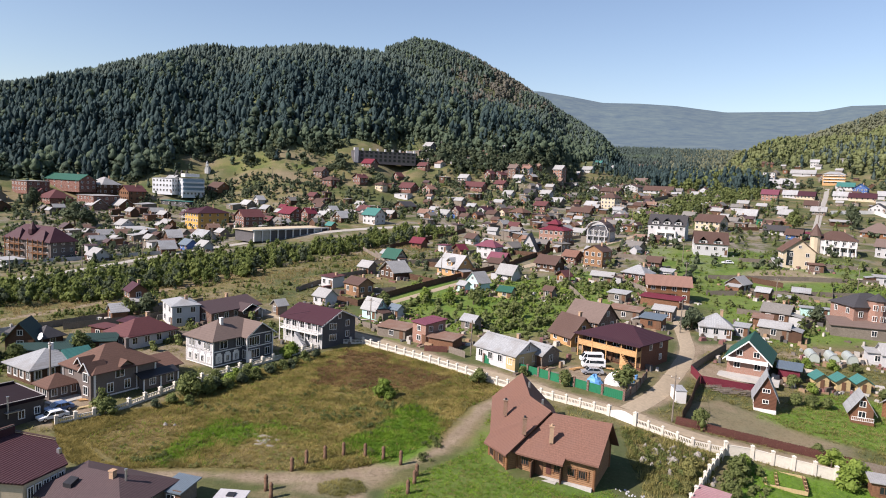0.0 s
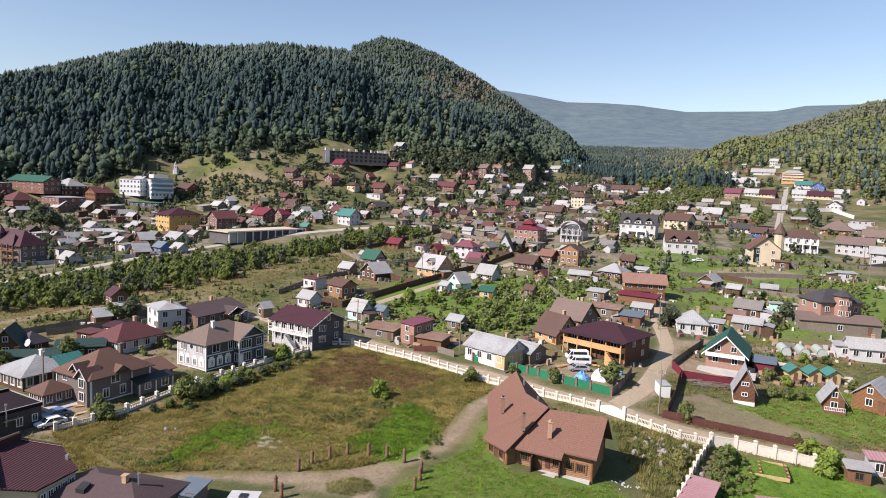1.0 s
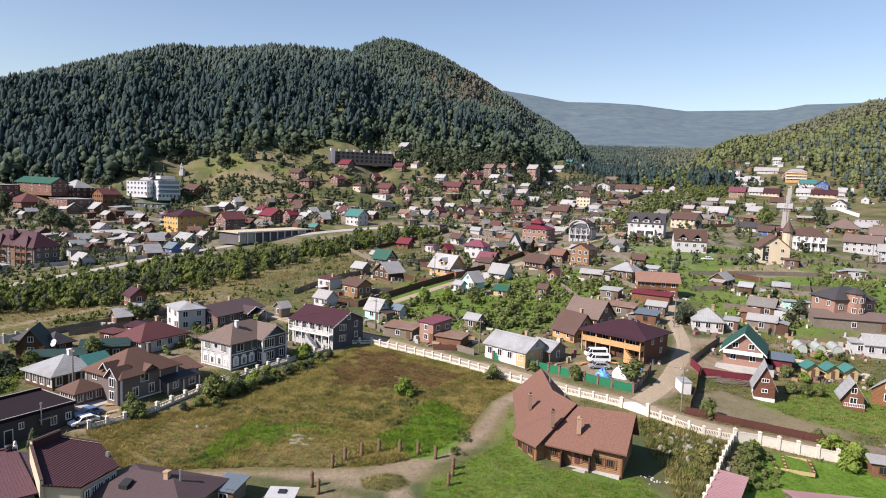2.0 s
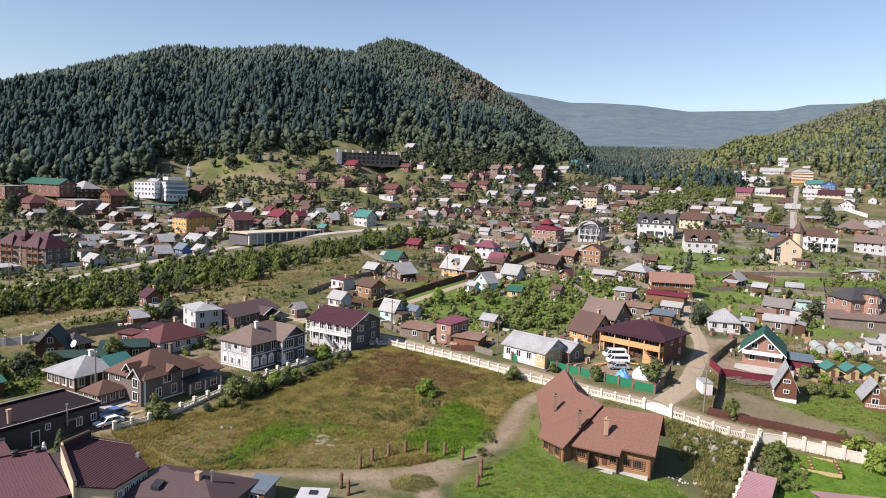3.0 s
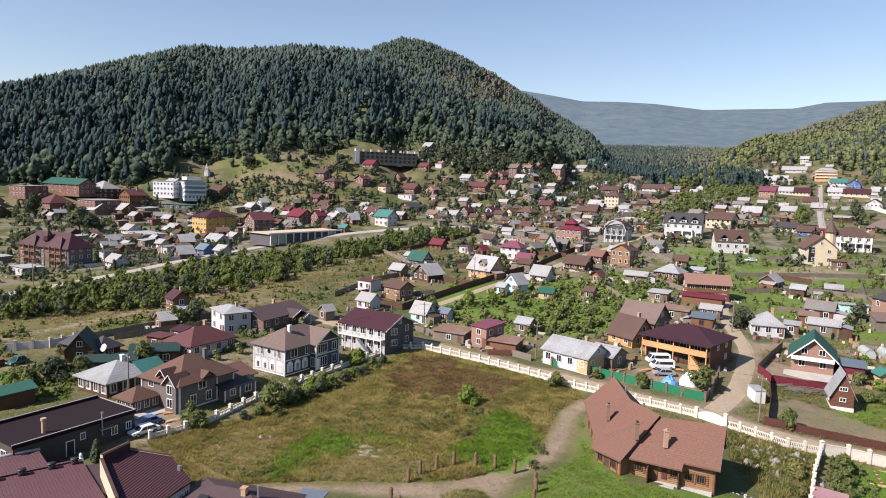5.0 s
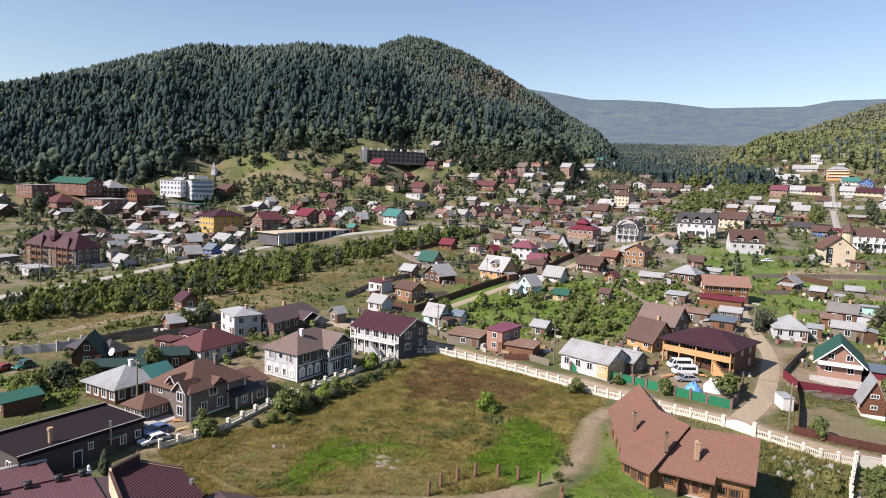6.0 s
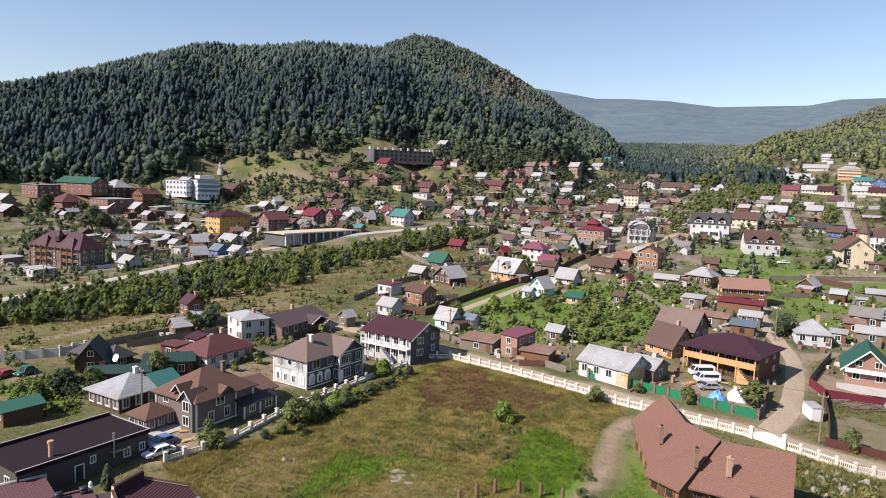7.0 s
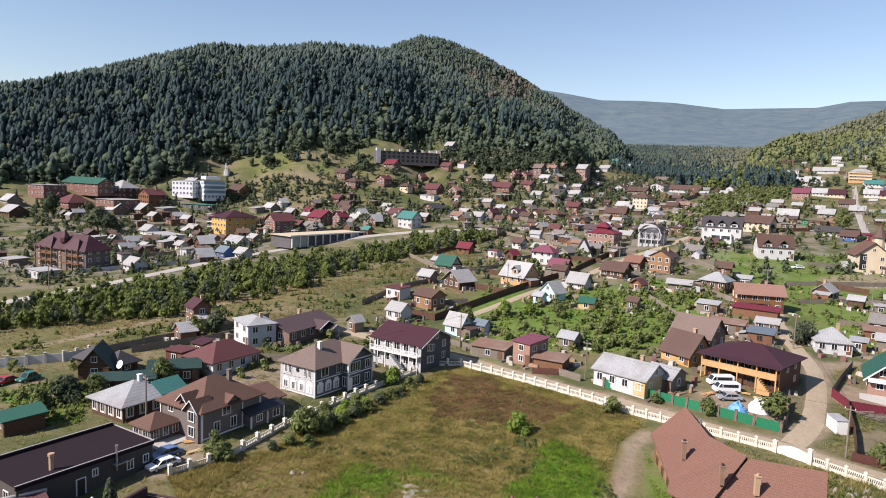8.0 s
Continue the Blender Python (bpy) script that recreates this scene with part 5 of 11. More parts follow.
def log_house():
    """The long log house on the meadow: two wings at a blunt angle, one roof overlapping the other and sweeping up to a tall gable."""
    ox, oy, g = 13.0, 108.0, -1.0
    H = empty("log_house", ox, oy, 0, "brown log house with a steep red-brown shingle roof on the meadow", "house", z=g)
    P = lambda x, y, z: (x - ox, y - oy, z - g)
    top, kink, mid, end = P(9.9, 121.6, 8.4), P(11.6, 113.7, 7.0), P(15.0, 107.9, 6.85), P(23.6, 104.9, 6.95)
    a, notch, b, c = P(5.1, 121.0, 4.0), P(5.9, 109.2, 2.1), P(5.25, 107.0, 1.4), P(8.85, 102.0, 1.75)
    f, q, k = P(25.3, 110.2, 1.9), P(17.2, 113.0, 2.4), P(15.4, 121.8, 3.0)
    v, fs = slab([top, kink, mid, a, notch, b, c, q, k], [(0, 3, 1), (1, 3, 4), (1, 4, 2), (2, 4, 5), (2, 5, 6), (2, 7, 1), (1, 7, 8), (1, 8, 0)], 0.26)
    link("roof", v, fs, M["shingle_roof"], H)
    low = .3
    v, fs = slab([P(15.3, 108.0, 6.85 - low), P(9.6, 103.4, 2.15 - low), P(16.8, 100.25, 1.95), P(17.2, 101.1, 2.66), P(21.6, 99.4, 2.66), end, f, P(17.2, 113.0, 2.3 - low)], [(0, 1, 2, 3, 4, 5), (5, 6, 7, 0)], 0.24)
    link("wing_roof", v, fs, M["shingle_roof"], H)
    ring = [P(5.9, 120.6, 0), P(6.4, 109.0, 0), P(6.1, 107.2, 0), P(9.0, 103.1, 0), P(10.4, 104.1, 0), P(21.2, 100.6, 0), P(23.9, 109.2, 0), P(16.6, 111.8, 0), P(14.6, 121.0, 0)]
    tops = [5.0, 3.0, 2.6, 2.75, 3.35, 3.95, 3.1, 3.3, 3.9]
    n = len(ring)
    v = [(p[0], p[1], -1.4) for p in ring] + [(p[0], p[1], h) for p, h in zip(ring, tops)]
    fs = [((i + 1) % n, i, i + n, (i + 1) % n + n) for i in range(n)]
    v += [P(22.9, 105.0, 6.45), P(9.9, 121.0, 7.95)]
    fs += [(5 + n, 6 + n, 2 * n), (8 + n, n, 2 * n + 1)]
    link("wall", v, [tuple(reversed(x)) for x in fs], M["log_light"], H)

    def on_wall(x0, y0, ang, name, bx, material, label=""):
        ob = link(name, *box(*bx), M[material], H, label=label)
        ob.matrix_local = pose(*P(x0, y0, -1.0), 0, 0, ang)
        return ob

    ang = math.degrees(math.atan2(-3.5, 10.8))
    at = lambda x: 104.1 - (x - 10.4) * 3.5 / 10.8
    for x, w in ((11.6, 1.0), (16.2, .8), (18.1, .9), (19.6, .9)):
        p = P(x, at(x), 0)
        add_window(H, p[0] - .02, p[1] - .06, 1.55, ang, w, 1.0, "brown_trim", 2)
    for x in (10.9, 12.4, 15.6, 16.9, 18.85, 20.4):
        on_wall(x, at(x), ang, "carved_board", (-.13, .13, -.12, .0, .7, 2.2), "log", "carved brown board")
    on_wall(13.7, at(13.7), ang, "door", (-.5, .5, -.1, .02, 0, 2.05), "brown_trim")
    on_wall(15.0, at(15.0), ang, "red_board", (-.35, .35, -.12, .0, .5, 1.9), "wood_red", "red carved board beside the door")
    on_wall(13.0, at(13.0), ang, "porch_screen", (-.08, .08, -1.7, .0, -.3, 2.3), "log_dark")
    on_wall(16.9, at(16.9), ang, "porch_screen", (-.08, .08, -1.1, .0, -.3, 2.3), "log_dark")
    on_wall(10.2, at(10.2), ang, "stone_footing", (0, 11.4, -.6, -.02, -.8, .02), "concrete")
    on_wall(13.2, at(13.2), ang, "step", (0, 3.4, -1.5, -.6, -.8, -.06), "concrete")
    side = math.degrees(math.atan2(-4.1, 2.9))
    on_wall(6.1, 107.2, side, "stone_footing", (-.3, 5.4, -1.0, -.02, -.8, .1), "concrete")
    for u in (.9, 3.6):
        p = P(6.1 + 2.9 * u / 5.02, 107.2 - 4.1 * u / 5.02, 0)
        add_window(H, p[0] - .04, p[1] - .04, 1.35, side, 1.0, 1.0, "brown_trim", 2)
    on_wall(6.1, 107.2, side, "door", (1.8, 2.7, -.08, .02, .05, 2.0), "log_dark")
    for u in (.2, 1.6, 2.9, 4.4):
        on_wall(6.1, 107.2, side, "carved_board", (u - .1, u + .1, -.12, .0, .3, 2.1), "log", "carved brown board")
    for y in (119.0, 115.4, 111.8):
        p = P(6.4 - (y - 109) * .043, y, 0)
        add_window(H, p[0] - .06, p[1], 1.6, 272.5, 0.9, 1.1, "brown_trim", 1)
    for x, y, z, m in ((15.13, 103.56, 4.4, "chimney"), (11.22, 104.59, 4.85, "stack_brown"), (7.95, 111.54, 4.95, "stack_brown")):
        p = P(x, y, z)
        chimney(H, p[0], p[1], p[2] - .7, p[2] + 1.65, m, 0.29)
        v, fs = tube([(p[0], p[1], p[2] + 1.6), (p[0], p[1], p[2] + 2.05)], [.2, .17], 8)
        link("chimney_cap", v, fs, M["iron" if m == "stack_brown" else "chimney"], H)
    for x, y, z in ((11.3, 117.6, 6.6), (13.6, 113.6, 5.2)):
        link("flue", *tube([P(x, y, z), P(x, y, z + 1.5)], 0.16, 8), M["steel"], H)
    for p, h in zip(ring, tops):
        link("corner_post", *tube([(p[0], p[1], -.9), (p[0], p[1], h + .03)], 0.19, 8), M["log"], H)
    FOOT.extend([(18, 105.5, 7), (10.5, 115, 7), (10, 106.5, 5)])


log_house()


def balcony_house():
    a, b = (21.8, 162.0), (33.6, 153.2)
    w, d = math.hypot(b[0] - a[0], b[1] - a[1]), 11.5
    H = corner_house(a, b, d, 5.3, "hip", 2.1, "red_log", "purple_roof", "two-storey timber guest house with a plum metal roof and long balcony", over=0.9, floors=2, front=0, side=0, stack=False, group="", name="guest_house")
    y = -d / 2
    add_box("front_wall", H, (-w / 2, w / 2, y - .1, y - .01, 0, 5.2), "timber")
    # dark sheet imitates the shade in the open recess below the balcony
    add_box("lower_shade_wall", H, (-w / 2 + .2, w / 2 - .2, y - .13, y - .105, 0, 2.44), "log_dark", "dark sheet standing in for the shaded recess under the balcony")
    add_box("balcony_floor", H, (-w / 2, w / 2, y - 1.9, y - .1, 2.45, 2.65), "timber")
    v, f = joined(box(-w / 2, w / 2, y - 1.95, y - 1.82, 2.5, 3.65), box(-w / 2 - .02, w / 2 + .02, y - 2.0, y - 1.78, 3.65, 3.75))
    link("balcony_front", v, f, M["timber"], H)
    add_box("balcony_end", H, (-w / 2, -w / 2 + .1, y - 1.82, y - .1, 2.65, 3.65), "timber")
    add_box("balcony_end", H, (w / 2 - .1, w / 2, y - 1.82, y - .1, 2.65, 3.65), "timber")
    for i in range(5):
        u = -w / 2 + .12 + (w - .24) * i / 4
        add_box("post", H, (u - .12, u + .12, y - 1.98, y - 1.74, -.6, 4.86), "timber")
    v, f = slab([(-w / 2 - .9, y - 2.6, 4.95), (w / 2 + .9, y - 2.6, 4.95), (w / 2 + .9, y - .85, 5.12), (-w / 2 - .9, y - .85, 5.12)], [(0, 1, 2, 3)], 0.12)
    link("balcony_roof", v, f, M["purple_roof"], H)
    # this dark sheet paints the shade below the eaves
    add_box("shade_board", H, (-w / 2, w / 2, y - .16, y - .11, 2.66, 4.9), "log_dark", "dark sheet standing in for the shade under the eaves")
    for yy, z in ((-2.0, 3.9), (2.4, 3.9), (2.4, 1.3)):
        add_window(H, w / 2 + .02, yy, z, 90, .9, 1.1, "trim", 1)
    for x in (-5.4, -2.2, 1.4, 4.6):
        add_window(H, x, y - .18, 4.0, 0, 1.3, 1.1, "trim", 1)
    for x in (-5.2, -1.6, 2.0, 5.2):
        add_window(H, x, y - .16, 1.3, 0, 1.4, 1.2, "brown_trim", 1)
    for x in (-3.8, 0.2, 3.4):
        add_box("door", H, (x - .45, x + .45, y - .19, y - .12, .05, 2.05), "brown_trim")
    for i in range(8):
        add_box("step", H, (4.2 + i * .3, 4.5 + i * .3, y - 2.9, y - 2.0, -.5, 2.4 - i * .3), "timber")
    return H


balcony_house()


def white_cottage():
    H = corner_house((-1.3, 152.6), (7.6, 145.8), 8.0, 3.3, "gable", 2.3, "white", "silver_roof", "long white cottage with a patched pale metal roof", over=.5, front=4, side=2, name="cottage", group="")
    add_box("ochre_end", H, (3.2, 5.66, -4.08, -3.99, 0, 3.2), "ochre")
    add_box("ochre_end", H, (5.6, 5.68, -4.08, 4.0, 0, 3.2), "ochre")
    for x, z, s in ((-3.5, 4.2, 1.1), (-1, 4.6, .8), (1.5, 4.0, 1.0), (3.2, 4.5, .9)):
        y = -(5.6 - z) / 2.3 * 4 * .98
        v, f = slab([(x - s, y - .9, z - .42), (x + s, y - .9, z - .42), (x + s, y + .9, z + .62), (x - s, y + .9, z + .62)], [(0, 1, 2, 3)], .05)
        link("roof_patch", [(p[0], p[1], p[2] - .05) for p in v], f, M["white_roof"], H)
    for x, z, s, m in ((-2.4, 3.75, .7, "rust_roof"), (.3, 4.35, .6, "grey_roof"), (2.4, 3.6, .7, "rust_roof"), (-4.4, 3.6, .5, "grey_roof"), (4.2, 3.8, .6, "white_roof")):
        y = -(5.6 - z) / 2.3 * 4 * .98
        v, f = slab([(x - s, y - .7, z - .32), (x + s, y - .7, z - .32), (x + s, y + .7, z + .49), (x - s, y + .7, z + .49)], [(0, 1, 2, 3)], .04)
        link("roof_patch", [(p[0], p[1], p[2] - .02) for p in v], f, M[m], H)
    house(12.6, 153.8, -37, 5.5, 6.0, 2.6, "gable", 1.6, "wood_grey", "silver_roof", "weathered annex with pale roof sheets", "shed", front=1, side=1, stack=False, name="shed", group="village sheds")


white_cottage()


def hotel():
    a, b = (-47.6, 157.2), (-36.2, 152.0)
    w, d = math.hypot(b[0] - a[0], b[1] - a[1]), 11.0
    H = corner_house(a, b, d, 5.1, "gable", 2.3, "slate_siding", "maroon_roof", "two-storey grey guest house with a maroon roof and white balcony", over=.8, floors=2, front=0, side=2, stack=False, name="guest_house", group="", z=ground_z(-41, 158) + .8)
    y = -d / 2
    add_box("front_wall", H, (-w / 2, w / 2, y - .12, y - .01, -1, 5.0), "palegrey")
    add_box("balcony_floor", H, (-w / 2, w / 2, y - 1.5, y - .12, 2.4, 2.6), "trim")
    railing(H, -w / 2, w / 2, y - 1.45, 2.6, .95)
    for i in range(7):
        u = -w / 2 + .1 + (w - .2) * i / 6
        add_box("post", H, (u - .08, u + .08, y - 1.5, y - 1.34, -1.2, 4.8), "trim")
    for i in range(5):
        u = -w / 2 + w * (i + .5) / 5
        add_window(H, u, y - .16, 3.75, 0, 1.2, 1.5, "trim")
        add_window(H, u, y - .16, 1.15, 0, 1.2, 1.4, "trim")
    for sx in (-1, 1):
        for sy in (-1, 1):
            x = sx * (w / 2 + .8)
            e, t = sy * (d / 2 + .8), -.8 * 2.3 / (d / 2)
            v, f = slab([(x - .07, e, 5.1 + t), (x + .07, e, 5.1 + t), (x + .07, 0, 7.42), (x - .07, 0, 7.42)], [(0, 1, 2, 3)] if sy < 0 else [(3, 2, 1, 0)], .3)
            link("bargeboard", v, f, M["trim"], H)
    for z in (3.7, 1.2):
        add_window(H, w / 2 + .02, -1.6, z, 90, 1.0, 1.3, "trim", 1)
    for i in range(11):
        add_box("step", H, (-w / 2 + 6.2 + i * .28, -w / 2 + 6.475 + i * .28, y - 2.6, y - 1.56, -.8, 2.4 - i * .26), "palegrey")


hotel()


def grey_house():
    H = house(-52.7, 139.5, 65, 13.6, 8.6, 5.8, "hip", 2.7, "slate_siding", "taupe_roof", "two-storey dark grey house with white trim and a taupe hipped roof", over=.7, floors=2, front=0, side=0, name="guest_house", group="", stack=False)
    y, e = -4.3, -6.8
    # wing with a gable towards the field
    add_box("wing_wall", H, (.2, 6.9, y - 1.7, y + .5, -1.2, 5.75), "slate_siding")
    v, f = roof_shape("gable", 6.7, 6.0, 2.2, .7, "y")
    v, f = slab([(p[0] + 3.55, p[1] + y + 1.3, p[2] + 5.86) for p in v], f, .16)
    link("wing_roof", v, f, M["taupe_roof"], H)
    link("gable_wall", [(.2, y - 1.68, 5.7), (6.9, y - 1.68, 5.7), (3.55, y - 1.68, 7.8), (.2, y - 1.4, 5.7), (6.9, y - 1.4, 5.7), (3.55, y - 1.4, 7.8)],
         [(0, 1, 2), (5, 4, 3), (0, 2, 5, 3), (2, 1, 4, 5), (1, 0, 3, 4)], M["slate_siding"], H)
    for sx in (-1, 1):
        v, f = slab([(3.55 + sx * 4.05, y - 2.42, 5.34), (3.55 + sx * 4.05, y - 2.28, 5.34), (3.55, y - 2.28, 8.06), (3.55, y - 2.42, 8.06)], [(0, 1, 2, 3)] if sx < 0 else [(3, 2, 1, 0)], .26)
        link("bargeboard", v, f, M["trim"], H)
    for z in (0.05, 2.95, 5.55):
        add_box("trim_band", H, (e - .06, .15, y - .09, y - .01, z, z + .2), "trim")
        add_box("trim_band", H, (.1, 7.0, y - 1.78, y - 1.69, z, z + .2), "trim")
        add_box("trim_band", H, (e - .1, e - .01, -4.3, 4.3, z, z + .2), "trim")
    for x, yy in ((e - .02, y - .02), (.2, y - 1.72), (6.9, y - 1.72), (e - .02, 4.3)):
        add_box("corner_board", H, (x - .14, x + .14, yy - .08, yy + .1, -.3, 5.7), "trim")
    add_window(H, -4.4, y - .05, 4.3, 0, 1.7, 1.5, "trim", 1)
    add_window(H, -.75, y - .05, 4.3, 0, 1.0, 1.6, "trim", 1)
    for z in (1.6, 4.3):
        add_window(H, 1.95, y - 1.75, z, 0, 2.6, 1.7, "trim", 3)
        add_window(H, 5.5, y - 1.75, z, 0, 1.2, 1.5, "trim", 1)
        add_window(H, .16, y - .9, z, 270, 1.0, 1.7, "trim", 1)
    chimney(H, -2.6, -1.2, 7.0, 9.0, "trim", .3)
    # white end wall with a round window, and carved surrounds below
    add_box("end_panel", H, (e - .1, e - .01, -4.2, 4.2, .3, 5.5), "palegrey", "white boarded end wall")
    v, f = tube([(e - .16, 0.0, 4.4), (e - .08, 0.0, 4.4)], .42, 14)
    link("round_window", v, f, M["glass"], H)
    for yy in (-2.9, -1.9, 1.9, 2.9):
        add_window(H, e - .14, yy, 4.3, 270, .55, 1.5, "trim", 1)

    def carved(x, yy, turn):
        v, f = joined(box(-.78, .78, -.08, 0, -.9, .85), box(-.5, .5, -.08, 0, .85, 1.2))
        o = link("window_surround", v, f, M["trim"], H)
        o.matrix_local = pose(x, yy, 1.5, 0, 0, turn)
        add_window(H, x - (.06 if turn else 0), yy - (0 if turn else .06), 1.4, turn, .75, 1.2, "trim", 1)

    for yy in (-3.1, -1.1, 1.0, 3.0):
        carved(e - .1, yy, 270)
    for x in (-5.5, -3.4, -1.3):
        carved(x, y - .01, 0)
    add_box("door", H, (.3, 1.1, y - 1.82, y - 1.7, .1, 2.3), "trim")


grey_house()


def brown_house():
    H = house(-63.6, 116.6, 67, 11.4, 9.6, 4.9, "hip", 3.1, "taupe_wall", "tan_shingle", "two-storey taupe house with white trim and a brown shingle roof", over=.7, floors=2, front=0, side=2, name="guest_house", group="", stack=False)
    chimney(H, 2.2, -1.5, 6.2, 8.6, "taupe_wall", .3)
    v, f = roof_shape("gable", 2.2, 2.6, .8, .25, "y")
    v, f = slab([(p[0] - .2, p[1] - 4.0, p[2] + 5.1) for p in v], f, .12)
    link("dormer_roof", v, f, M["tan_shingle"], H)
    link("dormer_wall", [(-1.3, -5.1, 4.9), (.9, -5.1, 4.9), (-.2, -5.1, 5.75), (-1.3, -3.2, 4.9), (.9, -3.2, 4.9), (-.2, -3.2, 5.75)], [(0, 1, 2), (5, 4, 3), (0, 2, 5, 3), (2, 1, 4, 5), (1, 0, 3, 4)], M["taupe_wall"], H)
    for yc, zc, k in ((-3.3, 4.75, 1.0), (-.9, 5.6, .75)):
        v, f = roof_shape("gable", 3.0 * k, 2.8 * k, 1.5 * k, .3, "x")
        v, f = slab([(p[0] - 4.9, p[1] + yc, p[2] + zc) for p in v], f, .12)
        link("gablet_roof", v, f, M["tan_shingle"], H)
        xw = -4.9 - 1.45 * k
        link("gablet_wall", [(xw, yc - 1.35 * k, zc - .1), (xw, yc + 1.35 * k, zc - .1), (xw, yc, zc + 1.35 * k), (xw + .6, yc - 1.35 * k, zc - .1), (xw + .6, yc + 1.35 * k, zc - .1), (xw + .6, yc, zc + 1.35 * k)], [(0, 2, 1), (3, 4, 5), (0, 3, 5, 2), (2, 5, 4, 1), (1, 4, 3, 0)], M["taupe_wall"], H)
        for sy in (-1, 1):
            v, f = slab([(xw - .5, yc + sy * 1.75 * k, zc - .28 * k), (xw - .38, yc + sy * 1.75 * k, zc - .28 * k), (xw - .38, yc, zc + 1.56 * k), (xw - .5, yc, zc + 1.56 * k)], [(0, 1, 2, 3)] if sy > 0 else [(3, 2, 1, 0)], .14)
            link("bargeboard", v, f, M["trim"], H)
    add_box("stair_bay", H, (-6.35, -5.72, -4.7, -1.9, -1.2, 4.72), "taupe_wall")
    for z in (1.4, 3.7):
        add_window(H, -6.4, -3.3, z, 270, 1.2, 1.4, "trim", 1)
    for x, yy in ((-5.7, -4.82), (5.7, -4.82), (-5.72, 4.8)):
        add_box("corner_board", H, (x - .15, x + .15, yy - .1, yy + .1, -.3, 4.85), "trim")
    for z in (0.05, 4.6):
        add_box("trim_band", H, (-5.76, 5.76, -4.88, -4.8, z, z + .22), "trim")
    add_window(H, -1.2, -4.86, 3.7, 0, 1.5, 1.4, "trim", 1)
    for x in (-3.0, .2):
        add_window(H, x, -4.86, 1.5, 0, 1.0, 1.5, "trim", 1)
    add_box("downpipe", H, (1.9, 2.05, -4.98, -4.83, -.2, 4.8), "trim")
    # dark lean-to over the back door
    v, f = slab([(1.6, -7.0, 2.25), (9.4, -7.0, 2.25), (9.4, -4.85, 3.0), (1.6, -4.85, 3.0)], [(0, 1, 2, 3)], .14)
    link("lean_to_roof", v, f, M["iron"], H, label="dark lean-to roof")
    add_box("lean_to_wall", H, (2.4, 9.2, -6.5, -4.9, -1.0, 2.3), "taupe_wall")
    for x in (2.2, 5.6, 9.2):
        add_box("post", H, (x - .1, x + .1, -6.8, -6.6, -.8, 2.2), "trim")
    add_window(H, 4.0, -6.55, 1.3, 0, 1.1, 1.1, "trim", 2)
    add_window(H, 7.6, -6.55, 1.3, 0, 1.3, 1.3, "trim", 1)
    add_box("extension_wall", H, (5.7, 11.2, -4.2, 3.8, -1.2, 2.9), "taupe_wall")
    v, f = slab([(5.4, -4.9, 2.7), (11.8, -4.9, 2.7), (11.8, 0, 4.2), (5.4, 0, 4.2), (11.8, 4.4, 2.7), (5.4, 4.4, 2.7)], [(0, 1, 2, 3), (3, 2, 4, 5)], .15)
    link("extension_roof", v, f, M["tan_shingle"], H)
    for x in (7.2, 9.6):
        add_window(H, x, -4.25, 1.5, 0, 1.1, 1.2, "trim", 1)
    K = house(-69.4, 110.4, 67, 5.0, 4.6, 2.4, "hip", 1.4, "taupe_wall", "tan_shingle", "low glazed porch house with a brown shingle roof", "porch", front=3, side=2, stack=False, name="porch", group="")
    add_box("terrace", K, (-3.4, 4.4, -5.2, -2.4, -.7, .12), "concrete")


brown_house()

# flat plum-roofed building and the red roofs beside the field
def flat_building():
    H = corner_house((-71.4, 85.4), (-64.3, 101.4), 9.4, 3.6, "flat", .2, "dark_taupe_wall", "flat_plum", "long low taupe building with a plum flat roof", over=.12, front=0, side=2, name="outbuilding", group="", stack=False)
    w, d = 17.5, 9.4
    v, f = joined(box(-w / 2 - .15, w / 2 + .15, -d / 2 - .15, -d / 2 + .1, 3.4, 3.95), box(w / 2 - .1, w / 2 + .15, -d / 2 + .1, d / 2 + .1, 3.4, 3.95), box(-w / 2 - .15, w / 2 - .1, d / 2 - .1, d / 2 + .15, 3.4, 4.3))
    link("parapet", v, f, M["flat_plum"], H)
    for b in ((-w / 2 - .2, w / 2 + .2, -d / 2 - .2, -d / 2 - .02, 3.95, 4.02), (w / 2, w / 2 + .2, -d / 2 - .02, d / 2 + .12, 3.95, 4.02), (-w / 2 - .2, w / 2 - .1, d / 2, d / 2 + .2, 4.3, 4.37)):
        add_box("coping", H, b, "coping_grey", "pale metal coping")
    add_window(H, .6, -d / 2 - .03, 2.3, 0, .6, .85, "trim", 1)
    add_window(H, 5.4, -d / 2 - .03, 1.7, 0, .8, 1.2, "trim", 1)
    add_window(H, 7.7, -d / 2 - .03, 1.8, 0, .7, 1.0, "trim", 1)
    add_box("door", H, (-1.7, -.7, -d / 2 - .08, -d / 2 + .02, 0, 2.05), "iron")
    add_box("door_frame", H, (-1.85, -.55, -d / 2 - .05, -d / 2 + .01, 0, 2.2), "trim")
    v, f = joined(tube([(-4.0, -3.2, 3.8), (-4.0, -3.2, 5.6)], .28, 10), tube([(-4.0, -3.2, 5.6), (-4.0, -3.2, 5.95)], .38, 10))
    link("chimney", v, f, M["chimney"], H)
    v, f = joined(tube([(3.4, -4.95, 1.6), (3.4, -4.95, 4.9)], .12, 8), tube([(3.4, -4.95, 4.9), (3.4, -4.95, 5.1)], .2, 8))
    link("flue", v, f, M["steel"], H)
    add_box("canopy", H, (2.9, 5.2, -5.5, -4.75, 2.5, 2.6), "steel")


flat_building()


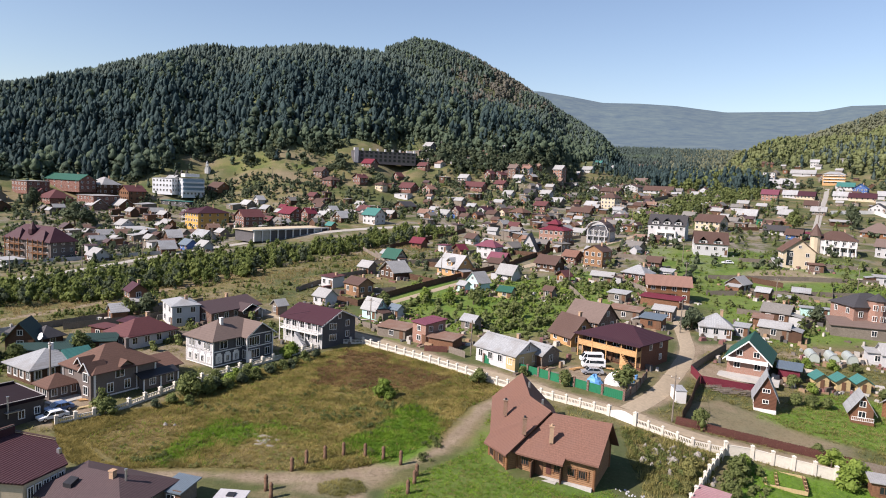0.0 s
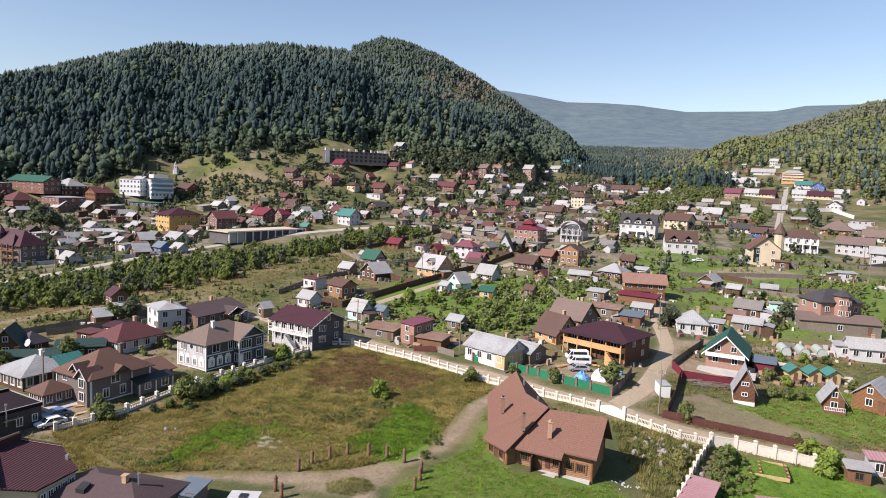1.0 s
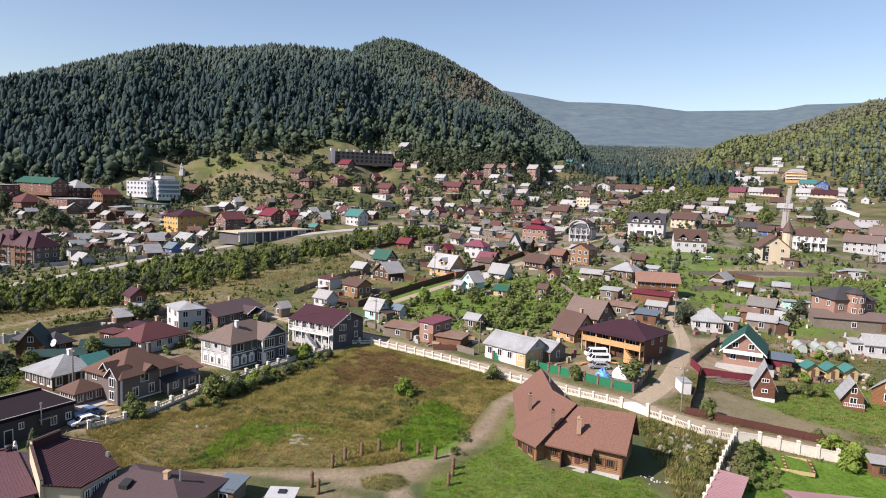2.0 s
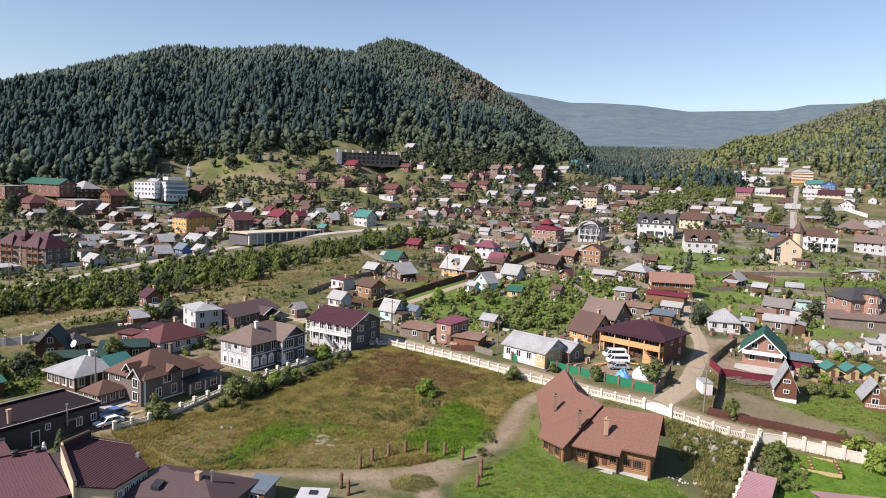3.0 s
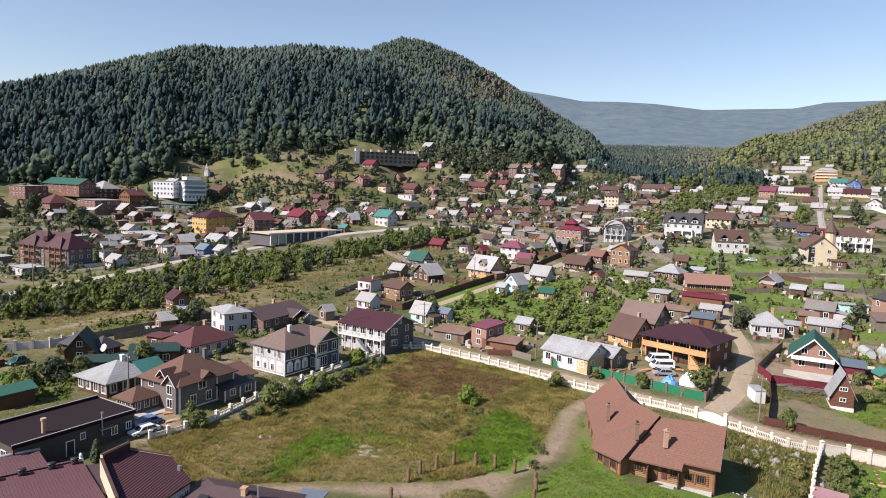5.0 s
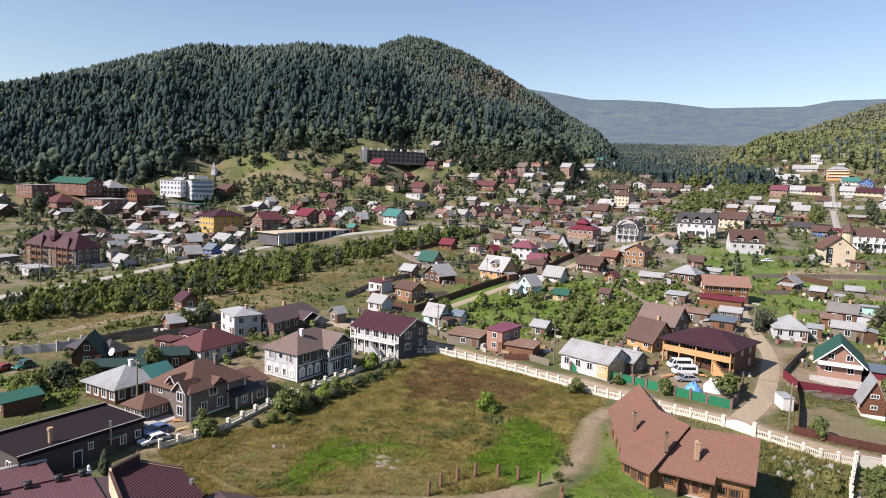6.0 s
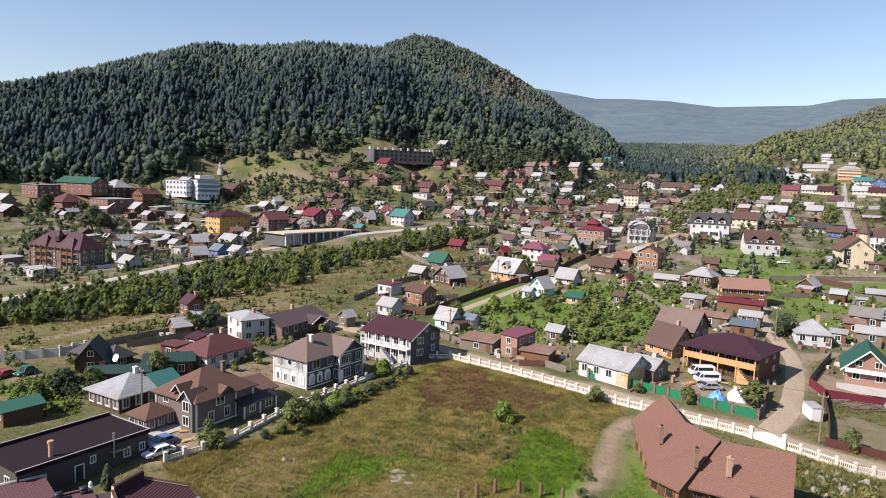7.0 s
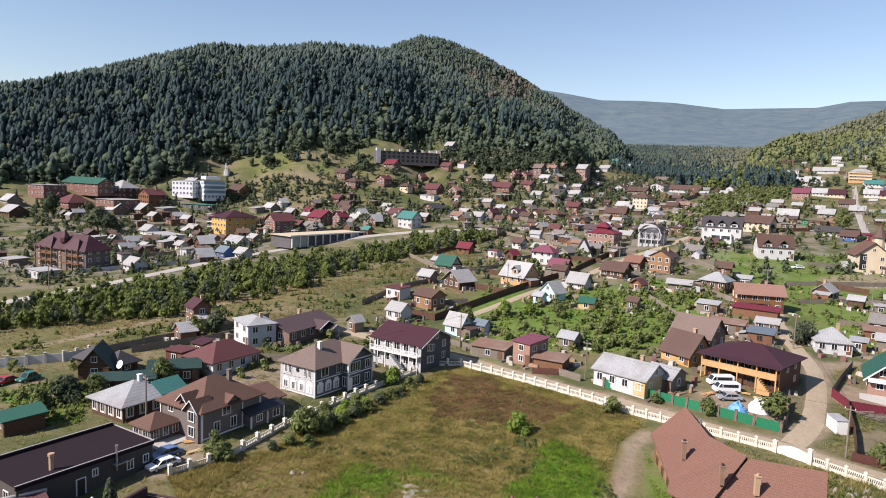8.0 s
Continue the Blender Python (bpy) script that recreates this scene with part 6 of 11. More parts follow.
def red_roof_hall():
    """Six-sided hall whose ribbed roof falls towards the meadow behind tall parapets."""
    ox, oy = -49.5, 79.8
    H = empty("outbuilding", ox, oy, 0, "cream building with a ribbed maroon lean-to roof behind tall parapets", "building", z=-1.0)
    ring = [(-54.3, 84.3), (-54.9, 79.8), (-48.8, 73.6), (-45.2, 75.4), (-44.5, 81.9), (-49.4, 85.7)]
    tip = lambda p: 6.0 - .215 * (p[0] + 54.3)
    n = len(ring)
    v, f = slab([(x - ox, y - oy, tip((x, y))) for x, y in ring], [tuple(range(n))], .2)
    link("roof", v, f, M["hall_tiles"], H)
    inner = [(x - ox) * .95 for x, y in ring], [(y - oy) * .95 for x, y in ring]
    v = [(a, b, -.5) for a, b in zip(*inner)] + [(a, b, tip((a + ox, b + oy)) - .22) for a, b in zip(*inner)]
    link("wall", v, [(i, (i + 1) % n, (i + 1) % n + n, i + n) for i in range(n)], M["cream"], H)
    for a, b, up in ((0, 1, .95), (1, 2, .5), (5, 0, .14)):
        (x0, y0), (x1, y1) = ring[a], ring[b]
        L = math.hypot(x1 - x0, y1 - y0)
        nx, ny = -(y1 - y0) / L * .18, (x1 - x0) / L * .18
        q = [(x0 - nx, y0 - ny), (x1 - nx, y1 - ny), (x1 + nx, y1 + ny), (x0 + nx, y0 + ny)]
        zt = [tip(ring[a]) + up, tip(ring[b]) + up, tip(ring[b]) + up, tip(ring[a]) + up]
        v, f = slab([(p[0] - ox, p[1] - oy, z) for p, z in zip(q, zt)], [(0, 1, 2, 3)], 2.2)
        link("parapet", v, f, M["cream"], H)
        v, f = slab([(p[0] * 1.0 - ox, p[1] - oy, z + .1) for p, z in zip(q, zt)], [(0, 1, 2, 3)], .09)
        link("coping", v, f, M["brown_roof"], H)
        q = [(x0 + nx * 1.02, y0 + ny * 1.02), (x1 + nx * 1.02, y1 + ny * 1.02), (x1 + nx * 1.5, y1 + ny * 1.5), (x0 + nx * 1.5, y0 + ny * 1.5)]
        v, f = slab([(p[0] - ox, p[1] - oy, z - .06) for p, z in zip(q, zt)], [(0, 1, 2, 3)], up + .1)
        link("lining", v, f, M["maroon_roof"], H)
    for t in (.14, .32, .5, .68, .86):
        x, y = -45.35 + .6 * t, 75.6 + 6.2 * t
        add_window(H, x - ox + .12, y - oy, 2.4, 84, .7, 1.5, "trim", 1)
    x, y = -46.9, 83.3
    add_box("roof_vent", H, (x - ox - .2, x - ox + .2, y - oy - .2, y - oy + .2, tip((x, y)) - .1, tip((x, y)) + .6), "steel")
    FOOT.append((-49.6, 79.8, 6))


red_roof_hall()


def big_red_roof():
    H = corner_house((-68.2, 78.0), (-56.8, 67.2), 9.6, 3.7, "flat", .2, "taupe_wall", "ribbed_maroon", "broad building with a ribbed maroon roof and roof vents", over=.35, front=3, side=1, name="outbuilding", group="", stack=False)
    add_box("parapet", H, (-8.25, -7.8, -5.1, 5.0, 2.6, 4.2), "ribbed_maroon", "maroon sheet-clad parapet")
    for y in (-4.6, -1.6, 1.6, 4.2):
        v, f = joined(box(-7.7, -7.05, y - .36, y + .36, 3.8, 4.6), box(-7.8, -6.95, y - .46, y + .46, 4.6, 4.74))
        link("roof_vent", v, f, M["iron"], H, "dark square roof vent")
    v, f = joined(box(-8.3, -7.75, 4.75, 5.3, 2.6, 4.35), tube([(-8.02, 5.02, 4.35), (-8.02, 5.02, 4.5), (-8.02, 5.02, 4.85), (-8.02, 5.02, 5.0)], [.1, .2, .2, .06], 8))
    link("corner_pillar", v, f, M["trim"], H, "white corner pillar with a ball")
    v, f = slab([(-8.25, -6.0, 2.9), (-8.25, 2.0, 2.9), (-15.4, 1.3, 3.7), (-15.4, -6.0, 3.7)], [(0, 1, 2, 3)], .2)
    link("lower_roof", v, f, M["ribbed_maroon"], H, label="second maroon roof behind the parapet")
    v, f = slab([(-8.3, -5.8, 2.68), (-8.3, 1.8, 2.68), (-15.2, 1.1, 3.48), (-15.2, -5.8, 3.48)], [(0, 1, 2, 3)], 3.6)
    link("rear_wall", v, f, M["taupe_wall"], H)
    v, f = slab([(-15.65, -6.0, 3.95), (-15.65, 1.5, 3.95), (-15.35, 1.5, 3.95), (-15.35, -6.0, 3.95)], [(3, 2, 1, 0)], .5)
    link("coping", v, f, M["coping_grey"], H, "pale metal coping")
    # low annex towards the hall
    add_box("annex_wall", H, (-6.6, 2.6, 4.85, 7.4, -.5, 3.4), "cream", "cream annex wall")
    v, f = slab([(-6.8, 5.2, 3.75), (3.0, 5.2, 3.75), (3.0, 7.5, 3.5), (-6.8, 7.5, 3.5)], [(0, 1, 2, 3)], .14)
    link("annex_roof", v, f, M["dusty_maroon"], H)
    for y in (5.3, 6.3, 7.3):
        add_box("annex_post", H, (2.62, 2.76, y - .07, y + .07, -.5, 3.36), "iron")


big_red_roof()


def brown_shed_roof():
    H = house(-38.9, 80.9, -8, 13.4, 8.8, 2.7, "hip", 1.7, "wood_grey", "dusty_maroon", "low shed with a faded brown hipped roof and two chimneys", "shed", over=.6, front=3, side=1, name="shed", group="", stack=False)
    chimney(H, 2.0, -.6, 3.0, 5.0, "chimney", .3)
    v, f = joined(tube([(3.6, -.2, 3.2), (3.6, -.2, 5.2)], .14, 8), tube([(3.6, -.2, 5.2), (3.6, -.2, 5.4)], .2, 8))
    link("flue", v, f, M["steel"], H)
    v, f = slab([(-2.9, -3.2, 3.75), (-1.7, -3.2, 3.75), (-1.7, -2.0, 4.15), (-2.9, -2.0, 4.15)], [(0, 1, 2, 3)], .7)
    link("roof_hatch", v, f, M["iron"], H)


brown_shed_roof()
house(-30.6, 84.0, -8, 2.6, 3.2, 1.9, "shed", .6, "wood_grey", "steel_roof", "small grey shed with a steel-blue roof", "shed", front=1, side=0, name="shed", group="village sheds", stack=False)


def pale_shelter():
    H = empty("shelter", -23.5, 83.5, 6, "low shelter with a pale flat roof beside the path", "shelter")
    for sx in (-1.5, 1.5):
        for sy in (-1.2, 1.2):
            add_box("post", H, (sx - .08, sx + .08, sy - .08, sy + .08, -.5, 1.75), "wood_brown")
    add_box("roof", H, (-1.9, 1.9, -1.6, 1.6, 1.75, 1.9), "palegrey")
    add_box("hatch", H, (-.5, .5, -.4, .6, 1.9, 2.05), "iron", "dark roof hatch")


pale_shelter()


def gate_house():
    a, b = (52.9, 161.4), (60.4, 158.5)
    H = corner_house(a, b, 11.5, 3.9, "gable", 3.7, "pink_brick", "green_roof", "brick house with a green metal gable roof and white balcony", axis="y", over=.9, floors=1, front=2, side=2, name="house", group="", stack=False, attic=False, door=False)
    y = -5.75
    add_box("balcony_floor", H, (-4.1, 4.1, y - 1.3, y - .02, 2.85, 3.0), "trim")
    v, f = joined(box(-4.1, 4.1, y - 1.3, y - 1.2, 3.0, 3.75), box(-4.1, -4.0, y - 1.2, y, 3.0, 3.75), box(4.0, 4.1, y - 1.2, y, 3.0, 3.75))
    link("balcony_front", v, f, M["trim"], H)
    for x in (-1.7, 1.7):
        add_window(H, x, y - .05, 4.7, 0, 1.1, 1.1, "trim", 1)
    for s in (-1, 1):
        v, f = slab([(s * 4.95, y - .98, 3.12), (s * 4.95, y - .86, 3.12), (0, y - .86, 7.72), (0, y - .98, 7.72)], [(0, 1, 2, 3)] if s < 0 else [(3, 2, 1, 0)], .34)
        link("bargeboard", v, f, M["trim"], H)
    add_box("terrace", H, (-5.4, 6.6, y - 3.8, y - .02, -.6, .12), "concrete")
    house(66.5, 163.5, -21, 4.2, 5.5, 2.4, "shed", .5, "crimson_roof", "steel_roof", "crimson-sided garage with a steel roof", "shed", front=0, side=0, name="shed", group="village sheds", stack=False, door=False)


gate_house()
_c = house(56.0, 144.6, -14, 3.8, 5.2, 3.1, "gable", 3.9, "red_log", "silver_roof", "narrow log cabin with a steep pale metal roof", axis="y", over=.5, floors=1, front=0, side=1, stack=False, base="trim", group="", attic=False)
add_window(_c, 0, -2.65, 4.0, 0, 1.2, .6, "trim", 2)
add_window(_c, 0, -2.65, 1.9, 0, .9, .6, "trim", 1)
link("ridge_cap", *tube([(0, -3.15, 7.15), (0, 3.1, 7.15)], .12, 6), M["silver_roof"], _c)
house(56.4, 189.0, -9, 7.6, 7.2, 2.9, "hip", 2.7, "white", "silver_roof", "white cottage with a pale hipped metal roof", front=3, side=2, group="")


def tower_house():
    H = house(99.4, 208.4, 14, 12.6, 9.6, 7.4, "hip", 2.8, "pink_brick", "black_roof", "two-storey red brick house with a dark roof and round bay", over=.6, floors=2, front=0, side=2, name="house", group="", stack=False)
    v, f = tube([(0, -4.9, -1), (0, -4.9, 9.0)], 2.3, 8)
    link("bay", v, f, M["pink_brick"], H)
    v, f = tube([(0, -4.9, 9.0), (0, -4.9, 10.9)], [2.75, .05], 8)
    link("bay_roof", v, f, M["black_roof"], H)
    for z in (1.7, 4.3, 7.2):
        for a in (-45, 0, 45):
            s, c = math.sin(radians(a)), math.cos(radians(a))
            add_window(H, s * 2.2, -4.9 - c * 2.2, z, a, .9, 1.3, "trim", 1)
    for x in (-4.4, 4.4):
        for z in (1.7, 5.1):
            add_window(H, x, -4.85, z, 0, 1.1, 1.4, "trim", 1)


tower_house()


def two_tone(H, material):
    """The slopes that face one way take a second sheet."""
    for o in H.children:
        if o.name.startswith("roof"):
            o.data.materials.append(M[material])
            for p in o.data.polygons:
                if p.normal.x > 0.1:
                    p.material_index = 1


for _x in (71.6, 75.8, 79.8):
    _c = house(_x, 160.6, 2, 2.7, 3.0, 2.3, "gable", 1.0, "ochre", "teal_roof", "small ochre garden cabin with a teal and white roof", "cabin", axis="y", over=.5, front=0, side=0, stack=False, name="cabin", group="garden cabins")
    two_tone(_c, "white_roof")
    add_box("door", _c, (-.4, .4, -1.58, -1.5, 0.05, 1.9), "brown_trim", "brown plank door")
    add_box("plinth", _c, (-1.4, 1.4, -1.6, 1.6, -.6, .02), "wood_grey")


def greenhouse(x, y, rot):
    H = empty("greenhouse", x, y, rot, "arched milky polycarbonate greenhouse", "greenhouse", "greenhouses")
    n, r, L = 9, 1.15, 5.5
    prof = [(r * math.cos(math.pi * i / n), 0.5 + r * 1.15 * math.sin(math.pi * i / n)) for i in range(n + 1)]
    prof = [(r, -.3)] + prof + [(-r, -.3)]
    m = len(prof)
    V = [(a, s * L / 2, b) for s in (-1, 1) for a, b in prof]
    link("cover", V, [(i, i + 1, i + m + 1, i + m) for i in range(m - 1)] + [tuple(range(m)), tuple(reversed(range(m, 2 * m)))], M["greenhouse"], H)
    for k in range(6):
        yy = -L / 2 - .03 + (L + .06) * k / 5
        v, f = tube([(a * 1.012, yy, b * 1.01) for a, b in prof], .045, 4)
        link("hoop", v, f, M["steel"], H)
    FOOT.append((x, y, 2.5))


for _x, _y in ((76.2, 178.4), (80.6, 178.6), (85.0, 179.4)):
    greenhouse(_x, _y, -8)
_c = house(74.0, 146.8, -14, 3.8, 4.8, 2.2, "gable", 2.9, "wood_brown", "silver_roof", "small brown cabin with a steep pale roof and railed porch", "cabin", axis="y", over=.6, front=1, side=0, stack=False, name="cabin", group="")
railing(_c, -1.8, 1.8, -3.6, .2, .8, "trim")
add_box("porch_floor", _c, (-1.9, 1.9, -3.7, -2.42, -.8, .2), "wood_brown")
house(83.5, 149.5, -40, 6.0, 8.0, 3.0, "gable", 2.6, "log", "silver_roof", "log house with a pale gable roof beside the lawn", axis="y", front=1, side=2, group="", stack=False)

# ornate log house and its green barns
_o = corner_house((-84.8, 116.6), (-77.0, 113.4), 9.6, 2.9, "hip", 2.1, "log_dark", "silver_roof", "dark log house with carved white window surrounds and a pale roof", over=.7, front=0, side=0, name="house", group="", stack=False)
for _i in range(4):
    add_window(_o, -3.3 + 2.2 * _i, -4.85, 1.5, 0, .9, 1.4, "trim", 1)
    add_window(_o, 4.25, -3.6 + 2.4 * _i, 1.5, 90, .9, 1.4, "trim", 1)
    for _p, _t in (((-3.3 + 2.2 * _i, -4.87, 2.5), 0), ((4.27, -3.6 + 2.4 * _i, 2.5), 90)):
        _s = link("window_crest", [(-.75, -.1, -.15), (.75, -.1, -.15), (0, -.1, .35), (-.75, 0, -.15), (.75, 0, -.15), (0, 0, .35)], [(0, 1, 2), (5, 4, 3), (0, 2, 5, 3), (2, 1, 4, 5), (1, 0, 3, 4)], M["trim"], _o)
        _s.matrix_local = pose(*_p, 0, 0, _t)
for _i in range(4):
    for _p, _t in (((-3.3 + 2.2 * _i, -4.81, 1.45), 0), ((4.21, -3.6 + 2.4 * _i, 1.45), 90)):
        _s = link("window_surround", *box(-.72, .72, -.035, 0, -.95, .95), M["trim"], _o)
        _s.matrix_local = pose(*_p, 0, 0, _t)
v, f = roof_shape("gable", 5.4, 4.6, 1.5, .4, "y")
v, f = slab([(p[0] + 1.6, p[1] + 4.6, p[2] + 3.1) for p in v], f, .12)
link("rear_roof", v, f, M["teal_roof"], _o, label="green metal rear roof")
add_box("rear_wall", _o, (-1.0, 4.2, 4.81, 6.8, -.3, 3.05), "log_dark")
chimney(_o, .4, .8, 4.0, 5.8, "trim", .3)


def satellite_dish(x, y, z, r, rot):
    H = empty("satellite_dish", x, y, rot, "white round satellite dish on a barn roof", "satellite dish", z=z)
    V, Fs, n = [(0, 0, 0)], [], 16
    for i in (1, 2, 3):
        q = r * i / 3
        V += [(math.cos(6.2832 * j / n) * q, -.32 * (i / 3) ** 2 * r, math.sin(6.2832 * j / n) * q) for j in range(n)]
    Fs += [(0, 1 + (j + 1) % n, 1 + j) for j in range(n)]
    for i in (0, 1):
        Fs += [(1 + i * n + j, 1 + i * n + (j + 1) % n, 1 + (i + 1) * n + (j + 1) % n, 1 + (i + 1) * n + j) for j in range(n)]
    v, f = slab(V, Fs, .04)
    o = link("dish", v, f, M["trim"], H, smooth=True)
    o.matrix_local = pose(0, 0, r, -25, 0, 0)
    link("mast", *tube([(0, .1, -1.2), (0, .1, r)], .05, 8), M["steel"], H)
    link("feed_arm", *tube([(0, -.2, r * .4), (0, -r * .9, r * 1.2)], .025, 6), M["steel"], H)


PAVILIONS = ((-101.6, 140.2), (-94.6, 138.2))
satellite_dish(-88.2, 129.2, 4.0, .78, -20)
house(-97.0, 135.0, 24, 5.6, 6.6, 2.6, "gable", 3.4, "log_dark", "dark_green_roof", "dark log house with a steep green metal gable", axis="y", over=.7, front=1, side=1, group="", stack=False)
house(-86.5, 127.4, 28, 10.5, 3.6, 2.3, "shed", .7, "log_dark", "dark_green_roof", "long dark barn with a green lean-to roof", "barn", front=2, side=0, name="barn", group="", stack=False)
house(-81.2, 135.4, 28, 9.0, 4.4, 2.5, "shed", .8, "log_dark", "dark_green_roof", "dark barn with a green metal roof", "barn", front=2, side=0, name="barn", group="", stack=False)
for _x, _y in PAVILIONS:
    house(_x, _y, -20, 4.6, 4.6, 2.4, "hip", 1.7, "log_dark", "black_roof", "small dark garden pavilion with a hipped roof", "pavilion", over=.7, front=1, side=1, stack=False, name="pavilion", group="garden pavilions")
house(-91.0, 108.8, -40, 5.0, 5.4, 2.2, "shed", .7, "log_dark", "green_roof", "dark shed with a green metal lean-to roof", "shed", front=1, side=0, name="shed", group="", stack=False)
corner_house((-74.6, 137.9), (-70.0, 148.6), 8.4, 3.1, "hip", 2.5, "white", "darkred_roof", "white house with a red hipped roof", over=.6, front=4, side=3, group="", name="house")
corner_house((-83.8, 165.4), (-77.2, 158.8), 6.6, 5.2, "hip", 1.1, "white", "silver_roof", "two-storey white house with a pale low roof", over=.4, floors=2, front=2, side=2, group="", name="house")
_l = corner_house((-69.2, 163.2), (-63.8, 178.4), 10.5, 3.2, "gable", 1.8, "brick_dull", "dusty_maroon", "long house with a plum metal roof and white trim", over=.8, floors=1, front=5, side=2, group="", name="house")
for _x, _w, _y, _z in ((3.2, 6.0, -5.6, 2.75), (4.6, 3.4, -7.0, 2.35)):
    v, f = roof_shape("gable", _w, 3.6, _w * .22, .4, "y")
    v, f = slab([(p[0] + _x, p[1] + _y, p[2] + _z) for p in v], f, .14)
    link("porch_roof", v, f, M["dusty_maroon"], _l)
    for _s in (-1, 1):
        _h, _b = _w * .22, _w / 2 + .4
        v, f = slab([(_x + _s * _b, _y - 2.3, _z - .4 * .44), (_x + _s * _b, _y - 2.2, _z - .4 * .44), (_x, _y - 2.2, _z + _h + .02), (_x, _y - 2.3, _z + _h + .02)], [(0, 1, 2, 3)] if _s < 0 else [(3, 2, 1, 0)], .22)
        link("bargeboard", v, f, M["trim"], _l)
for _x in (3.1, 6.1):
    add_box("porch_post", _l, (_x - .12, _x + .12, -8.7, -8.46, -.5, 2.3), "trim")
_p = corner_house((-18.0, 164.2), (-14.3, 161.4), 6.4, 4.6, "shed", .8, "pink_brick", "pink_roof", "small two-storey pinkish house with a raspberry roof", over=.4, floors=2, front=1, side=2, group="", name="house", stack=False)
house(-9.6, 161.6, -20, 6.4, 4.6, 2.1, "shed", .7, "wood_brown", "rust_roof", "open brown carport beside the lane", "shed", front=0, side=0, name="shed", group="village sheds", stack=False, door=False)
house(-22.8, 168.4, -20, 8.0, 5.0, 2.2, "shed", .8, "wood_grey", "rust_roof", "low shed with a brown patched roof", "shed", front=1, side=0, name="shed", group="village sheds", stack=False)
corner_house((14.6, 171.6), (19.4, 165.8), 7.2, 2.5, "gable", 4.0, "timber", "brown_roof", "timber cottage with a steep brown roof", over=.6, front=2, side=2, group="")
house(24.8, 183.4, -36, 9.4, 8.6, 3.4, "gable", 3.8, "brick_dull", "taupe_roof", "brick house with a steep taupe roof", over=.6, front=3, side=2, group="")

# farther houses with a shape of their own
def dormers(H, xs, y, z, w, roof, wall="white"):
    for x in xs:
        add_box("dormer_wall", H, (x - w / 2, x + w / 2, y, y + 2.6, z, z + 1.6), wall)
        v, f = roof_shape("gable", w, 3.4, w * .5, .25, "y")
        v, f = slab([(p[0] + x, p[1] + y + 1.3, p[2] + z + 1.66) for p in v], f, .12)
        link("dormer_roof", v, f, M[roof], H)
        add_window(H, x, y - .03, z + .85, 0, w * .5, 1.1)


_h = house(-20.4, 248.6, -35, 9.6, 8.6, 3.2, "gable", 4.2, "timber", "white_roof", "yellow timber house with a steep white roof", over=.7, front=3, side=2, group="")
dormers(_h, (1.0,), -4.0, 3.6, 2.4, "white_roof", "timber")
house(4.0, 311.0, -8, 7.6, 8.0, .8, "gable", 7.2, "white", "black_roof", "white steep A-frame house with a black roof", axis="y", over=.5, front=1, side=0, group="", stack=False, door=False)
_h = house(15.5, 346.0, -25, 13.0, 11.0, 6.6, "hip", 2.4, "pink_brick", "crimson_roof", "large pink brick house with crimson roofs", floors=2, front=5, side=3, group="")
add_box("attic", _h, (-3.2, 2.0, -2.8, 3.4, 7.0, 9.6), "crimson_roof")
v, f = roof_shape("hip", 5.6, 6.6, 2.0, .5, "y")
v, f = slab([(p[0] - .6, p[1] + .3, p[2] + 9.6) for p in v], f, .15)
link("attic_roof", v, f, M["crimson_roof"], _h)
_h = house(37.2, 344.0, -22, 10.6, 11.0, 5.6, "gambrel", 4.8, "palegrey", "brown_roof", "grey house under construction with a curved brown roof and white arches", axis="y", floors=2, front=4, side=3, group="")
for _x in (-4.2, -1.4, 1.4, 4.2):
    add_box("column", _h, (_x - .2, _x + .2, -7.4, -7.0, -1, 6.3), "palegrey")
add_box("balcony_floor", _h, (-5.0, 5.0, -7.5, -5.55, 2.8, 3.05), "palegrey")
add_box("dark_front", _h, (-4.6, 4.6, -5.62, -5.52, 3.4, 7.6), "slate_siding", "dark glazed upper front behind the arch")
for _x in (-3.2, -1.1, 1.1, 3.2):
    add_window(_h, _x, -5.66, 4.6, 0, 1.4, 1.9, "trim", 2)
v, f = tube([(-4.9 * math.cos(a), -7.2, 6.2 + 3.6 * math.sin(a)) for a in np.linspace(0, math.pi, 13)], .26, 6)
link("arch", v, f, M["palegrey"], _h)
_h = house(69.5, 350.0, -18, 17.0, 12.0, 7.4, "gable", 4.6, "white", "black_roof", "large white house with a dark dormered roof", floors=2, front=5, side=3, group="")
dormers(_h, (-5.2, 0, 5.2), -6.1, 7.2, 3.2, "black_roof")
add_box("balcony", _h, (-4.5, 4.5, -7.6, -6.05, 3.4, 4.5), "trim")
for _x in (-4.3, 0, 4.3):
    add_box("column", _h, (_x - .3, _x + .3, -7.6, -7.0, -1, 3.4), "trim")
_h = house(81.2, 313.5, -6, 13.4, 10.5, 4.8, "gable", 4.6, "white", "brown_roof", "white house with a brown cross-gabled roof", floors=1, front=4, side=2, group="")
dormers(_h, (-3.4, 2.6), -5.4, 4.2, 3.4, "brown_roof")
_h = house(112.0, 300.4, -8, 11.4, 12.0, 6.6, "gable", 4.6, "cream", "tan_shingle", "cream house with a tan gable roof and tall stair window", axis="y", over=.8, floors=2, front=2, side=3, group="")
add_box("stair_window", _h, (-4.6, -2.4, -6.1, -5.98, .6, 6.6), "glass")
house(116.5, 291.5, -8, 5.0, 4.0, 2.6, "shed", .6, "brick_dull", "tan_shingle", "brick entrance annex with a tan roof", "annex", front=1, side=1, name="annex", group="", stack=False)
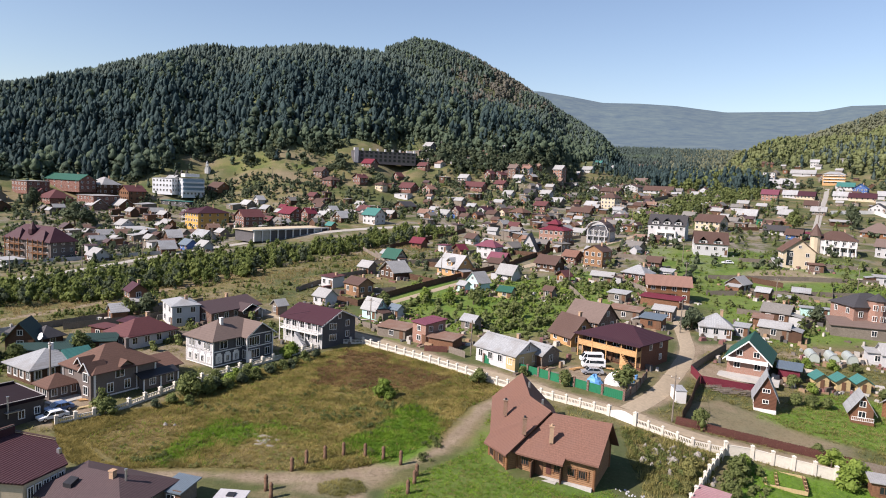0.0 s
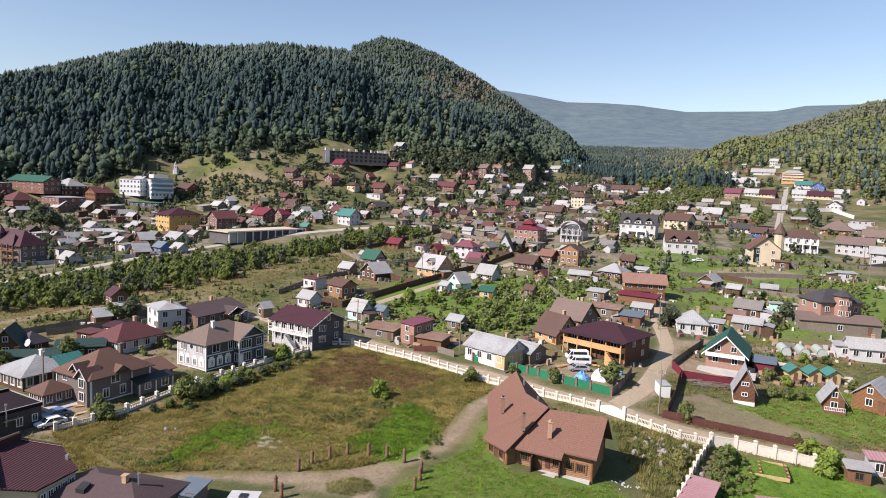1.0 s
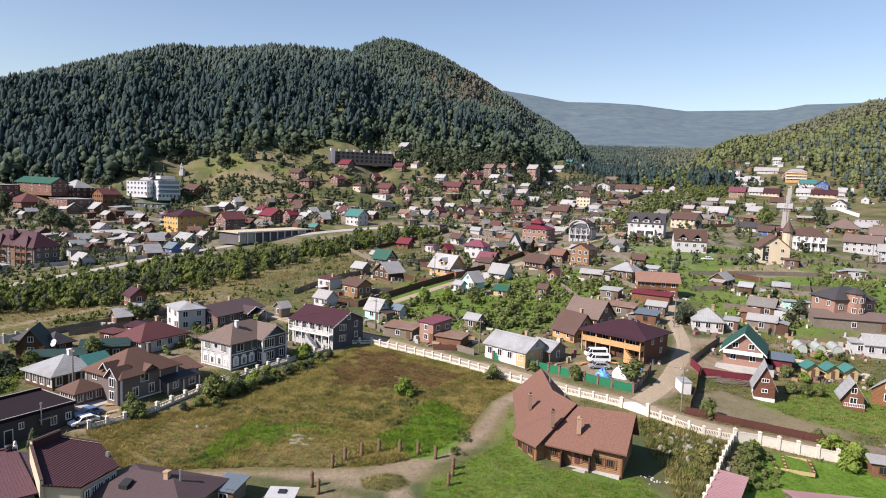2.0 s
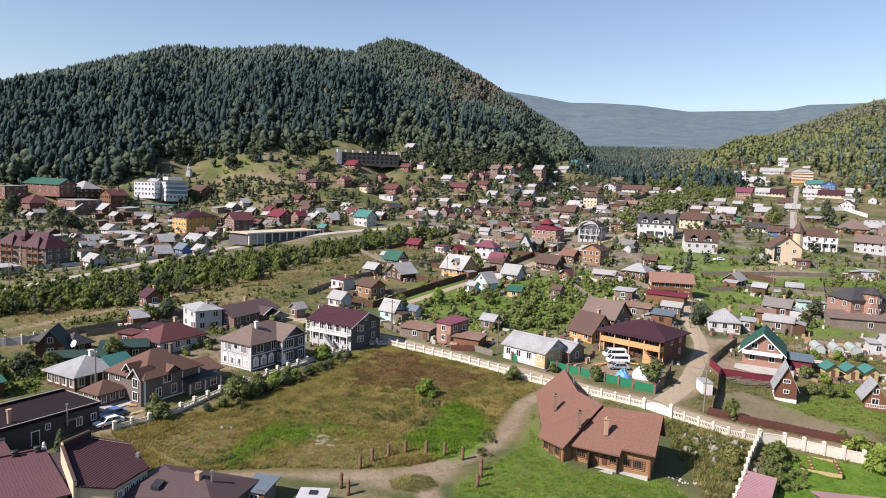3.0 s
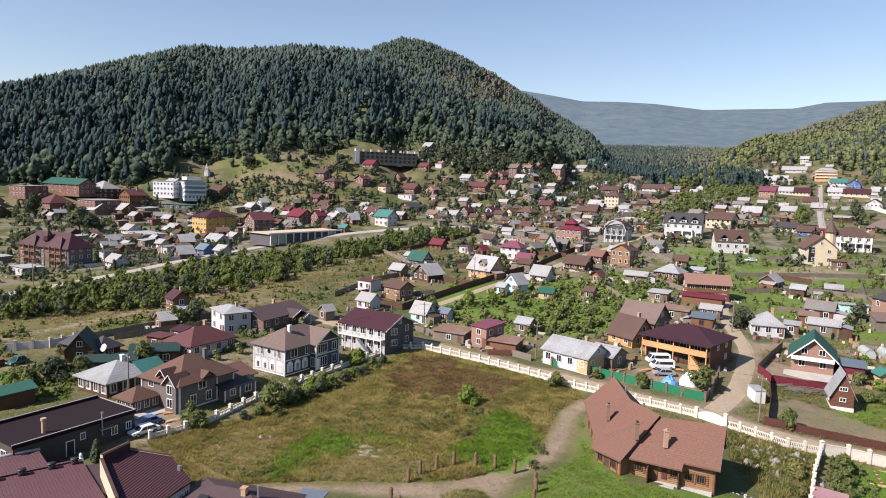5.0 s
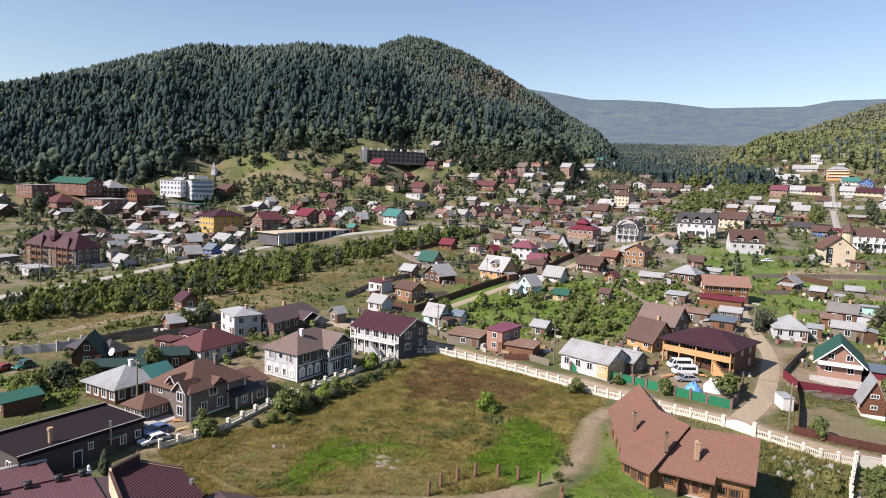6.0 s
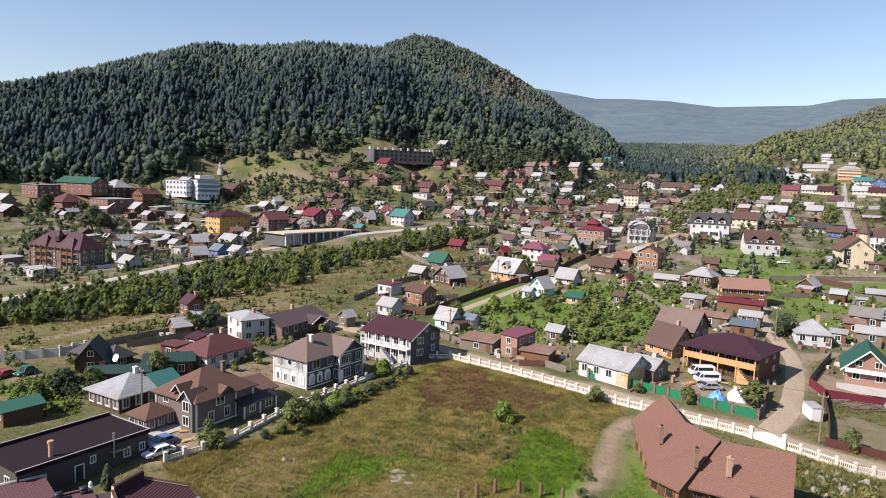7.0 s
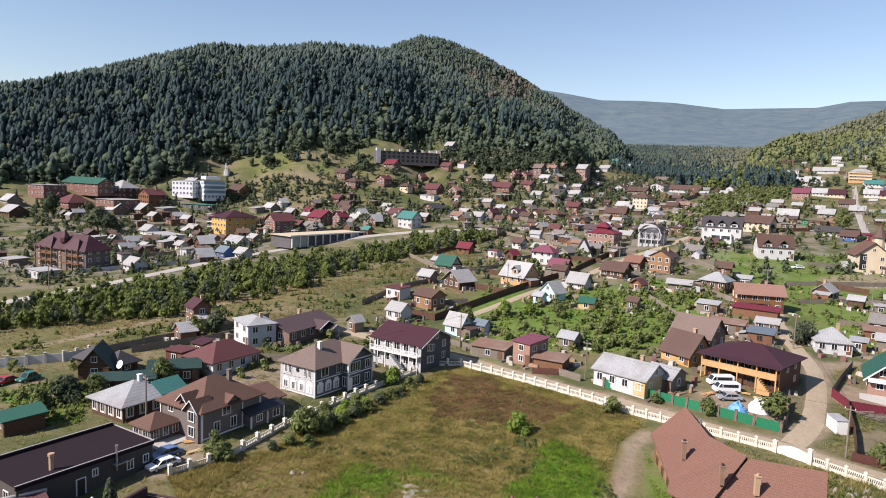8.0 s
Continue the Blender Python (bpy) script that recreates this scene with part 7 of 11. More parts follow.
_h = house(141.5, 339.5, -22, 17.0, 12.0, 6.4, "hip", 3.6, "white", "brown_roof", "white villa with a brown roof and corner turret", floors=2, front=5, side=3, group="")
v, f = tube([(-8.0, -5.4, -1), (-8.0, -5.4, 7.6)], 2.2, 10)
link("turret", v, f, M["cream"], _h)
v, f = tube([(-8.0, -5.4, 7.6), (-8.0, -5.4, 13.2)], [3.0, .06], 12)
link("turret_roof", v, f, M["brown_roof"], _h)
for _x in (-4, -1, 2, 5, 8):
    add_box("column", _h, (_x - .22, _x + .22, -8.0, -7.6, -1, 6.0), "trim")
add_box("balcony_floor", _h, (-5.6, 8.4, -8.1, -6.05, 3.1, 3.4), "trim")
_h = house(31.8, 277.5, -32, 8.0, 7.6, 5.8, "gable", 2.2, "log_light", "brown_roof", "tall tan timber house with a brown roof", axis="y", floors=2, front=3, side=2, group="")
_h = house(50.2, 226.0, -4, 12.4, 8.4, 5.2, "gable", 2.3, "log", "salmon_roof", "brown two-storey timber house with a faded salmon roof", over=.8, floors=2, front=4, side=2, group="")
railing(_h, -6.2, 1.5, -5.2, 2.6, .9, "brown_trim")
add_box("balcony_floor", _h, (-6.2, 1.5, -5.3, -4.22, 2.4, 2.6), "brown_trim")
house(47.2, 216.0, -26, 11.5, 4.6, 2.4, "shed", .7, "wood_brown", "crimson_roof", "open carport with a crimson metal roof", "carport", front=0, side=0, name="carport", group="", stack=False, door=False)

# across the road
def unfinished_hall():
    # dark wall material stands in for the shade inside the open bays
    H = corner_house((-127.4, 310.0), (-104.8, 352.0), 14.0, 4.0, "flat", .2, "dark_concrete", "cream", "long unfinished flat-roofed concrete hall beside the road", over=1.0, front=0, side=0, group="", name="hall", stack=False, door=False)
    for i in range(10):
        if i in (0, 1, 8):
            add_box("infill", H, (-23.4 + 4.7 * i, -19.2 + 4.7 * i, -7.25, -7.02, -1, 3.9), "concrete", "pale block infill wall")
    for i in range(11):
        add_box("column", H, (-23.6 + 4.7 * i - .25, -23.6 + 4.7 * i + .25, -8.0, -7.5, -1.2, 4.2), "trim")
    add_box("roof_edge", H, (-24.9, 24.9, -8.1, -7.9, 4.1, 4.7), "trim")


unfinished_hall()


def apartment_house():
    H = corner_house((-213.5, 257.5), (-184.5, 248.0), 10.5, 8.8, "hip", 4.8, "taupe_wall", "maroon_roof", "three-storey brown apartment house with maroon roofs and timber balconies", over=1.0, floors=3, front=7, side=3, group="", name="apartment_house", stack=False)
    for k in range(1, 3):
        for x0, x1 in ((-13, -3), (3, 13)):
            add_box("balcony_floor", H, (x0, x1, -7.2, -5.3, 2.9 * k - .1, 2.9 * k + .1), "log")
            railing(H, x0, x1, -7.1, 2.9 * k + .1, 1.0, "log", .7)
    for x in (-13, -9.7, -6.3, -3, 3, 6.3, 9.7, 13):
        add_box("balcony_post", H, (x - .15, x + .15, -7.2, -6.9, -1, 8.7), "log")
    for x in (-8, 8):
        v, f = roof_shape("hip", 8, 5, 3.4, .6, "x")
        v, f = slab([(p[0] + x, p[1] - 3.6, p[2] + 8.9) for p in v], f, .15)
        link("bay_roof", v, f, M["maroon_roof"], H)
    v, f = tube([(0, -3, 10.4), (0, -3, 12.2), (0, -3, 15.4)], [2.0, 1.8, .05], 8)
    link("turret_roof", v, f, M["maroon_roof"], H)


apartment_house()


def white_hotel():
    H = house(-258.0, 449.3, -5, 16.0, 11.0, 10.0, "flat", .2, "bright_white", "white_roof", "white three-storey hotel wing with rows of windows", over=.3, floors=3, front=6, side=4, group="", name="hotel", stack=False)
    K = house(-243.8, 455.3, 46, 15.0, 16.0, 12.0, "flat", .2, "bright_white", "white_roof", "white four-storey hotel block with a stepped top", over=.3, floors=4, front=6, side=5, group="", name="hotel", stack=False)
    add_box("upper_storey", K, (-5, 5, -5, 6, 13.2, 15.4), "trim")
    for x in (-7.2, -3.8, -.4):
        v, f = roof_shape("gable", 3.0, 3.0, 3.6, .2, "y")
        v, f = slab([(p[0] + x, p[1] + 7.5, p[2] + 14.0) for p in v], f, .15)
        link("gablet_roof", v, f, M["black_roof"], K)
    for k in range(3):
        add_box("balcony_band", K, (-7.3, 7.3, -9.2, -8.02, 2.9 + 3.0 * k, 3.9 + 3.0 * k), "bright_white")
        add_box("glazed_band", K, (-7.0, 7.0, -8.12, -8.01, 3.9 + 3.0 * k, 5.7 + 3.0 * k), "shade_blue_glass")
    house(-240.0, 434.0, -10, 24.0, 7.0, 3.0, "flat", .2, "dark_concrete", "teal_roof", "dark terrace building with a teal canopy below the hotel", "terrace", over=.6, front=5, side=1, group="", name="terrace_building", stack=False)


white_hotel()


def church():
    H = empty("church", -251.4, 493.8, 20, "small white church with a slender belfry", "church")
    H.scale = (.7, .7, .7)
    v, f = wall_shape("gable", 5.5, 9, 4.5, 3, "y", 1.5)
    link("wall", v, f, M["trim"], H)
    v, f = roof_shape("gable", 5.5, 9, 3, .3, "y")
    link("roof", *slab([(p[0], p[1], p[2] + 4.6) for p in v], f, .15), M["silver_roof"], H)
    add_box("belfry", H, (-1.4, 1.4, -6.2, -3.4, -1.5, 9.0), "trim")
    v, f = tube([(0, -4.8, 9.0), (0, -4.8, 10), (0, -4.8, 11.2), (0, -4.8, 12.6)], [1.6, 1.3, .8, .05], 8)
    link("spire", v, f, M["silver_roof"], H)
    add_window(H, 0, -6.24, 6.4, 0, .8, 1.6)


church()


def ruin():
    H = corner_house((-146.0, 531.0), (-101.0, 556.0), 12.0, 8.6, "flat", .2, "dark_concrete", "dark_concrete", "long dark unfinished shell with pale roof posts", over=.1, floors=3, front=0, side=0, group="", name="unfinished_building", stack=False, door=False)
    for k in range(3):
        for i in range(13):
            v, f = box(-24.5 + 3.9 * i, -22.5 + 3.9 * i, -6.08, -5.99, 1 + 3 * k, 2.8 + 3 * k)
            link("opening", v, f, M["glass"], H)
    for i in range(9):
        x = -25 + 6.2 * i
        add_box("roof_post", H, (x - .7, x + .7, -5.9, -4.9, 8.8, 10.8), "trim")
    add_box("stair_tower", H, (-25.6, -22.4, -6.6, -2, -1, 11.0), "palegrey")


ruin()
_h = house(-190.4, 382.2, -27, 13.0, 21.0, 9.4, "hip", 3.6, "yellow", "maroon_roof", "yellow three-storey guest house with a maroon hipped roof", over=.9, floors=3, front=5, side=4, group="", name="guest_house")
add_box("balcony_wing", _h, (-12, -6.55, -7.5, 7, -1, 9.0), "brick_dull")
for _k in range(1, 4):
    add_box("balcony_floor", _h, (-12.6, -6.6, -9.4, -7.55, 2.9 * _k - .2, 2.9 * _k), "trim")
    railing(_h, -12.6, -6.6, -9.3, 2.9 * _k, 1.0, "trim", .6)
v, f = roof_shape("hip", 6.4, 17, 2.4, .7, "y")
link("wing_roof", *slab([(p[0] - 9.3, p[1] - .6, p[2] + 9.1) for p in v], f, .15), M["maroon_roof"], _h)
_h = house(276.0, 705.0, -20, 19.0, 11.0, 9.6, "hip", 2.6, "timber", "silver_roof", "orange three-storey lodge with white galleries", floors=3, front=5, side=2, group="", name="lodge", stack=False)
for _k in range(3):
    add_box("gallery", _h, (-9, 9, -6.6, -5.05, 2.4 + 2.8 * _k, 2.9 + 2.8 * _k), "trim")


# ---- the village, row by row ----
house(-331.4, 407.8, -20, 17.6, 14.9, 6.9, "flat", 0.2, "brick", "silver_roof", "red brick building with a pale flat roof", "house", front=5, side=3, floors=2)
house(-315.4, 424.5, -20, 40.0, 12.0, 6.9, "gable", 3.6, "brick", "green_roof", "long brick building under a green metal roof", "house", front=5, side=3, floors=2, over=0.75)
house(-309.1, 402.7, -25, 17.3, 14.7, 2.8, "hip", 4.9, "brick", "darkred_roof", "brick house with a dark red hipped roof", "shed", front=5, side=0, stack=False, name="shed", group="village sheds", over=0.75)
house(-282.2, 408.8, -25, 20.5, 17.5, 6.9, "flat", 0.2, "brick", "grey_roof", "two-storey brick house with a grey flat roof", "house", front=5, side=3, floors=2)
house(-294.4, 431.4, -20, 16.3, 13.9, 6.9, "hip", 4.6, "log_dark", "grey_roof", "dark log house with a grey hipped roof", "house", front=5, side=3, floors=2, over=0.75)
house(-271.7, 429.3, -30, 13.9, 11.8, 6.9, "gable", 3.6, "wood_brown", "darkred_roof", "brown board house with a red gable roof", "house", front=5, side=3, axis="y", floors=2, over=0.75, trim="brown_trim")
house(-278.2, 401.3, -30, 11.6, 9.8, 2.8, "gable", 3.6, "brick_dull", "white_roof", "low brick shed with a white roof", "shed", front=1, side=0, stack=False, name="shed", group="village sheds", over=0.75)
house(-264.7, 409.0, -30, 11.4, 9.7, 2.8, "gable", 3.6, "wood_brown", "grey_roof", "brown wooden house with a grey roof", "shed", front=4, side=0, stack=False, name="shed", group="village sheds", over=0.75)
house(-253.6, 416.2, -30, 11.2, 9.6, 2.8, "shed", 0.9, "wood_grey", "silver_roof", "weathered shed with a pale lean-to roof", "shed", front=1, side=0, stack=False, name="shed", group="village sheds")
house(-260.4, 461.5, -30, 11.4, 9.7, 2.8, "gable", 3.6, "white", "silver_roof", "white cottage below the wood", "shed", front=4, side=0, stack=False, name="shed", group="village sheds", over=0.75)
house(-264.6, 456.2, -30, 7.2, 6.1, 2.8, "gable", 2.4, "pink_brick", "pink_roof", "small house with a raspberry roof", "shed", front=2, side=0, stack=False, name="shed", group="village sheds", over=0.75)
house(-229.9, 470.5, -25, 12.0, 10.2, 2.8, "gable", 3.6, "log", "brown_roof", "brown log house beside the white hotel", "shed", front=4, side=0, stack=False, name="shed", group="village sheds", over=0.75)
house(-156.6, 367.5, -40, 11.7, 11.7, 8.0, "gable", 3.6, "brick", "darkred_roof", "three-storey unfinished brick house with a red roof", "shed", front=4, side=3, axis="y", floors=3, name="shed", group="village sheds", stack=False, over=0.75)
house(-141.5, 392.6, -35, 12.4, 10.5, 5.3, "gable", 3.6, "brick", "crimson_roof", "brick house with a crimson roof", "house", front=4, side=3, floors=2, over=0.75)
house(-127.8, 384.9, -35, 6.8, 5.7, 5.3, "gable", 2.7, "brick", "crimson_roof", "narrow brick house with a crimson gable", "house", front=2, side=1, axis="y", floors=2, over=0.75)
house(-152.8, 385.4, -30, 7.4, 6.3, 2.8, "gable", 2.5, "log", "darkred_roof", "low log house with a red roof", "shed", front=2, side=0, stack=False, name="shed", group="village sheds", over=0.75)
house(-103.2, 353.5, -30, 4.1, 3.5, 2.8, "gable", 1.4, "wood_brown", "teal_roof", "small shed with a teal roof", "shed", front=1, side=0, stack=False, name="shed", group="village sheds", over=0.75, trim="brown_trim")
house(-85.6, 375.1, -30, 9.6, 8.1, 5.3, "gable", 3.3, "white", "teal_roof", "white house with a teal roof", "house", front=3, side=2, floors=2, over=0.75)
house(-101.1, 411.0, -30, 8.2, 7.0, 2.8, "gable", 2.8, "log", "darkred_roof", "log house with a red roof", "shed", front=3, side=0, stack=False, name="shed", group="village sheds", over=0.75)
house(-125.4, 419.9, -35, 6.2, 5.2, 2.8, "gable", 2.5, "white", "white_roof", "white gabled cottage among the village gardens", "shed", front=2, side=0, axis="y", stack=False, name="shed", group="village sheds", over=0.75)
house(-120.9, 391.2, -30, 5.7, 4.8, 2.8, "gable", 1.9, "log_dark", "white_roof", "dark cottage with a white roof", "shed", front=2, side=0, stack=False, name="shed", group="village sheds", over=0.75, trim="brown_trim")
house(-105.5, 378.3, -35, 8.0, 6.8, 2.8, "gable", 3.2, "log_dark", "white_roof", "dark log house with a white gable roof", "shed", front=3, side=0, axis="y", stack=False, name="shed", group="village sheds", over=0.75)
house(-155.6, 467.5, -30, 7.0, 5.9, 2.8, "gable", 2.4, "brick", "darkred_roof", "brick cottage with a red roof", "shed", front=2, side=0, stack=False, name="shed", group="village sheds", over=0.75)
house(-147.1, 458.2, -30, 8.0, 6.8, 2.8, "gable", 2.7, "wood_brown", "brown_roof", "brown cottage on the slope", "shed", front=3, side=0, stack=False, name="shed", group="village sheds", over=0.75)
house(-195.9, 447.4, -30, 8.0, 6.8, 2.8, "gable", 2.7, "wood_grey", "white_roof", "cottage with a white roof", "shed", front=3, side=0, stack=False, name="shed", group="village sheds", over=0.75)
house(-192.2, 457.8, -35, 6.0, 5.1, 2.8, "gable", 2.4, "palegrey", "white_roof", "small pale cottage among the village gardens", "shed", front=2, side=0, axis="y", stack=False, name="shed", group="village sheds", over=0.75)
house(-177.0, 436.1, -30, 6.7, 5.7, 2.8, "gable", 2.3, "log_dark", "silver_roof", "dark cottage with a pale metal roof", "shed", front=2, side=0, stack=False, name="shed", group="village sheds", over=0.75)
house(-167.2, 442.2, -30, 5.5, 4.7, 2.8, "gable", 1.9, "wood_brown", "crimson_roof", "brown cottage with a crimson roof", "shed", front=2, side=0, stack=False, name="shed", group="village sheds", over=0.75, trim="brown_trim")
house(-203.1, 440.8, -30, 7.6, 6.5, 2.8, "shed", 0.9, "wood_grey", "grey_roof", "grey lean-to shed among the village gardens", "shed", front=1, side=0, stack=False, name="shed", group="village sheds")
house(-152.4, 494.0, -25, 9.9, 8.4, 5.3, "hip", 2.8, "brick", "brown_roof", "brick house with a brown hipped roof", "house", front=3, side=2, floors=2, over=0.75)
house(-163.5, 503.8, -25, 9.5, 8.0, 5.3, "gable", 3.2, "brick_dull", "brown_roof", "brick house on the open slope", "house", front=3, side=2, floors=2, over=0.75)
house(-132.6, 504.6, -35, 8.8, 7.4, 5.3, "gable", 3.0, "brick", "darkred_roof", "brick house with a steep red gable", "house", front=3, side=2, axis="y", floors=2, over=0.75)
house(-115.6, 503.3, -25, 7.3, 6.2, 5.3, "hip", 2.0, "cream", "brown_roof", "cream house with a brown roof", "house", front=2, side=1, floors=2, over=0.75)
house(-96.2, 511.2, -25, 11.3, 9.6, 2.8, "gable", 3.6, "brick", "darkred_roof", "long brick house with a red roof", "shed", front=4, side=0, stack=False, name="shed", group="village sheds", over=0.75)
house(-97.2, 498.7, -25, 12.3, 6.2, 2.8, "flat", 0.2, "white", "white_roof", "low white flat building", "shed", front=1, side=0, stack=False, name="shed", group="village sheds")
house(-79.5, 508.3, -35, 8.5, 7.2, 5.3, "gable", 3.4, "pink_brick", "salmon_roof", "pink brick house with a salmon roof", "house", front=3, side=2, axis="y", floors=2, over=0.75)
house(-115.5, 567.6, -30, 6.3, 6.3, 8.0, "gable", 2.5, "brick", "brown_roof", "tall brick tower house at the wood's edge", "house", front=2, side=1, axis="y", floors=3, over=0.75)
house(-96.8, 594.6, -30, 8.0, 8.0, 8.0, "gable", 3.2, "dark_concrete", "grey_roof", "tall grey unfinished house among trees", "shed", front=3, side=2, floors=3, name="shed", group="village sheds", stack=False, over=0.75)
house(-110.7, 536.7, -35, 6.4, 5.4, 2.8, "gable", 2.6, "brick", "darkred_roof", "brick cottage with a red gable", "shed", front=2, side=0, axis="y", stack=False, name="shed", group="village sheds", over=0.75)
house(-93.8, 555.7, -25, 8.0, 6.8, 2.8, "gable", 2.7, "brick", "darkred_roof", "red roofed brick cottage", "shed", front=3, side=0, stack=False, name="shed", group="village sheds", over=0.75)
house(-133.5, 533.1, -25, 9.8, 8.4, 2.8, "gable", 3.3, "brick_dull", "crimson_roof", "crimson roofed cottage below the ruin", "shed", front=3, side=0, stack=False, name="shed", group="village sheds", over=0.75)
house(-89.8, 472.4, -35, 12.2, 10.4, 2.8, "gable", 3.0, "log_dark", "black_roof", "dark log house with a black gable roof", "shed", front=4, side=0, axis="y", stack=False, name="shed", group="village sheds", over=0.75)
house(-53.8, 428.4, -30, 7.1, 6.0, 2.8, "gable", 2.4, "palegrey", "grey_roof", "grey cottage by the blue fence", "shed", front=2, side=0, stack=False, name="shed", group="village sheds", over=0.75)
house(-192.0, 235.6, -25, 10.6, 6.4, 2.8, "flat", 0.2, "palegrey", "white_roof", "white flat-roofed garage among the village gardens", "shed", front=1, side=0, stack=False, name="shed", group="village sheds")
house(-168.7, 255.1, -30, 6.9, 5.9, 2.8, "gable", 2.4, "white", "grey_roof", "small white cottage with a grey roof by the road", "shed", front=2, side=0, stack=False, name="shed", group="village sheds", over=0.75)
house(-228.5, 358.5, -30, 8.1, 6.9, 2.8, "gable", 2.7, "white", "grey_roof", "white cottage with a grey gable roof", "shed", front=3, side=0, stack=False, name="shed", group="village sheds", over=0.75)
house(-213.6, 349.2, -35, 22.8, 11.4, 2.6, "flat", 0.2, "palegrey", "white_roof", "low white flat warehouse", "shed", front=5, side=0, stack=False, name="shed", group="village sheds")
house(-196.1, 320.9, -30, 6.5, 5.5, 2.8, "shed", 0.9, "wood_grey", "grey_roof", "grey wooden shed among the village gardens", "shed", front=1, side=0, stack=False, name="shed", group="village sheds")
house(-176.2, 322.1, -40, 7.8, 6.6, 2.8, "gable", 3.1, "log_dark", "white_roof", "dark log hut with a white roof", "shed", front=1, side=0, axis="y", stack=False, name="shed", group="village sheds", over=0.75, trim="brown_trim")
house(-152.8, 278.2, -40, 7.1, 6.0, 2.8, "gable", 2.8, "log_dark", "silver_roof", "dark log house with a pale roof by the road", "shed", front=2, side=0, axis="y", stack=False, name="shed", group="village sheds", over=0.75)
house(-150.1, 291.9, -30, 5.9, 5.0, 2.8, "gable", 2.0, "blue_wall", "steel_roof", "blue boarded cottage among the village gardens", "shed", front=2, side=0, stack=False, name="shed", group="village sheds", over=0.75)
house(-157.6, 318.8, -30, 10.1, 8.6, 2.8, "gable", 3.4, "palegrey", "silver_roof", "pale metal-roofed house among the village gardens", "shed", front=3, side=0, stack=False, name="shed", group="village sheds", over=0.75)
house(-139.6, 287.6, -30, 5.7, 4.8, 2.8, "gable", 1.9, "palegrey", "grey_roof", "grey cottage at the roadside", "shed", front=2, side=0, stack=False, name="shed", group="village sheds", over=0.75)
house(-167.1, 412.0, -30, 5.1, 4.4, 2.8, "shed", 0.9, "wood_brown", "brown_roof", "brown lean-to shed among the village gardens", "shed", front=1, side=0, stack=False, name="shed", group="village sheds")
house(-184.0, 314.7, -30, 4.8, 4.1, 2.8, "gable", 1.6, "cream", "grey_roof", "small cream outbuilding among the village gardens", "shed", front=1, side=0, stack=False, name="shed", group="village sheds", over=0.75)
house(-37.3, 627.6, -25, 8.4, 7.1, 5.3, "gable", 2.8, "white", "white_roof", "white house high on the slope", "house", front=3, side=2, floors=2, over=0.75)
house(-47.4, 605.5, -25, 8.8, 7.5, 2.8, "gable", 3.0, "pink_brick", "salmon_roof", "pink cottage on the slope", "shed", front=3, side=0, stack=False, name="shed", group="village sheds", over=0.75)
house(-57.8, 607.2, -25, 6.5, 5.5, 2.8, "gable", 2.2, "palegrey", "grey_roof", "grey cottage on the slope", "shed", front=2, side=0, stack=False, name="shed", group="village sheds", over=0.75)
house(-39.8, 605.7, -25, 6.5, 5.5, 2.8, "gable", 2.2, "brick", "darkred_roof", "red cottage on the slope", "shed", front=2, side=0, stack=False, name="shed", group="village sheds", over=0.75)
house(-27.4, 638.4, -25, 5.2, 4.4, 2.8, "gable", 1.8, "palegrey", "grey_roof", "small grey cottage below the wood", "shed", front=2, side=0, stack=False, name="shed", group="village sheds", over=0.75)
house(-31.1, 561.1, -35, 8.7, 7.4, 5.3, "gable", 3.0, "brick", "darkred_roof", "brick house with a red gable", "house", front=3, side=2, axis="y", floors=2, over=0.75)
house(-39.2, 556.5, -35, 6.5, 5.5, 5.3, "gable", 3.0, "brick", "darkred_roof", "brick house with a dark red gable", "house", front=2, side=1, axis="y", floors=2, over=0.75)
house(-20.4, 570.7, -30, 7.4, 7.4, 8.0, "gable", 2.9, "brick_dull", "taupe_roof", "tall brick house with a taupe roof", "house", front=2, side=2, floors=3, over=0.75)
house(-9.7, 579.4, -30, 6.8, 5.8, 5.3, "gable", 2.3, "white", "salmon_roof", "white house with a salmon roof", "house", front=2, side=1, floors=2, over=0.75)
house(17.3, 630.9, -30, 8.7, 8.7, 10.6, "gable", 3.5, "pink_brick", "grey_roof", "tall unfinished brick house", "shed", front=3, side=2, floors=4, name="shed", group="village sheds", stack=False, over=0.75)
house(65.5, 861.6, -25, 8.7, 7.4, 5.3, "gable", 3.0, "palegrey", "teal_roof", "house with a bright teal roof", "house", front=3, side=2, floors=2, over=0.75)
house(34.8, 755.4, -25, 10.5, 8.9, 2.8, "gable", 3.6, "brick_dull", "grey_roof", "brick cottage among trees", "shed", front=4, side=0, stack=False, name="shed", group="village sheds", over=0.75)
house(50.8, 812.5, -25, 11.4, 9.7, 2.8, "gable", 3.6, "palegrey", "grey_roof", "pale cottage among the village gardens", "shed", front=4, side=0, stack=False, name="shed", group="village sheds", over=0.75)
house(79.9, 865.6, -25, 13.5, 11.5, 2.8, "gable", 3.6, "white", "grey_roof", "white cottage with a grey roof", "shed", front=5, side=0, stack=False, name="shed", group="village sheds", over=0.75)
house(121.6, 1073.2, -25, 15.7, 13.3, 5.3, "gable", 3.6, "palegrey", "grey_roof", "grey two-storey house among the village gardens", "house", front=5, side=3, floors=2, over=0.75)
house(153.3, 1155.1, -25, 17.1, 14.5, 2.8, "gable", 3.6, "pink_brick", "salmon_roof", "pink cottage among the village gardens", "shed", front=5, side=0, stack=False, name="shed", group="village sheds", over=0.75)
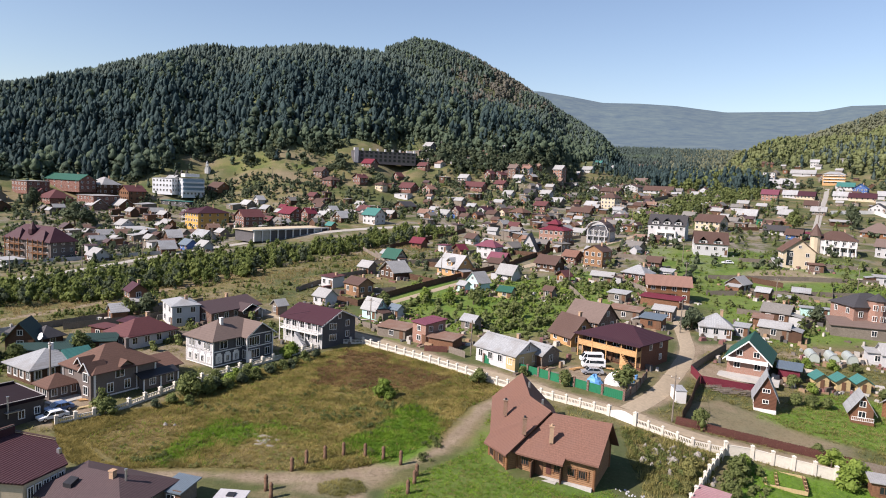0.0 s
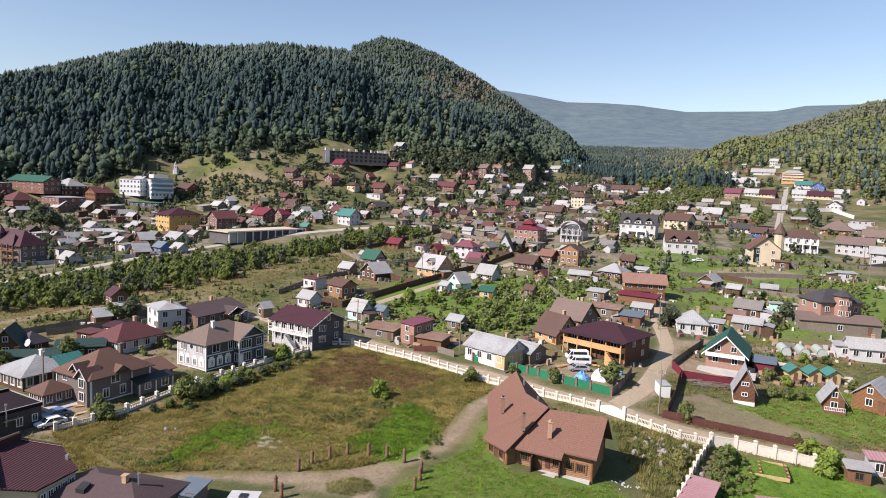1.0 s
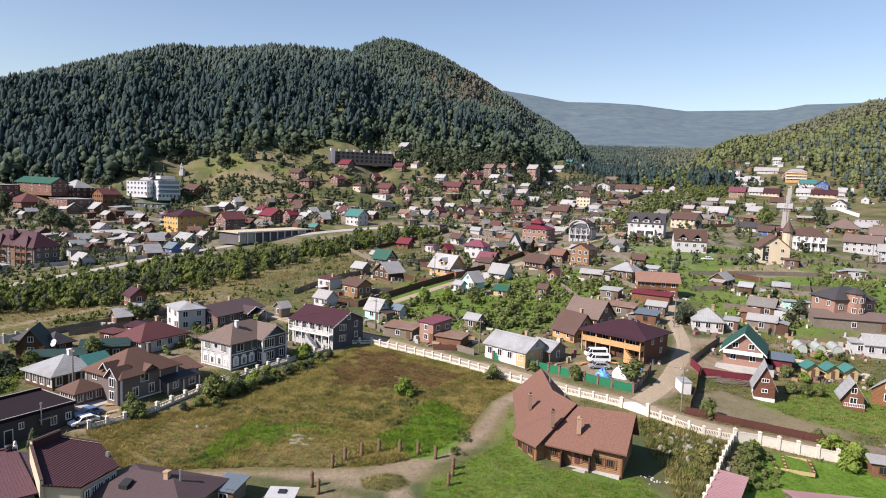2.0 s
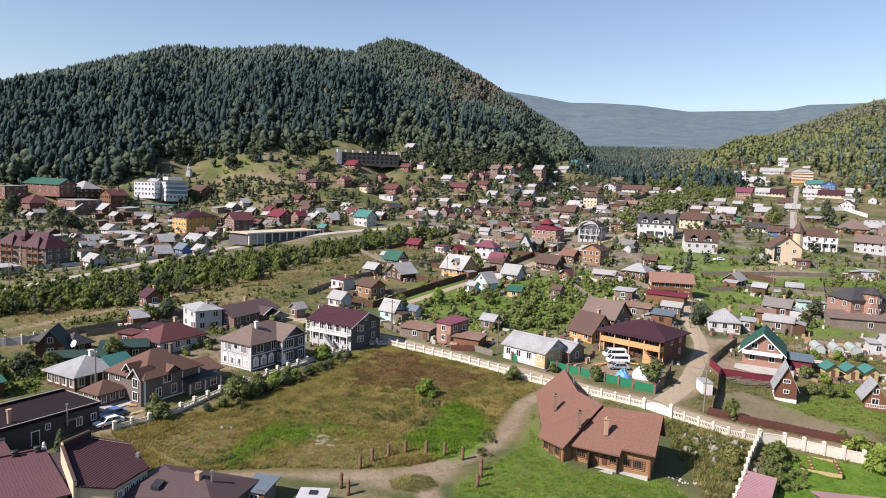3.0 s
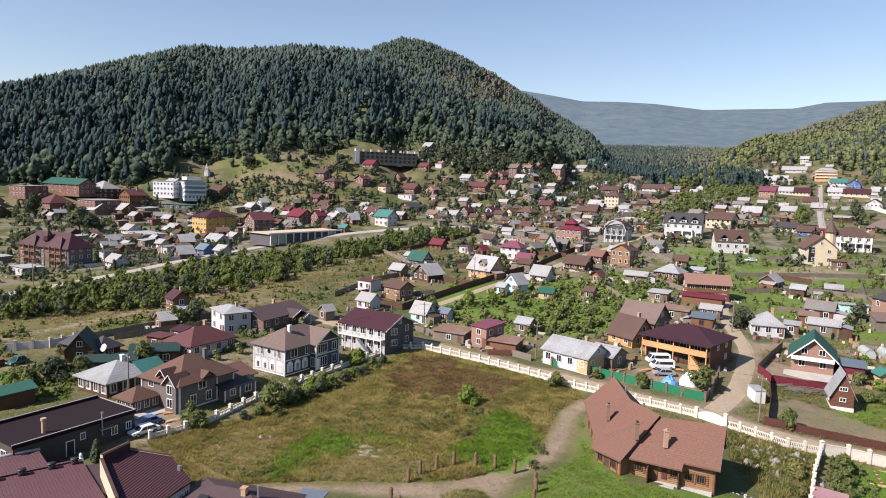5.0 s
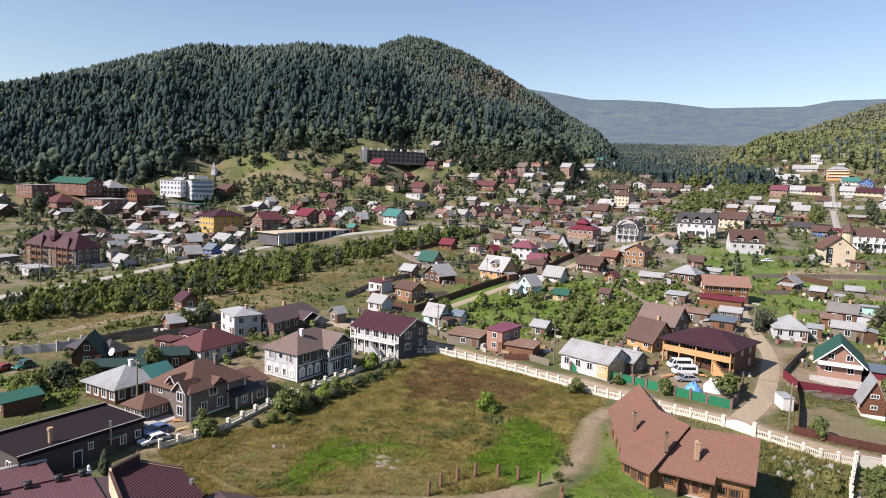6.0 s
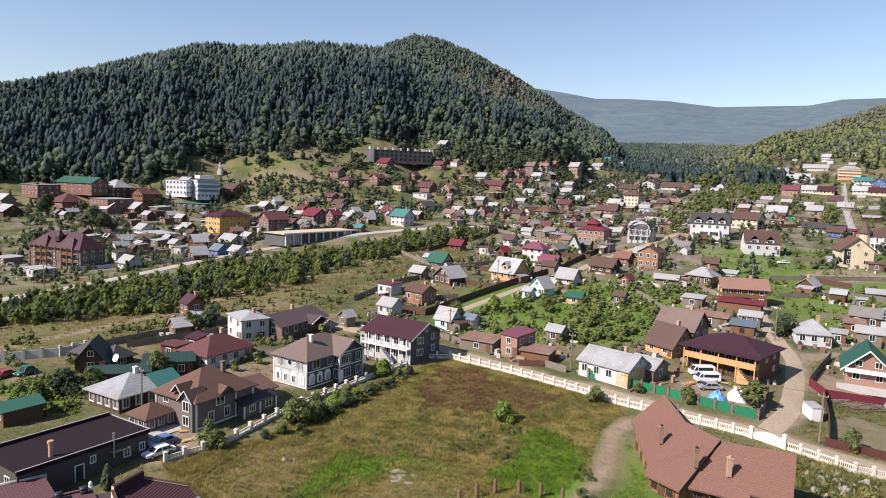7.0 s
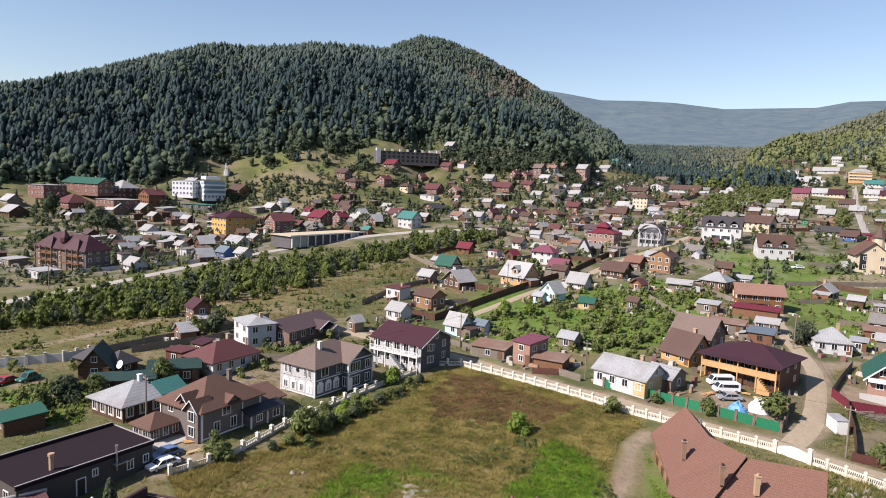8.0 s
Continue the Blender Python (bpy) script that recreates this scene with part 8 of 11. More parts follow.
house(184.9, 1224.2, -30, 14.4, 12.2, 5.3, "gable", 3.6, "brick", "brown_roof", "brick house among the village gardens", "house", front=5, side=3, axis="y", floors=2, over=0.75)
house(-27.8, 537.9, -30, 8.3, 7.1, 5.3, "gable", 2.8, "pink_brick", "darkred_roof", "pink brick house with a red roof", "house", front=3, side=2, floors=2, over=0.75)
house(-47.1, 528.5, -25, 16.7, 8.3, 2.8, "gable", 3.3, "brick", "darkred_roof", "long red brick house", "shed", front=5, side=0, stack=False, name="shed", group="village sheds", over=0.75)
house(-57.9, 543.9, -25, 7.8, 6.6, 2.8, "gable", 2.7, "palegrey", "grey_roof", "grey cottage among the village gardens", "shed", front=3, side=0, stack=False, name="shed", group="village sheds", over=0.75)
house(-4.2, 521.8, -30, 8.8, 7.5, 2.8, "gable", 3.0, "wood_grey", "black_roof", "dark roofed cottage among the village gardens", "shed", front=3, side=0, stack=False, name="shed", group="village sheds", over=0.75)
house(-19.9, 516.7, -30, 7.3, 6.2, 2.8, "gable", 2.5, "white", "grey_roof", "white cottage with a grey roof", "shed", front=2, side=0, stack=False, name="shed", group="village sheds", over=0.75)
house(7.9, 531.6, -30, 7.6, 6.5, 2.8, "gable", 2.6, "palegrey", "grey_roof", "pale cottage among the village gardens", "shed", front=2, side=0, stack=False, name="shed", group="village sheds", over=0.75)
house(-14.9, 553.3, -30, 7.2, 6.1, 2.8, "gable", 2.4, "palegrey", "white_roof", "white roofed cottage among the village gardens", "shed", front=2, side=0, stack=False, name="shed", group="village sheds", over=0.75)
house(16.4, 521.1, -30, 8.2, 6.9, 2.8, "gable", 2.8, "wood_grey", "grey_roof", "weathered cottage among the village gardens", "shed", front=3, side=0, stack=False, name="shed", group="village sheds", over=0.75)
house(49.3, 611.6, -35, 11.2, 9.5, 5.3, "gable", 3.6, "palegrey", "brown_roof", "pale house with a brown gable", "house", front=4, side=2, axis="y", floors=2, over=0.75)
house(61.7, 592.7, -30, 15.1, 12.8, 5.3, "gable", 3.6, "brick_dull", "brown_roof", "brick house with a broad brown roof", "house", front=5, side=3, floors=2, over=0.75)
house(83.5, 633.5, -35, 15.1, 12.9, 5.3, "gable", 3.0, "palegrey", "brown_roof", "large house with brown gables", "house", front=5, side=3, axis="y", floors=2, over=0.75)
house(104.0, 620.9, -25, 24.7, 9.9, 2.8, "gable", 3.6, "palegrey", "brown_roof", "long house with a brown roof", "shed", front=5, side=0, stack=False, name="shed", group="village sheds", over=0.75)
house(103.5, 742.0, -30, 12.4, 10.5, 5.3, "gable", 3.6, "brick_dull", "taupe_roof", "house with a taupe roof", "house", front=4, side=3, floors=2, over=0.75)
house(121.8, 728.0, -30, 11.3, 9.6, 5.3, "gable", 3.6, "cream", "taupe_roof", "cream house with a taupe roof", "house", front=4, side=3, floors=2, over=0.75)
house(55.2, 515.7, -35, 11.2, 10.1, 8.0, "hip", 3.3, "cream", "brown_roof", "three-storey cream house with a brown roof", "house", front=4, side=3, floors=3, over=0.75)
house(41.2, 511.5, -30, 8.1, 6.9, 2.8, "gable", 2.8, "palegrey", "white_roof", "white-roofed outbuilding among the village gardens", "shed", front=1, side=0, stack=False, name="shed", group="village sheds", over=0.75)
house(32.5, 471.9, -25, 13.4, 6.7, 2.8, "gable", 2.7, "log", "brown_roof", "low log house with a brown roof", "shed", front=5, side=0, stack=False, name="shed", group="village sheds", over=0.75)
house(-7.6, 452.5, -35, 10.8, 9.2, 5.3, "hip", 3.0, "brick_dull", "tan_shingle", "brick house with a tan roof", "house", front=4, side=2, floors=2, over=0.75)
house(-19.4, 463.4, -35, 5.3, 4.5, 2.8, "gable", 2.1, "cream", "tan_shingle", "cream cottage with a tan gable", "shed", front=2, side=0, axis="y", stack=False, name="shed", group="village sheds", over=0.75)
house(5.7, 487.4, -30, 8.8, 7.5, 5.3, "gable", 3.0, "brick", "darkred_roof", "brick house with a bright red roof", "house", front=3, side=2, floors=2, over=0.75)
house(-31.2, 455.1, -40, 9.8, 8.3, 5.3, "gable", 3.0, "white", "maroon_roof", "white house with a dark maroon gable", "house", front=3, side=2, axis="y", floors=2, over=0.75)
house(-45.6, 429.8, -40, 6.8, 5.8, 5.3, "gable", 2.7, "brick_dull", "maroon_roof", "brick house with a maroon gable", "house", front=2, side=1, axis="y", floors=2, over=0.75)
house(-24.2, 331.5, -35, 5.3, 4.5, 3.4, "gable", 1.8, "white", "brown_roof", "white cottage with a brown gable roof", "house", front=2, side=1, over=0.75)
house(-7.3, 388.4, -30, 5.9, 5.0, 2.8, "gable", 2.0, "wood_brown", "darkred_roof", "brown cottage with a red roof among trees", "shed", front=2, side=0, stack=False, name="shed", group="village sheds", over=0.75)
house(163.7, 660.1, -35, 13.1, 11.1, 5.3, "gable", 3.6, "palegrey", "white_roof", "pale house with a white roof by the wood", "house", front=5, side=3, axis="y", floors=2, over=0.75)
house(215.4, 690.0, -25, 19.8, 9.9, 2.8, "gable", 3.6, "palegrey", "white_roof", "low white-roofed house among the village gardens", "shed", front=5, side=0, stack=False, name="shed", group="village sheds", over=0.75)
house(228.3, 739.6, -25, 11.0, 9.3, 5.3, "flat", 0.2, "white", "white_roof", "white flat-roofed house among the village gardens", "house", front=4, side=2, floors=2)
house(235.1, 705.8, -25, 12.9, 11.0, 2.8, "gable", 3.6, "palegrey", "white_roof", "white-roofed cottage among the village gardens", "shed", front=4, side=0, stack=False, name="shed", group="village sheds", over=0.75)
house(269.8, 768.4, -25, 22.9, 9.2, 2.8, "gable", 3.6, "palegrey", "grey_roof", "long grey shed among the village gardens", "shed", front=1, side=0, stack=False, name="shed", group="village sheds", over=0.75)
house(293.8, 807.4, -25, 8.0, 6.8, 5.3, "gable", 2.7, "white", "white_roof", "white house at the foot of the slope", "house", front=3, side=2, floors=2, over=0.75)
house(188.6, 598.1, -25, 12.1, 10.3, 5.3, "gable", 3.6, "pink_brick", "pink_roof", "house with a raspberry pink roof", "house", front=4, side=3, floors=2, over=0.75)
house(213.7, 628.3, -25, 10.5, 8.9, 2.8, "gable", 3.6, "white", "white_roof", "white cottage among the village gardens", "shed", front=4, side=0, stack=False, name="shed", group="village sheds", over=0.75)
house(225.0, 623.9, -25, 13.7, 11.6, 2.8, "gable", 3.6, "cream", "maroon_roof", "cottage with a maroon roof", "shed", front=5, side=0, stack=False, name="shed", group="village sheds", over=0.75)
house(276.6, 646.3, -30, 10.9, 10.9, 5.3, "gable", 4.0, "blue_wall", "blue_roof", "bright blue steep-gabled house", "house", front=4, side=3, axis="y", floors=2, over=0.75)
house(275.0, 673.6, -25, 13.3, 11.3, 2.8, "gable", 3.6, "white", "teal_roof", "white cottage with a teal roof", "shed", front=5, side=0, stack=False, name="shed", group="village sheds", over=0.75)
house(266.5, 617.4, -25, 19.1, 9.6, 2.8, "gable", 3.6, "cream", "maroon_roof", "long cottage with a maroon roof", "shed", front=5, side=0, stack=False, name="shed", group="village sheds", over=0.75)
house(253.9, 626.1, -25, 12.2, 10.4, 2.8, "gable", 3.6, "white", "white_roof", "white roofed cottage among the village gardens", "shed", front=4, side=0, stack=False, name="shed", group="village sheds", over=0.75)
house(250.0, 550.1, -35, 10.8, 9.2, 2.8, "gable", 3.6, "white", "black_roof", "white house with a dark gable", "shed", front=4, side=0, axis="y", stack=False, name="shed", group="village sheds", over=0.75)
house(286.8, 624.3, -25, 10.6, 9.0, 2.8, "gable", 3.6, "palegrey", "white_roof", "pale shed among the village gardens", "shed", front=1, side=0, stack=False, name="shed", group="village sheds", over=0.75)
house(137.6, 469.2, -25, 10.9, 9.3, 2.8, "gable", 3.6, "palegrey", "white_roof", "pale half-ruined house among the village gardens", "shed", front=4, side=0, stack=False, name="shed", group="village sheds", over=0.75)
house(166.5, 485.9, -30, 8.7, 7.4, 2.8, "gable", 2.9, "wood_grey", "grey_roof", "weathered cottage among the village gardens", "shed", front=3, side=0, stack=False, name="shed", group="village sheds", over=0.75)
house(137.2, 438.9, -25, 4.1, 3.5, 2.8, "flat", 0.2, "fence_green", "green_roof", "small green cabin among the village gardens", "shed", front=1, side=0, stack=False, name="shed", group="village sheds")
house(100.2, 398.9, -35, 13.6, 11.6, 5.3, "gable", 3.4, "cream", "brown_roof", "cream house with a brown dormered roof", "house", front=5, side=3, floors=2, over=0.75)
house(135.8, 375.6, -30, 6.9, 5.9, 2.8, "gable", 2.4, "blue_wall", "brown_roof", "bright blue cottage among the village gardens", "shed", front=2, side=0, stack=False, name="shed", group="village sheds", over=0.75)
house(145.0, 378.8, -30, 6.5, 5.5, 2.8, "shed", 0.9, "crimson_roof", "crimson_roof", "crimson metal garage among the village gardens", "shed", front=1, side=0, stack=False, name="shed", group="village sheds")
house(131.5, 391.6, -20, 10.8, 5.4, 2.8, "gable", 2.2, "white", "black_roof", "low white house with a dark roof", "shed", front=4, side=0, stack=False, name="shed", group="village sheds", over=0.75)
house(188.6, 454.2, -15, 13.0, 7.8, 2.8, "gable", 1.0, "log_dark", "grey_roof", "dark log barn among the village gardens", "shed", front=1, side=0, stack=False, name="shed", group="village sheds", over=0.75, trim="brown_trim")
house(189.3, 408.8, -25, 16.3, 13.8, 2.8, "hip", 4.6, "log", "taupe_roof", "log house with a taupe hipped roof", "shed", front=5, side=0, stack=False, name="shed", group="village sheds", over=0.75)
house(204.5, 418.7, -25, 7.6, 6.4, 2.8, "gable", 2.6, "wood_grey", "grey_roof", "grey shed among the village gardens", "shed", front=1, side=0, stack=False, name="shed", group="village sheds", over=0.75)
house(196.4, 514.3, -25, 8.8, 7.5, 2.8, "gable", 3.0, "wood_grey", "grey_roof", "grey cottage by the street", "shed", front=3, side=0, stack=False, name="shed", group="village sheds", over=0.75)
house(205.3, 553.5, -25, 9.4, 8.0, 2.8, "gable", 3.2, "wood_grey", "brown_roof", "brown roofed cottage by the street", "shed", front=3, side=0, stack=False, name="shed", group="village sheds", over=0.75)
house(18.5, 242.1, -40, 3.6, 3.0, 2.8, "gable", 1.4, "log", "darkred_roof", "log cottage with a red roof and green front", "shed", front=1, side=0, axis="y", stack=False, name="shed", group="village sheds", over=0.75)
house(13.5, 265.2, -30, 8.3, 7.1, 2.8, "gable", 2.6, "log_dark", "brown_roof", "dark log house with a broad brown roof", "shed", front=3, side=0, stack=False, name="shed", group="village sheds", over=0.75)
house(22.3, 283.1, -35, 5.6, 4.7, 2.8, "gable", 1.9, "brick", "shingle_roof", "brick cottage with a red-brown roof", "shed", front=2, side=0, stack=False, name="shed", group="village sheds", over=0.75)
house(-0.5, 242.3, -30, 5.9, 5.0, 2.8, "gable", 2.6, "white", "grey_roof", "white cottage with a pale grey roof", "shed", front=2, side=0, stack=False, name="shed", group="village sheds", over=0.75)
house(44.0, 248.5, -35, 7.9, 6.8, 4.0, "hip", 2.2, "brick", "silver_roof", "brick house with a pale hipped roof", "house", front=3, side=2, over=0.75)
house(53.4, 277.2, -25, 4.7, 4.0, 2.8, "gable", 1.6, "brick", "brown_roof", "small brick house with a brown roof", "shed", front=1, side=0, stack=False, name="shed", group="village sheds", over=0.75)
house(54.8, 257.3, -25, 4.6, 3.9, 2.8, "shed", 0.9, "palegrey", "white_roof", "white-roofed lean-to among the village gardens", "shed", front=1, side=0, stack=False, name="shed", group="village sheds")
house(31.9, 245.5, -20, 6.9, 3.4, 2.8, "gable", 1.0, "wood_grey", "grey_roof", "weathered grey sheds among the village gardens", "shed", front=1, side=0, stack=False, name="shed", group="village sheds", over=0.75)
house(-25.7, 298.4, -40, 4.5, 3.8, 2.8, "gable", 1.8, "log_dark", "crimson_roof", "dark log cottage with a crimson roof", "shed", front=1, side=0, axis="y", stack=False, name="shed", group="village sheds", over=0.75, trim="brown_trim")
house(-33.6, 306.0, -30, 4.5, 3.8, 2.8, "flat", 0.2, "white", "pink_roof", "white cottage with a raspberry roof edge", "shed", front=1, side=0, stack=False, name="shed", group="village sheds")
house(-6.3, 272.1, -25, 6.4, 5.5, 2.8, "gable", 2.2, "brick_dull", "pink_roof", "cottage with a raspberry metal roof", "shed", front=2, side=0, stack=False, name="shed", group="village sheds", over=0.75)
house(-12.1, 291.0, -25, 8.9, 6.2, 5.3, "hip", 2.1, "white", "pink_roof", "white house with a raspberry hipped roof", "house", front=3, side=1, floors=2, over=0.75)
house(-48.8, 272.8, -30, 7.1, 6.0, 2.8, "gable", 3.0, "cream", "green_roof", "cream cottage under a green metal roof", "shed", front=2, side=0, stack=False, name="shed", group="village sheds", over=0.75)
house(-50.9, 241.0, -30, 4.7, 4.0, 2.8, "gable", 1.6, "wood_grey", "grey_roof", "weathered cottage with a grey roof", "shed", front=1, side=0, stack=False, name="shed", group="village sheds", over=0.75)
house(-39.7, 236.0, -40, 7.9, 6.7, 2.8, "gable", 3.0, "log_dark", "grey_roof", "dark log house with a broad grey roof", "shed", front=3, side=0, axis="y", stack=False, name="shed", group="village sheds", over=0.75)
house(-54.5, 282.1, -30, 3.0, 2.6, 2.8, "gable", 1.0, "palegrey", "silver_roof", "pale lean-to beside the green roof", "shed", front=1, side=0, stack=False, name="shed", group="village sheds", over=0.75)
house(-47.1, 314.4, -25, 5.9, 5.0, 2.8, "gable", 2.0, "wood_brown", "crimson_roof", "cottage with a crimson roof", "shed", front=2, side=0, stack=False, name="shed", group="village sheds", over=0.75, trim="brown_trim")
house(-55.7, 216.4, -30, 5.6, 4.8, 3.2, "shed", 0.5, "white", "darkred_roof", "white house with a flat red roof", "house", front=2, side=0)
house(-44.5, 208.3, -35, 7.0, 5.8, 3.7, "gable", 1.7, "log_light", "brown_roof", "brown timber house with a brown roof", "house", front=2, side=2)
house(-50.4, 194.3, -30, 5.2, 4.5, 2.8, "gable", 1.8, "white", "grey_roof", "white cottage with a grey gable roof", "shed", front=2, side=0, stack=False, name="shed", group="village sheds")
house(-32.8, 183.9, -30, 5.1, 4.3, 2.8, "gable", 2.6, "mint_wall", "grey_roof", "pale blue cottage with a grey slate roof", "shed", front=1, side=0, stack=False, name="shed", group="village sheds")
house(-26.8, 184.6, -30, 3.0, 2.6, 2.8, "gable", 1.0, "palegrey", "steel_roof", "small grey extension with a steel roof", "shed", front=1, side=0, stack=False, name="shed", group="village sheds")
house(-58.5, 180.2, -35, 3.3, 2.8, 2.8, "gable", 1.3, "wood_grey", "grey_roof", "small weathered cottage among the village gardens", "shed", front=1, side=0, axis="y", stack=False, name="shed", group="village sheds")
house(-99.4, 177.2, -40, 5.2, 4.4, 5.0, "gable", 1.8, "wood_brown", "maroon_roof", "two-storey brown house with a maroon roof", "house", front=2, side=1, floors=2)
house(-94.4, 162.3, -40, 4.3, 3.6, 2.8, "gable", 1.6, "wood_brown", "white_roof", "wooden shed with a white roof", "shed", front=1, side=0, axis="y", stack=False, name="shed", group="village sheds")
house(-86.2, 146.1, -15, 4.5, 3.6, 2.6, "flat", 0.2, "wood_red", "darkred_roof", "low red-brown shed with a flat roof", "shed", front=1, side=0, stack=False, name="shed", group="village sheds")
house(-84.9, 152.8, -20, 3.2, 2.7, 2.4, "shed", 0.8, "wood_brown", "maroon_roof", "shed with a maroon lean-to roof", "shed", front=1, side=0, stack=False, name="shed", group="village sheds")
house(-5.4, 176.7, -30, 3.9, 3.3, 2.8, "gable", 1.2, "wood_grey", "silver_roof", "ramshackle shed with pale sheets on the roof", "shed", front=1, side=0, stack=False, name="shed", group="village sheds")
house(-13.0, 218.4, -35, 3.0, 2.6, 2.8, "gable", 1.0, "mint_wall", "silver_roof", "mint extension of the cottage", "shed", front=1, side=0, stack=False, name="shed", group="village sheds")
house(-9.2, 224.2, -40, 5.9, 5.0, 2.8, "gable", 3.0, "mint_wall", "grey_roof", "mint-blue boarded cottage with a grey roof", "shed", front=2, side=0, axis="y", stack=False, name="shed", group="village sheds")
house(0.8, 215.2, -20, 4.3, 3.7, 2.2, "gable", 1.2, "ochre", "green_roof", "ochre shed with a green roof", "shed", front=1, side=0, stack=False, name="shed", group="village sheds")
house(13.9, 216.6, -30, 3.0, 2.6, 2.8, "gable", 1.0, "wood_grey", "brown_roof", "small weathered shed among the village gardens", "shed", front=1, side=0, stack=False, name="shed", group="village sheds")
house(35.1, 219.1, -25, 5.5, 4.7, 2.4, "shed", 0.6, "wood_grey", "white_roof", "open shed with white roof sheets", "shed", front=1, side=0, stack=False, name="shed", group="village sheds")
house(35.0, 197.9, -25, 8.4, 4.2, 2.4, "shed", 0.8, "wood_grey", "rust_roof", "long patched shed with a rusty roof", "shed", front=1, side=0, stack=False, name="shed", group="village sheds")
house(41.2, 190.7, -25, 5.5, 4.6, 2.4, "shed", 0.8, "wood_brown", "steel_roof", "shed with steel roof sheets", "shed", front=1, side=0, stack=False, name="shed", group="village sheds", trim="brown_trim")
house(45.7, 200.6, -25, 5.2, 4.5, 2.8, "gable", 1.0, "wood_grey", "grey_roof", "grey shed behind the plum-roofed house", "shed", front=2, side=0, stack=False, name="shed", group="village sheds")
house(72.4, 193.5, -25, 7.0, 6.0, 2.8, "gable", 1.2, "wood_grey", "grey_roof", "weathered shed with patched grey roof", "shed", front=1, side=0, stack=False, name="shed", group="village sheds")
house(71.6, 201.8, -20, 4.5, 3.9, 2.4, "shed", 0.8, "wood_brown", "rust_roof", "rusty open shed among the village gardens", "shed", front=1, side=0, stack=False, name="shed", group="village sheds")
house(63.5, 191.1, -25, 3.3, 2.8, 2.3, "shed", 0.7, "palegrey", "silver_roof", "pale lean-to by the white cottage", "shed", front=1, side=0, stack=False, name="shed", group="village sheds")
house(91.1, 219.8, -10, 7.4, 3.0, 2.2, "flat", 0.2, "mint_wall", "silver_roof", "low pale garden shed", "shed", front=1, side=0, stack=False, name="shed", group="village sheds")
house(86.4, 231.8, -20, 3.0, 2.6, 2.2, "shed", 0.5, "wood_grey", "grey_roof", "tiny grey shed among the village gardens", "shed", front=1, side=0, stack=False, name="shed", group="village sheds")
house(95.4, 243.8, -20, 4.3, 3.7, 2.2, "gable", 1.0, "palegrey", "silver_roof", "small pale garden house", "shed", front=1, side=0, stack=False, name="shed", group="village sheds", over=0.75)
house(166.5, 338.2, -30, 14.8, 12.6, 5.0, "gable", 3.0, "palegrey", "taupe_roof", "cream house with a taupe dormered roof", "house", front=5, side=3, floors=2, over=0.75)
house(165.7, 314.9, -25, 7.1, 6.1, 5.3, "gable", 2.4, "palegrey", "grey_roof", "grey house by the street", "house", front=2, side=1, floors=2, over=0.75)
house(134.7, 276.7, -10, 6.1, 5.2, 2.6, "shed", 0.5, "palegrey", "grey_roof", "grey flat shed in the gardens", "shed", front=1, side=0, stack=False, name="shed", group="village sheds")
house(198.4, 387.3, -25, 9.7, 8.2, 2.8, "gable", 3.3, "white", "taupe_roof", "white house with a taupe roof", "shed", front=3, side=0, stack=False, name="shed", group="village sheds", over=0.75)
house(226.7, 459.6, -15, 12.8, 5.1, 2.8, "flat", 0.2, "palegrey", "salmon_roof", "long pale house with a salmon roof", "shed", front=4, side=0, stack=False, name="shed", group="village sheds")
house(95.3, 178.4, -8, 8.5, 5.1, 3.2, "gable", 2.0, "white", "grey_roof", "long white house with a grey roof", "house", front=3, side=1)
house(90.7, 179.8, -8, 4.0, 3.4, 2.6, "shed", 0.6, "white", "grey_roof", "white lean-to beside the long house", "shed", front=1, side=0, stack=False, name="shed", group="village sheds")
house(98.6, 201.1, -8, 20.2, 5.7, 2.8, "shed", 1.6, "wood_grey", "taupe_roof", "long low weathered building with a taupe roof", "shed", front=1, side=0, stack=False, name="shed", group="village sheds")
house(65.1, 117.0, -12, 3.2, 2.8, 2.2, "shed", 0.4, "wood_brown", "grey_roof", "brown plank shed with a grey roof", "shed", front=1, side=0, stack=False, name="shed", group="village sheds", trim="brown_trim")
house(69.8, 120.4, -12, 3.0, 2.6, 2.6, "shed", 0.4, "palegrey", "mauve_roof", "small shed with a mauve roof", "shed", front=1, side=0, stack=False, name="shed", group="village sheds")
house(-225.0, 259.0, -25, 8.5, 7.2, 2.4, "shed", 0.5, "wood_grey", "grey_roof", "grey shed by the apartment house", "shed", front=3, side=0, stack=False, name="shed", group="village sheds")
house(-339.2, 386.9, -25, 9.8, 8.4, 2.8, "gable", 3.3, "wood_grey", "white_roof", "grey cottage with a white roof", "shed", front=3, side=0, stack=False, name="shed", group="village sheds", over=0.75)
house(-321.4, 368.7, -25, 12.6, 10.7, 2.8, "gable", 3.6, "log_dark", "grey_roof", "dark log cottage among the village gardens", "shed", front=4, side=0, stack=False, name="shed", group="village sheds", over=0.75, trim="brown_trim")
house(-321.9, 404.0, -25, 7.6, 6.5, 2.8, "gable", 2.6, "brick", "darkred_roof", "brick cottage with a dark red roof", "shed", front=2, side=0, stack=False, name="shed", group="village sheds", over=0.75)


# ---- fences ----
def along(pts, step):
    """Even places along a bent line with their headings."""
    out, left = [], 0.0
    for (ax, ay), (bx, by) in zip(pts[:-1], pts[1:]):
        L = math.hypot(bx - ax, by - ay)
        n = max(1, round(L / step))
        out += [((ax + (bx - ax) * i / n), (ay + (by - ay) * i / n)) for i in range(n)]
    return out + [pts[-1]]


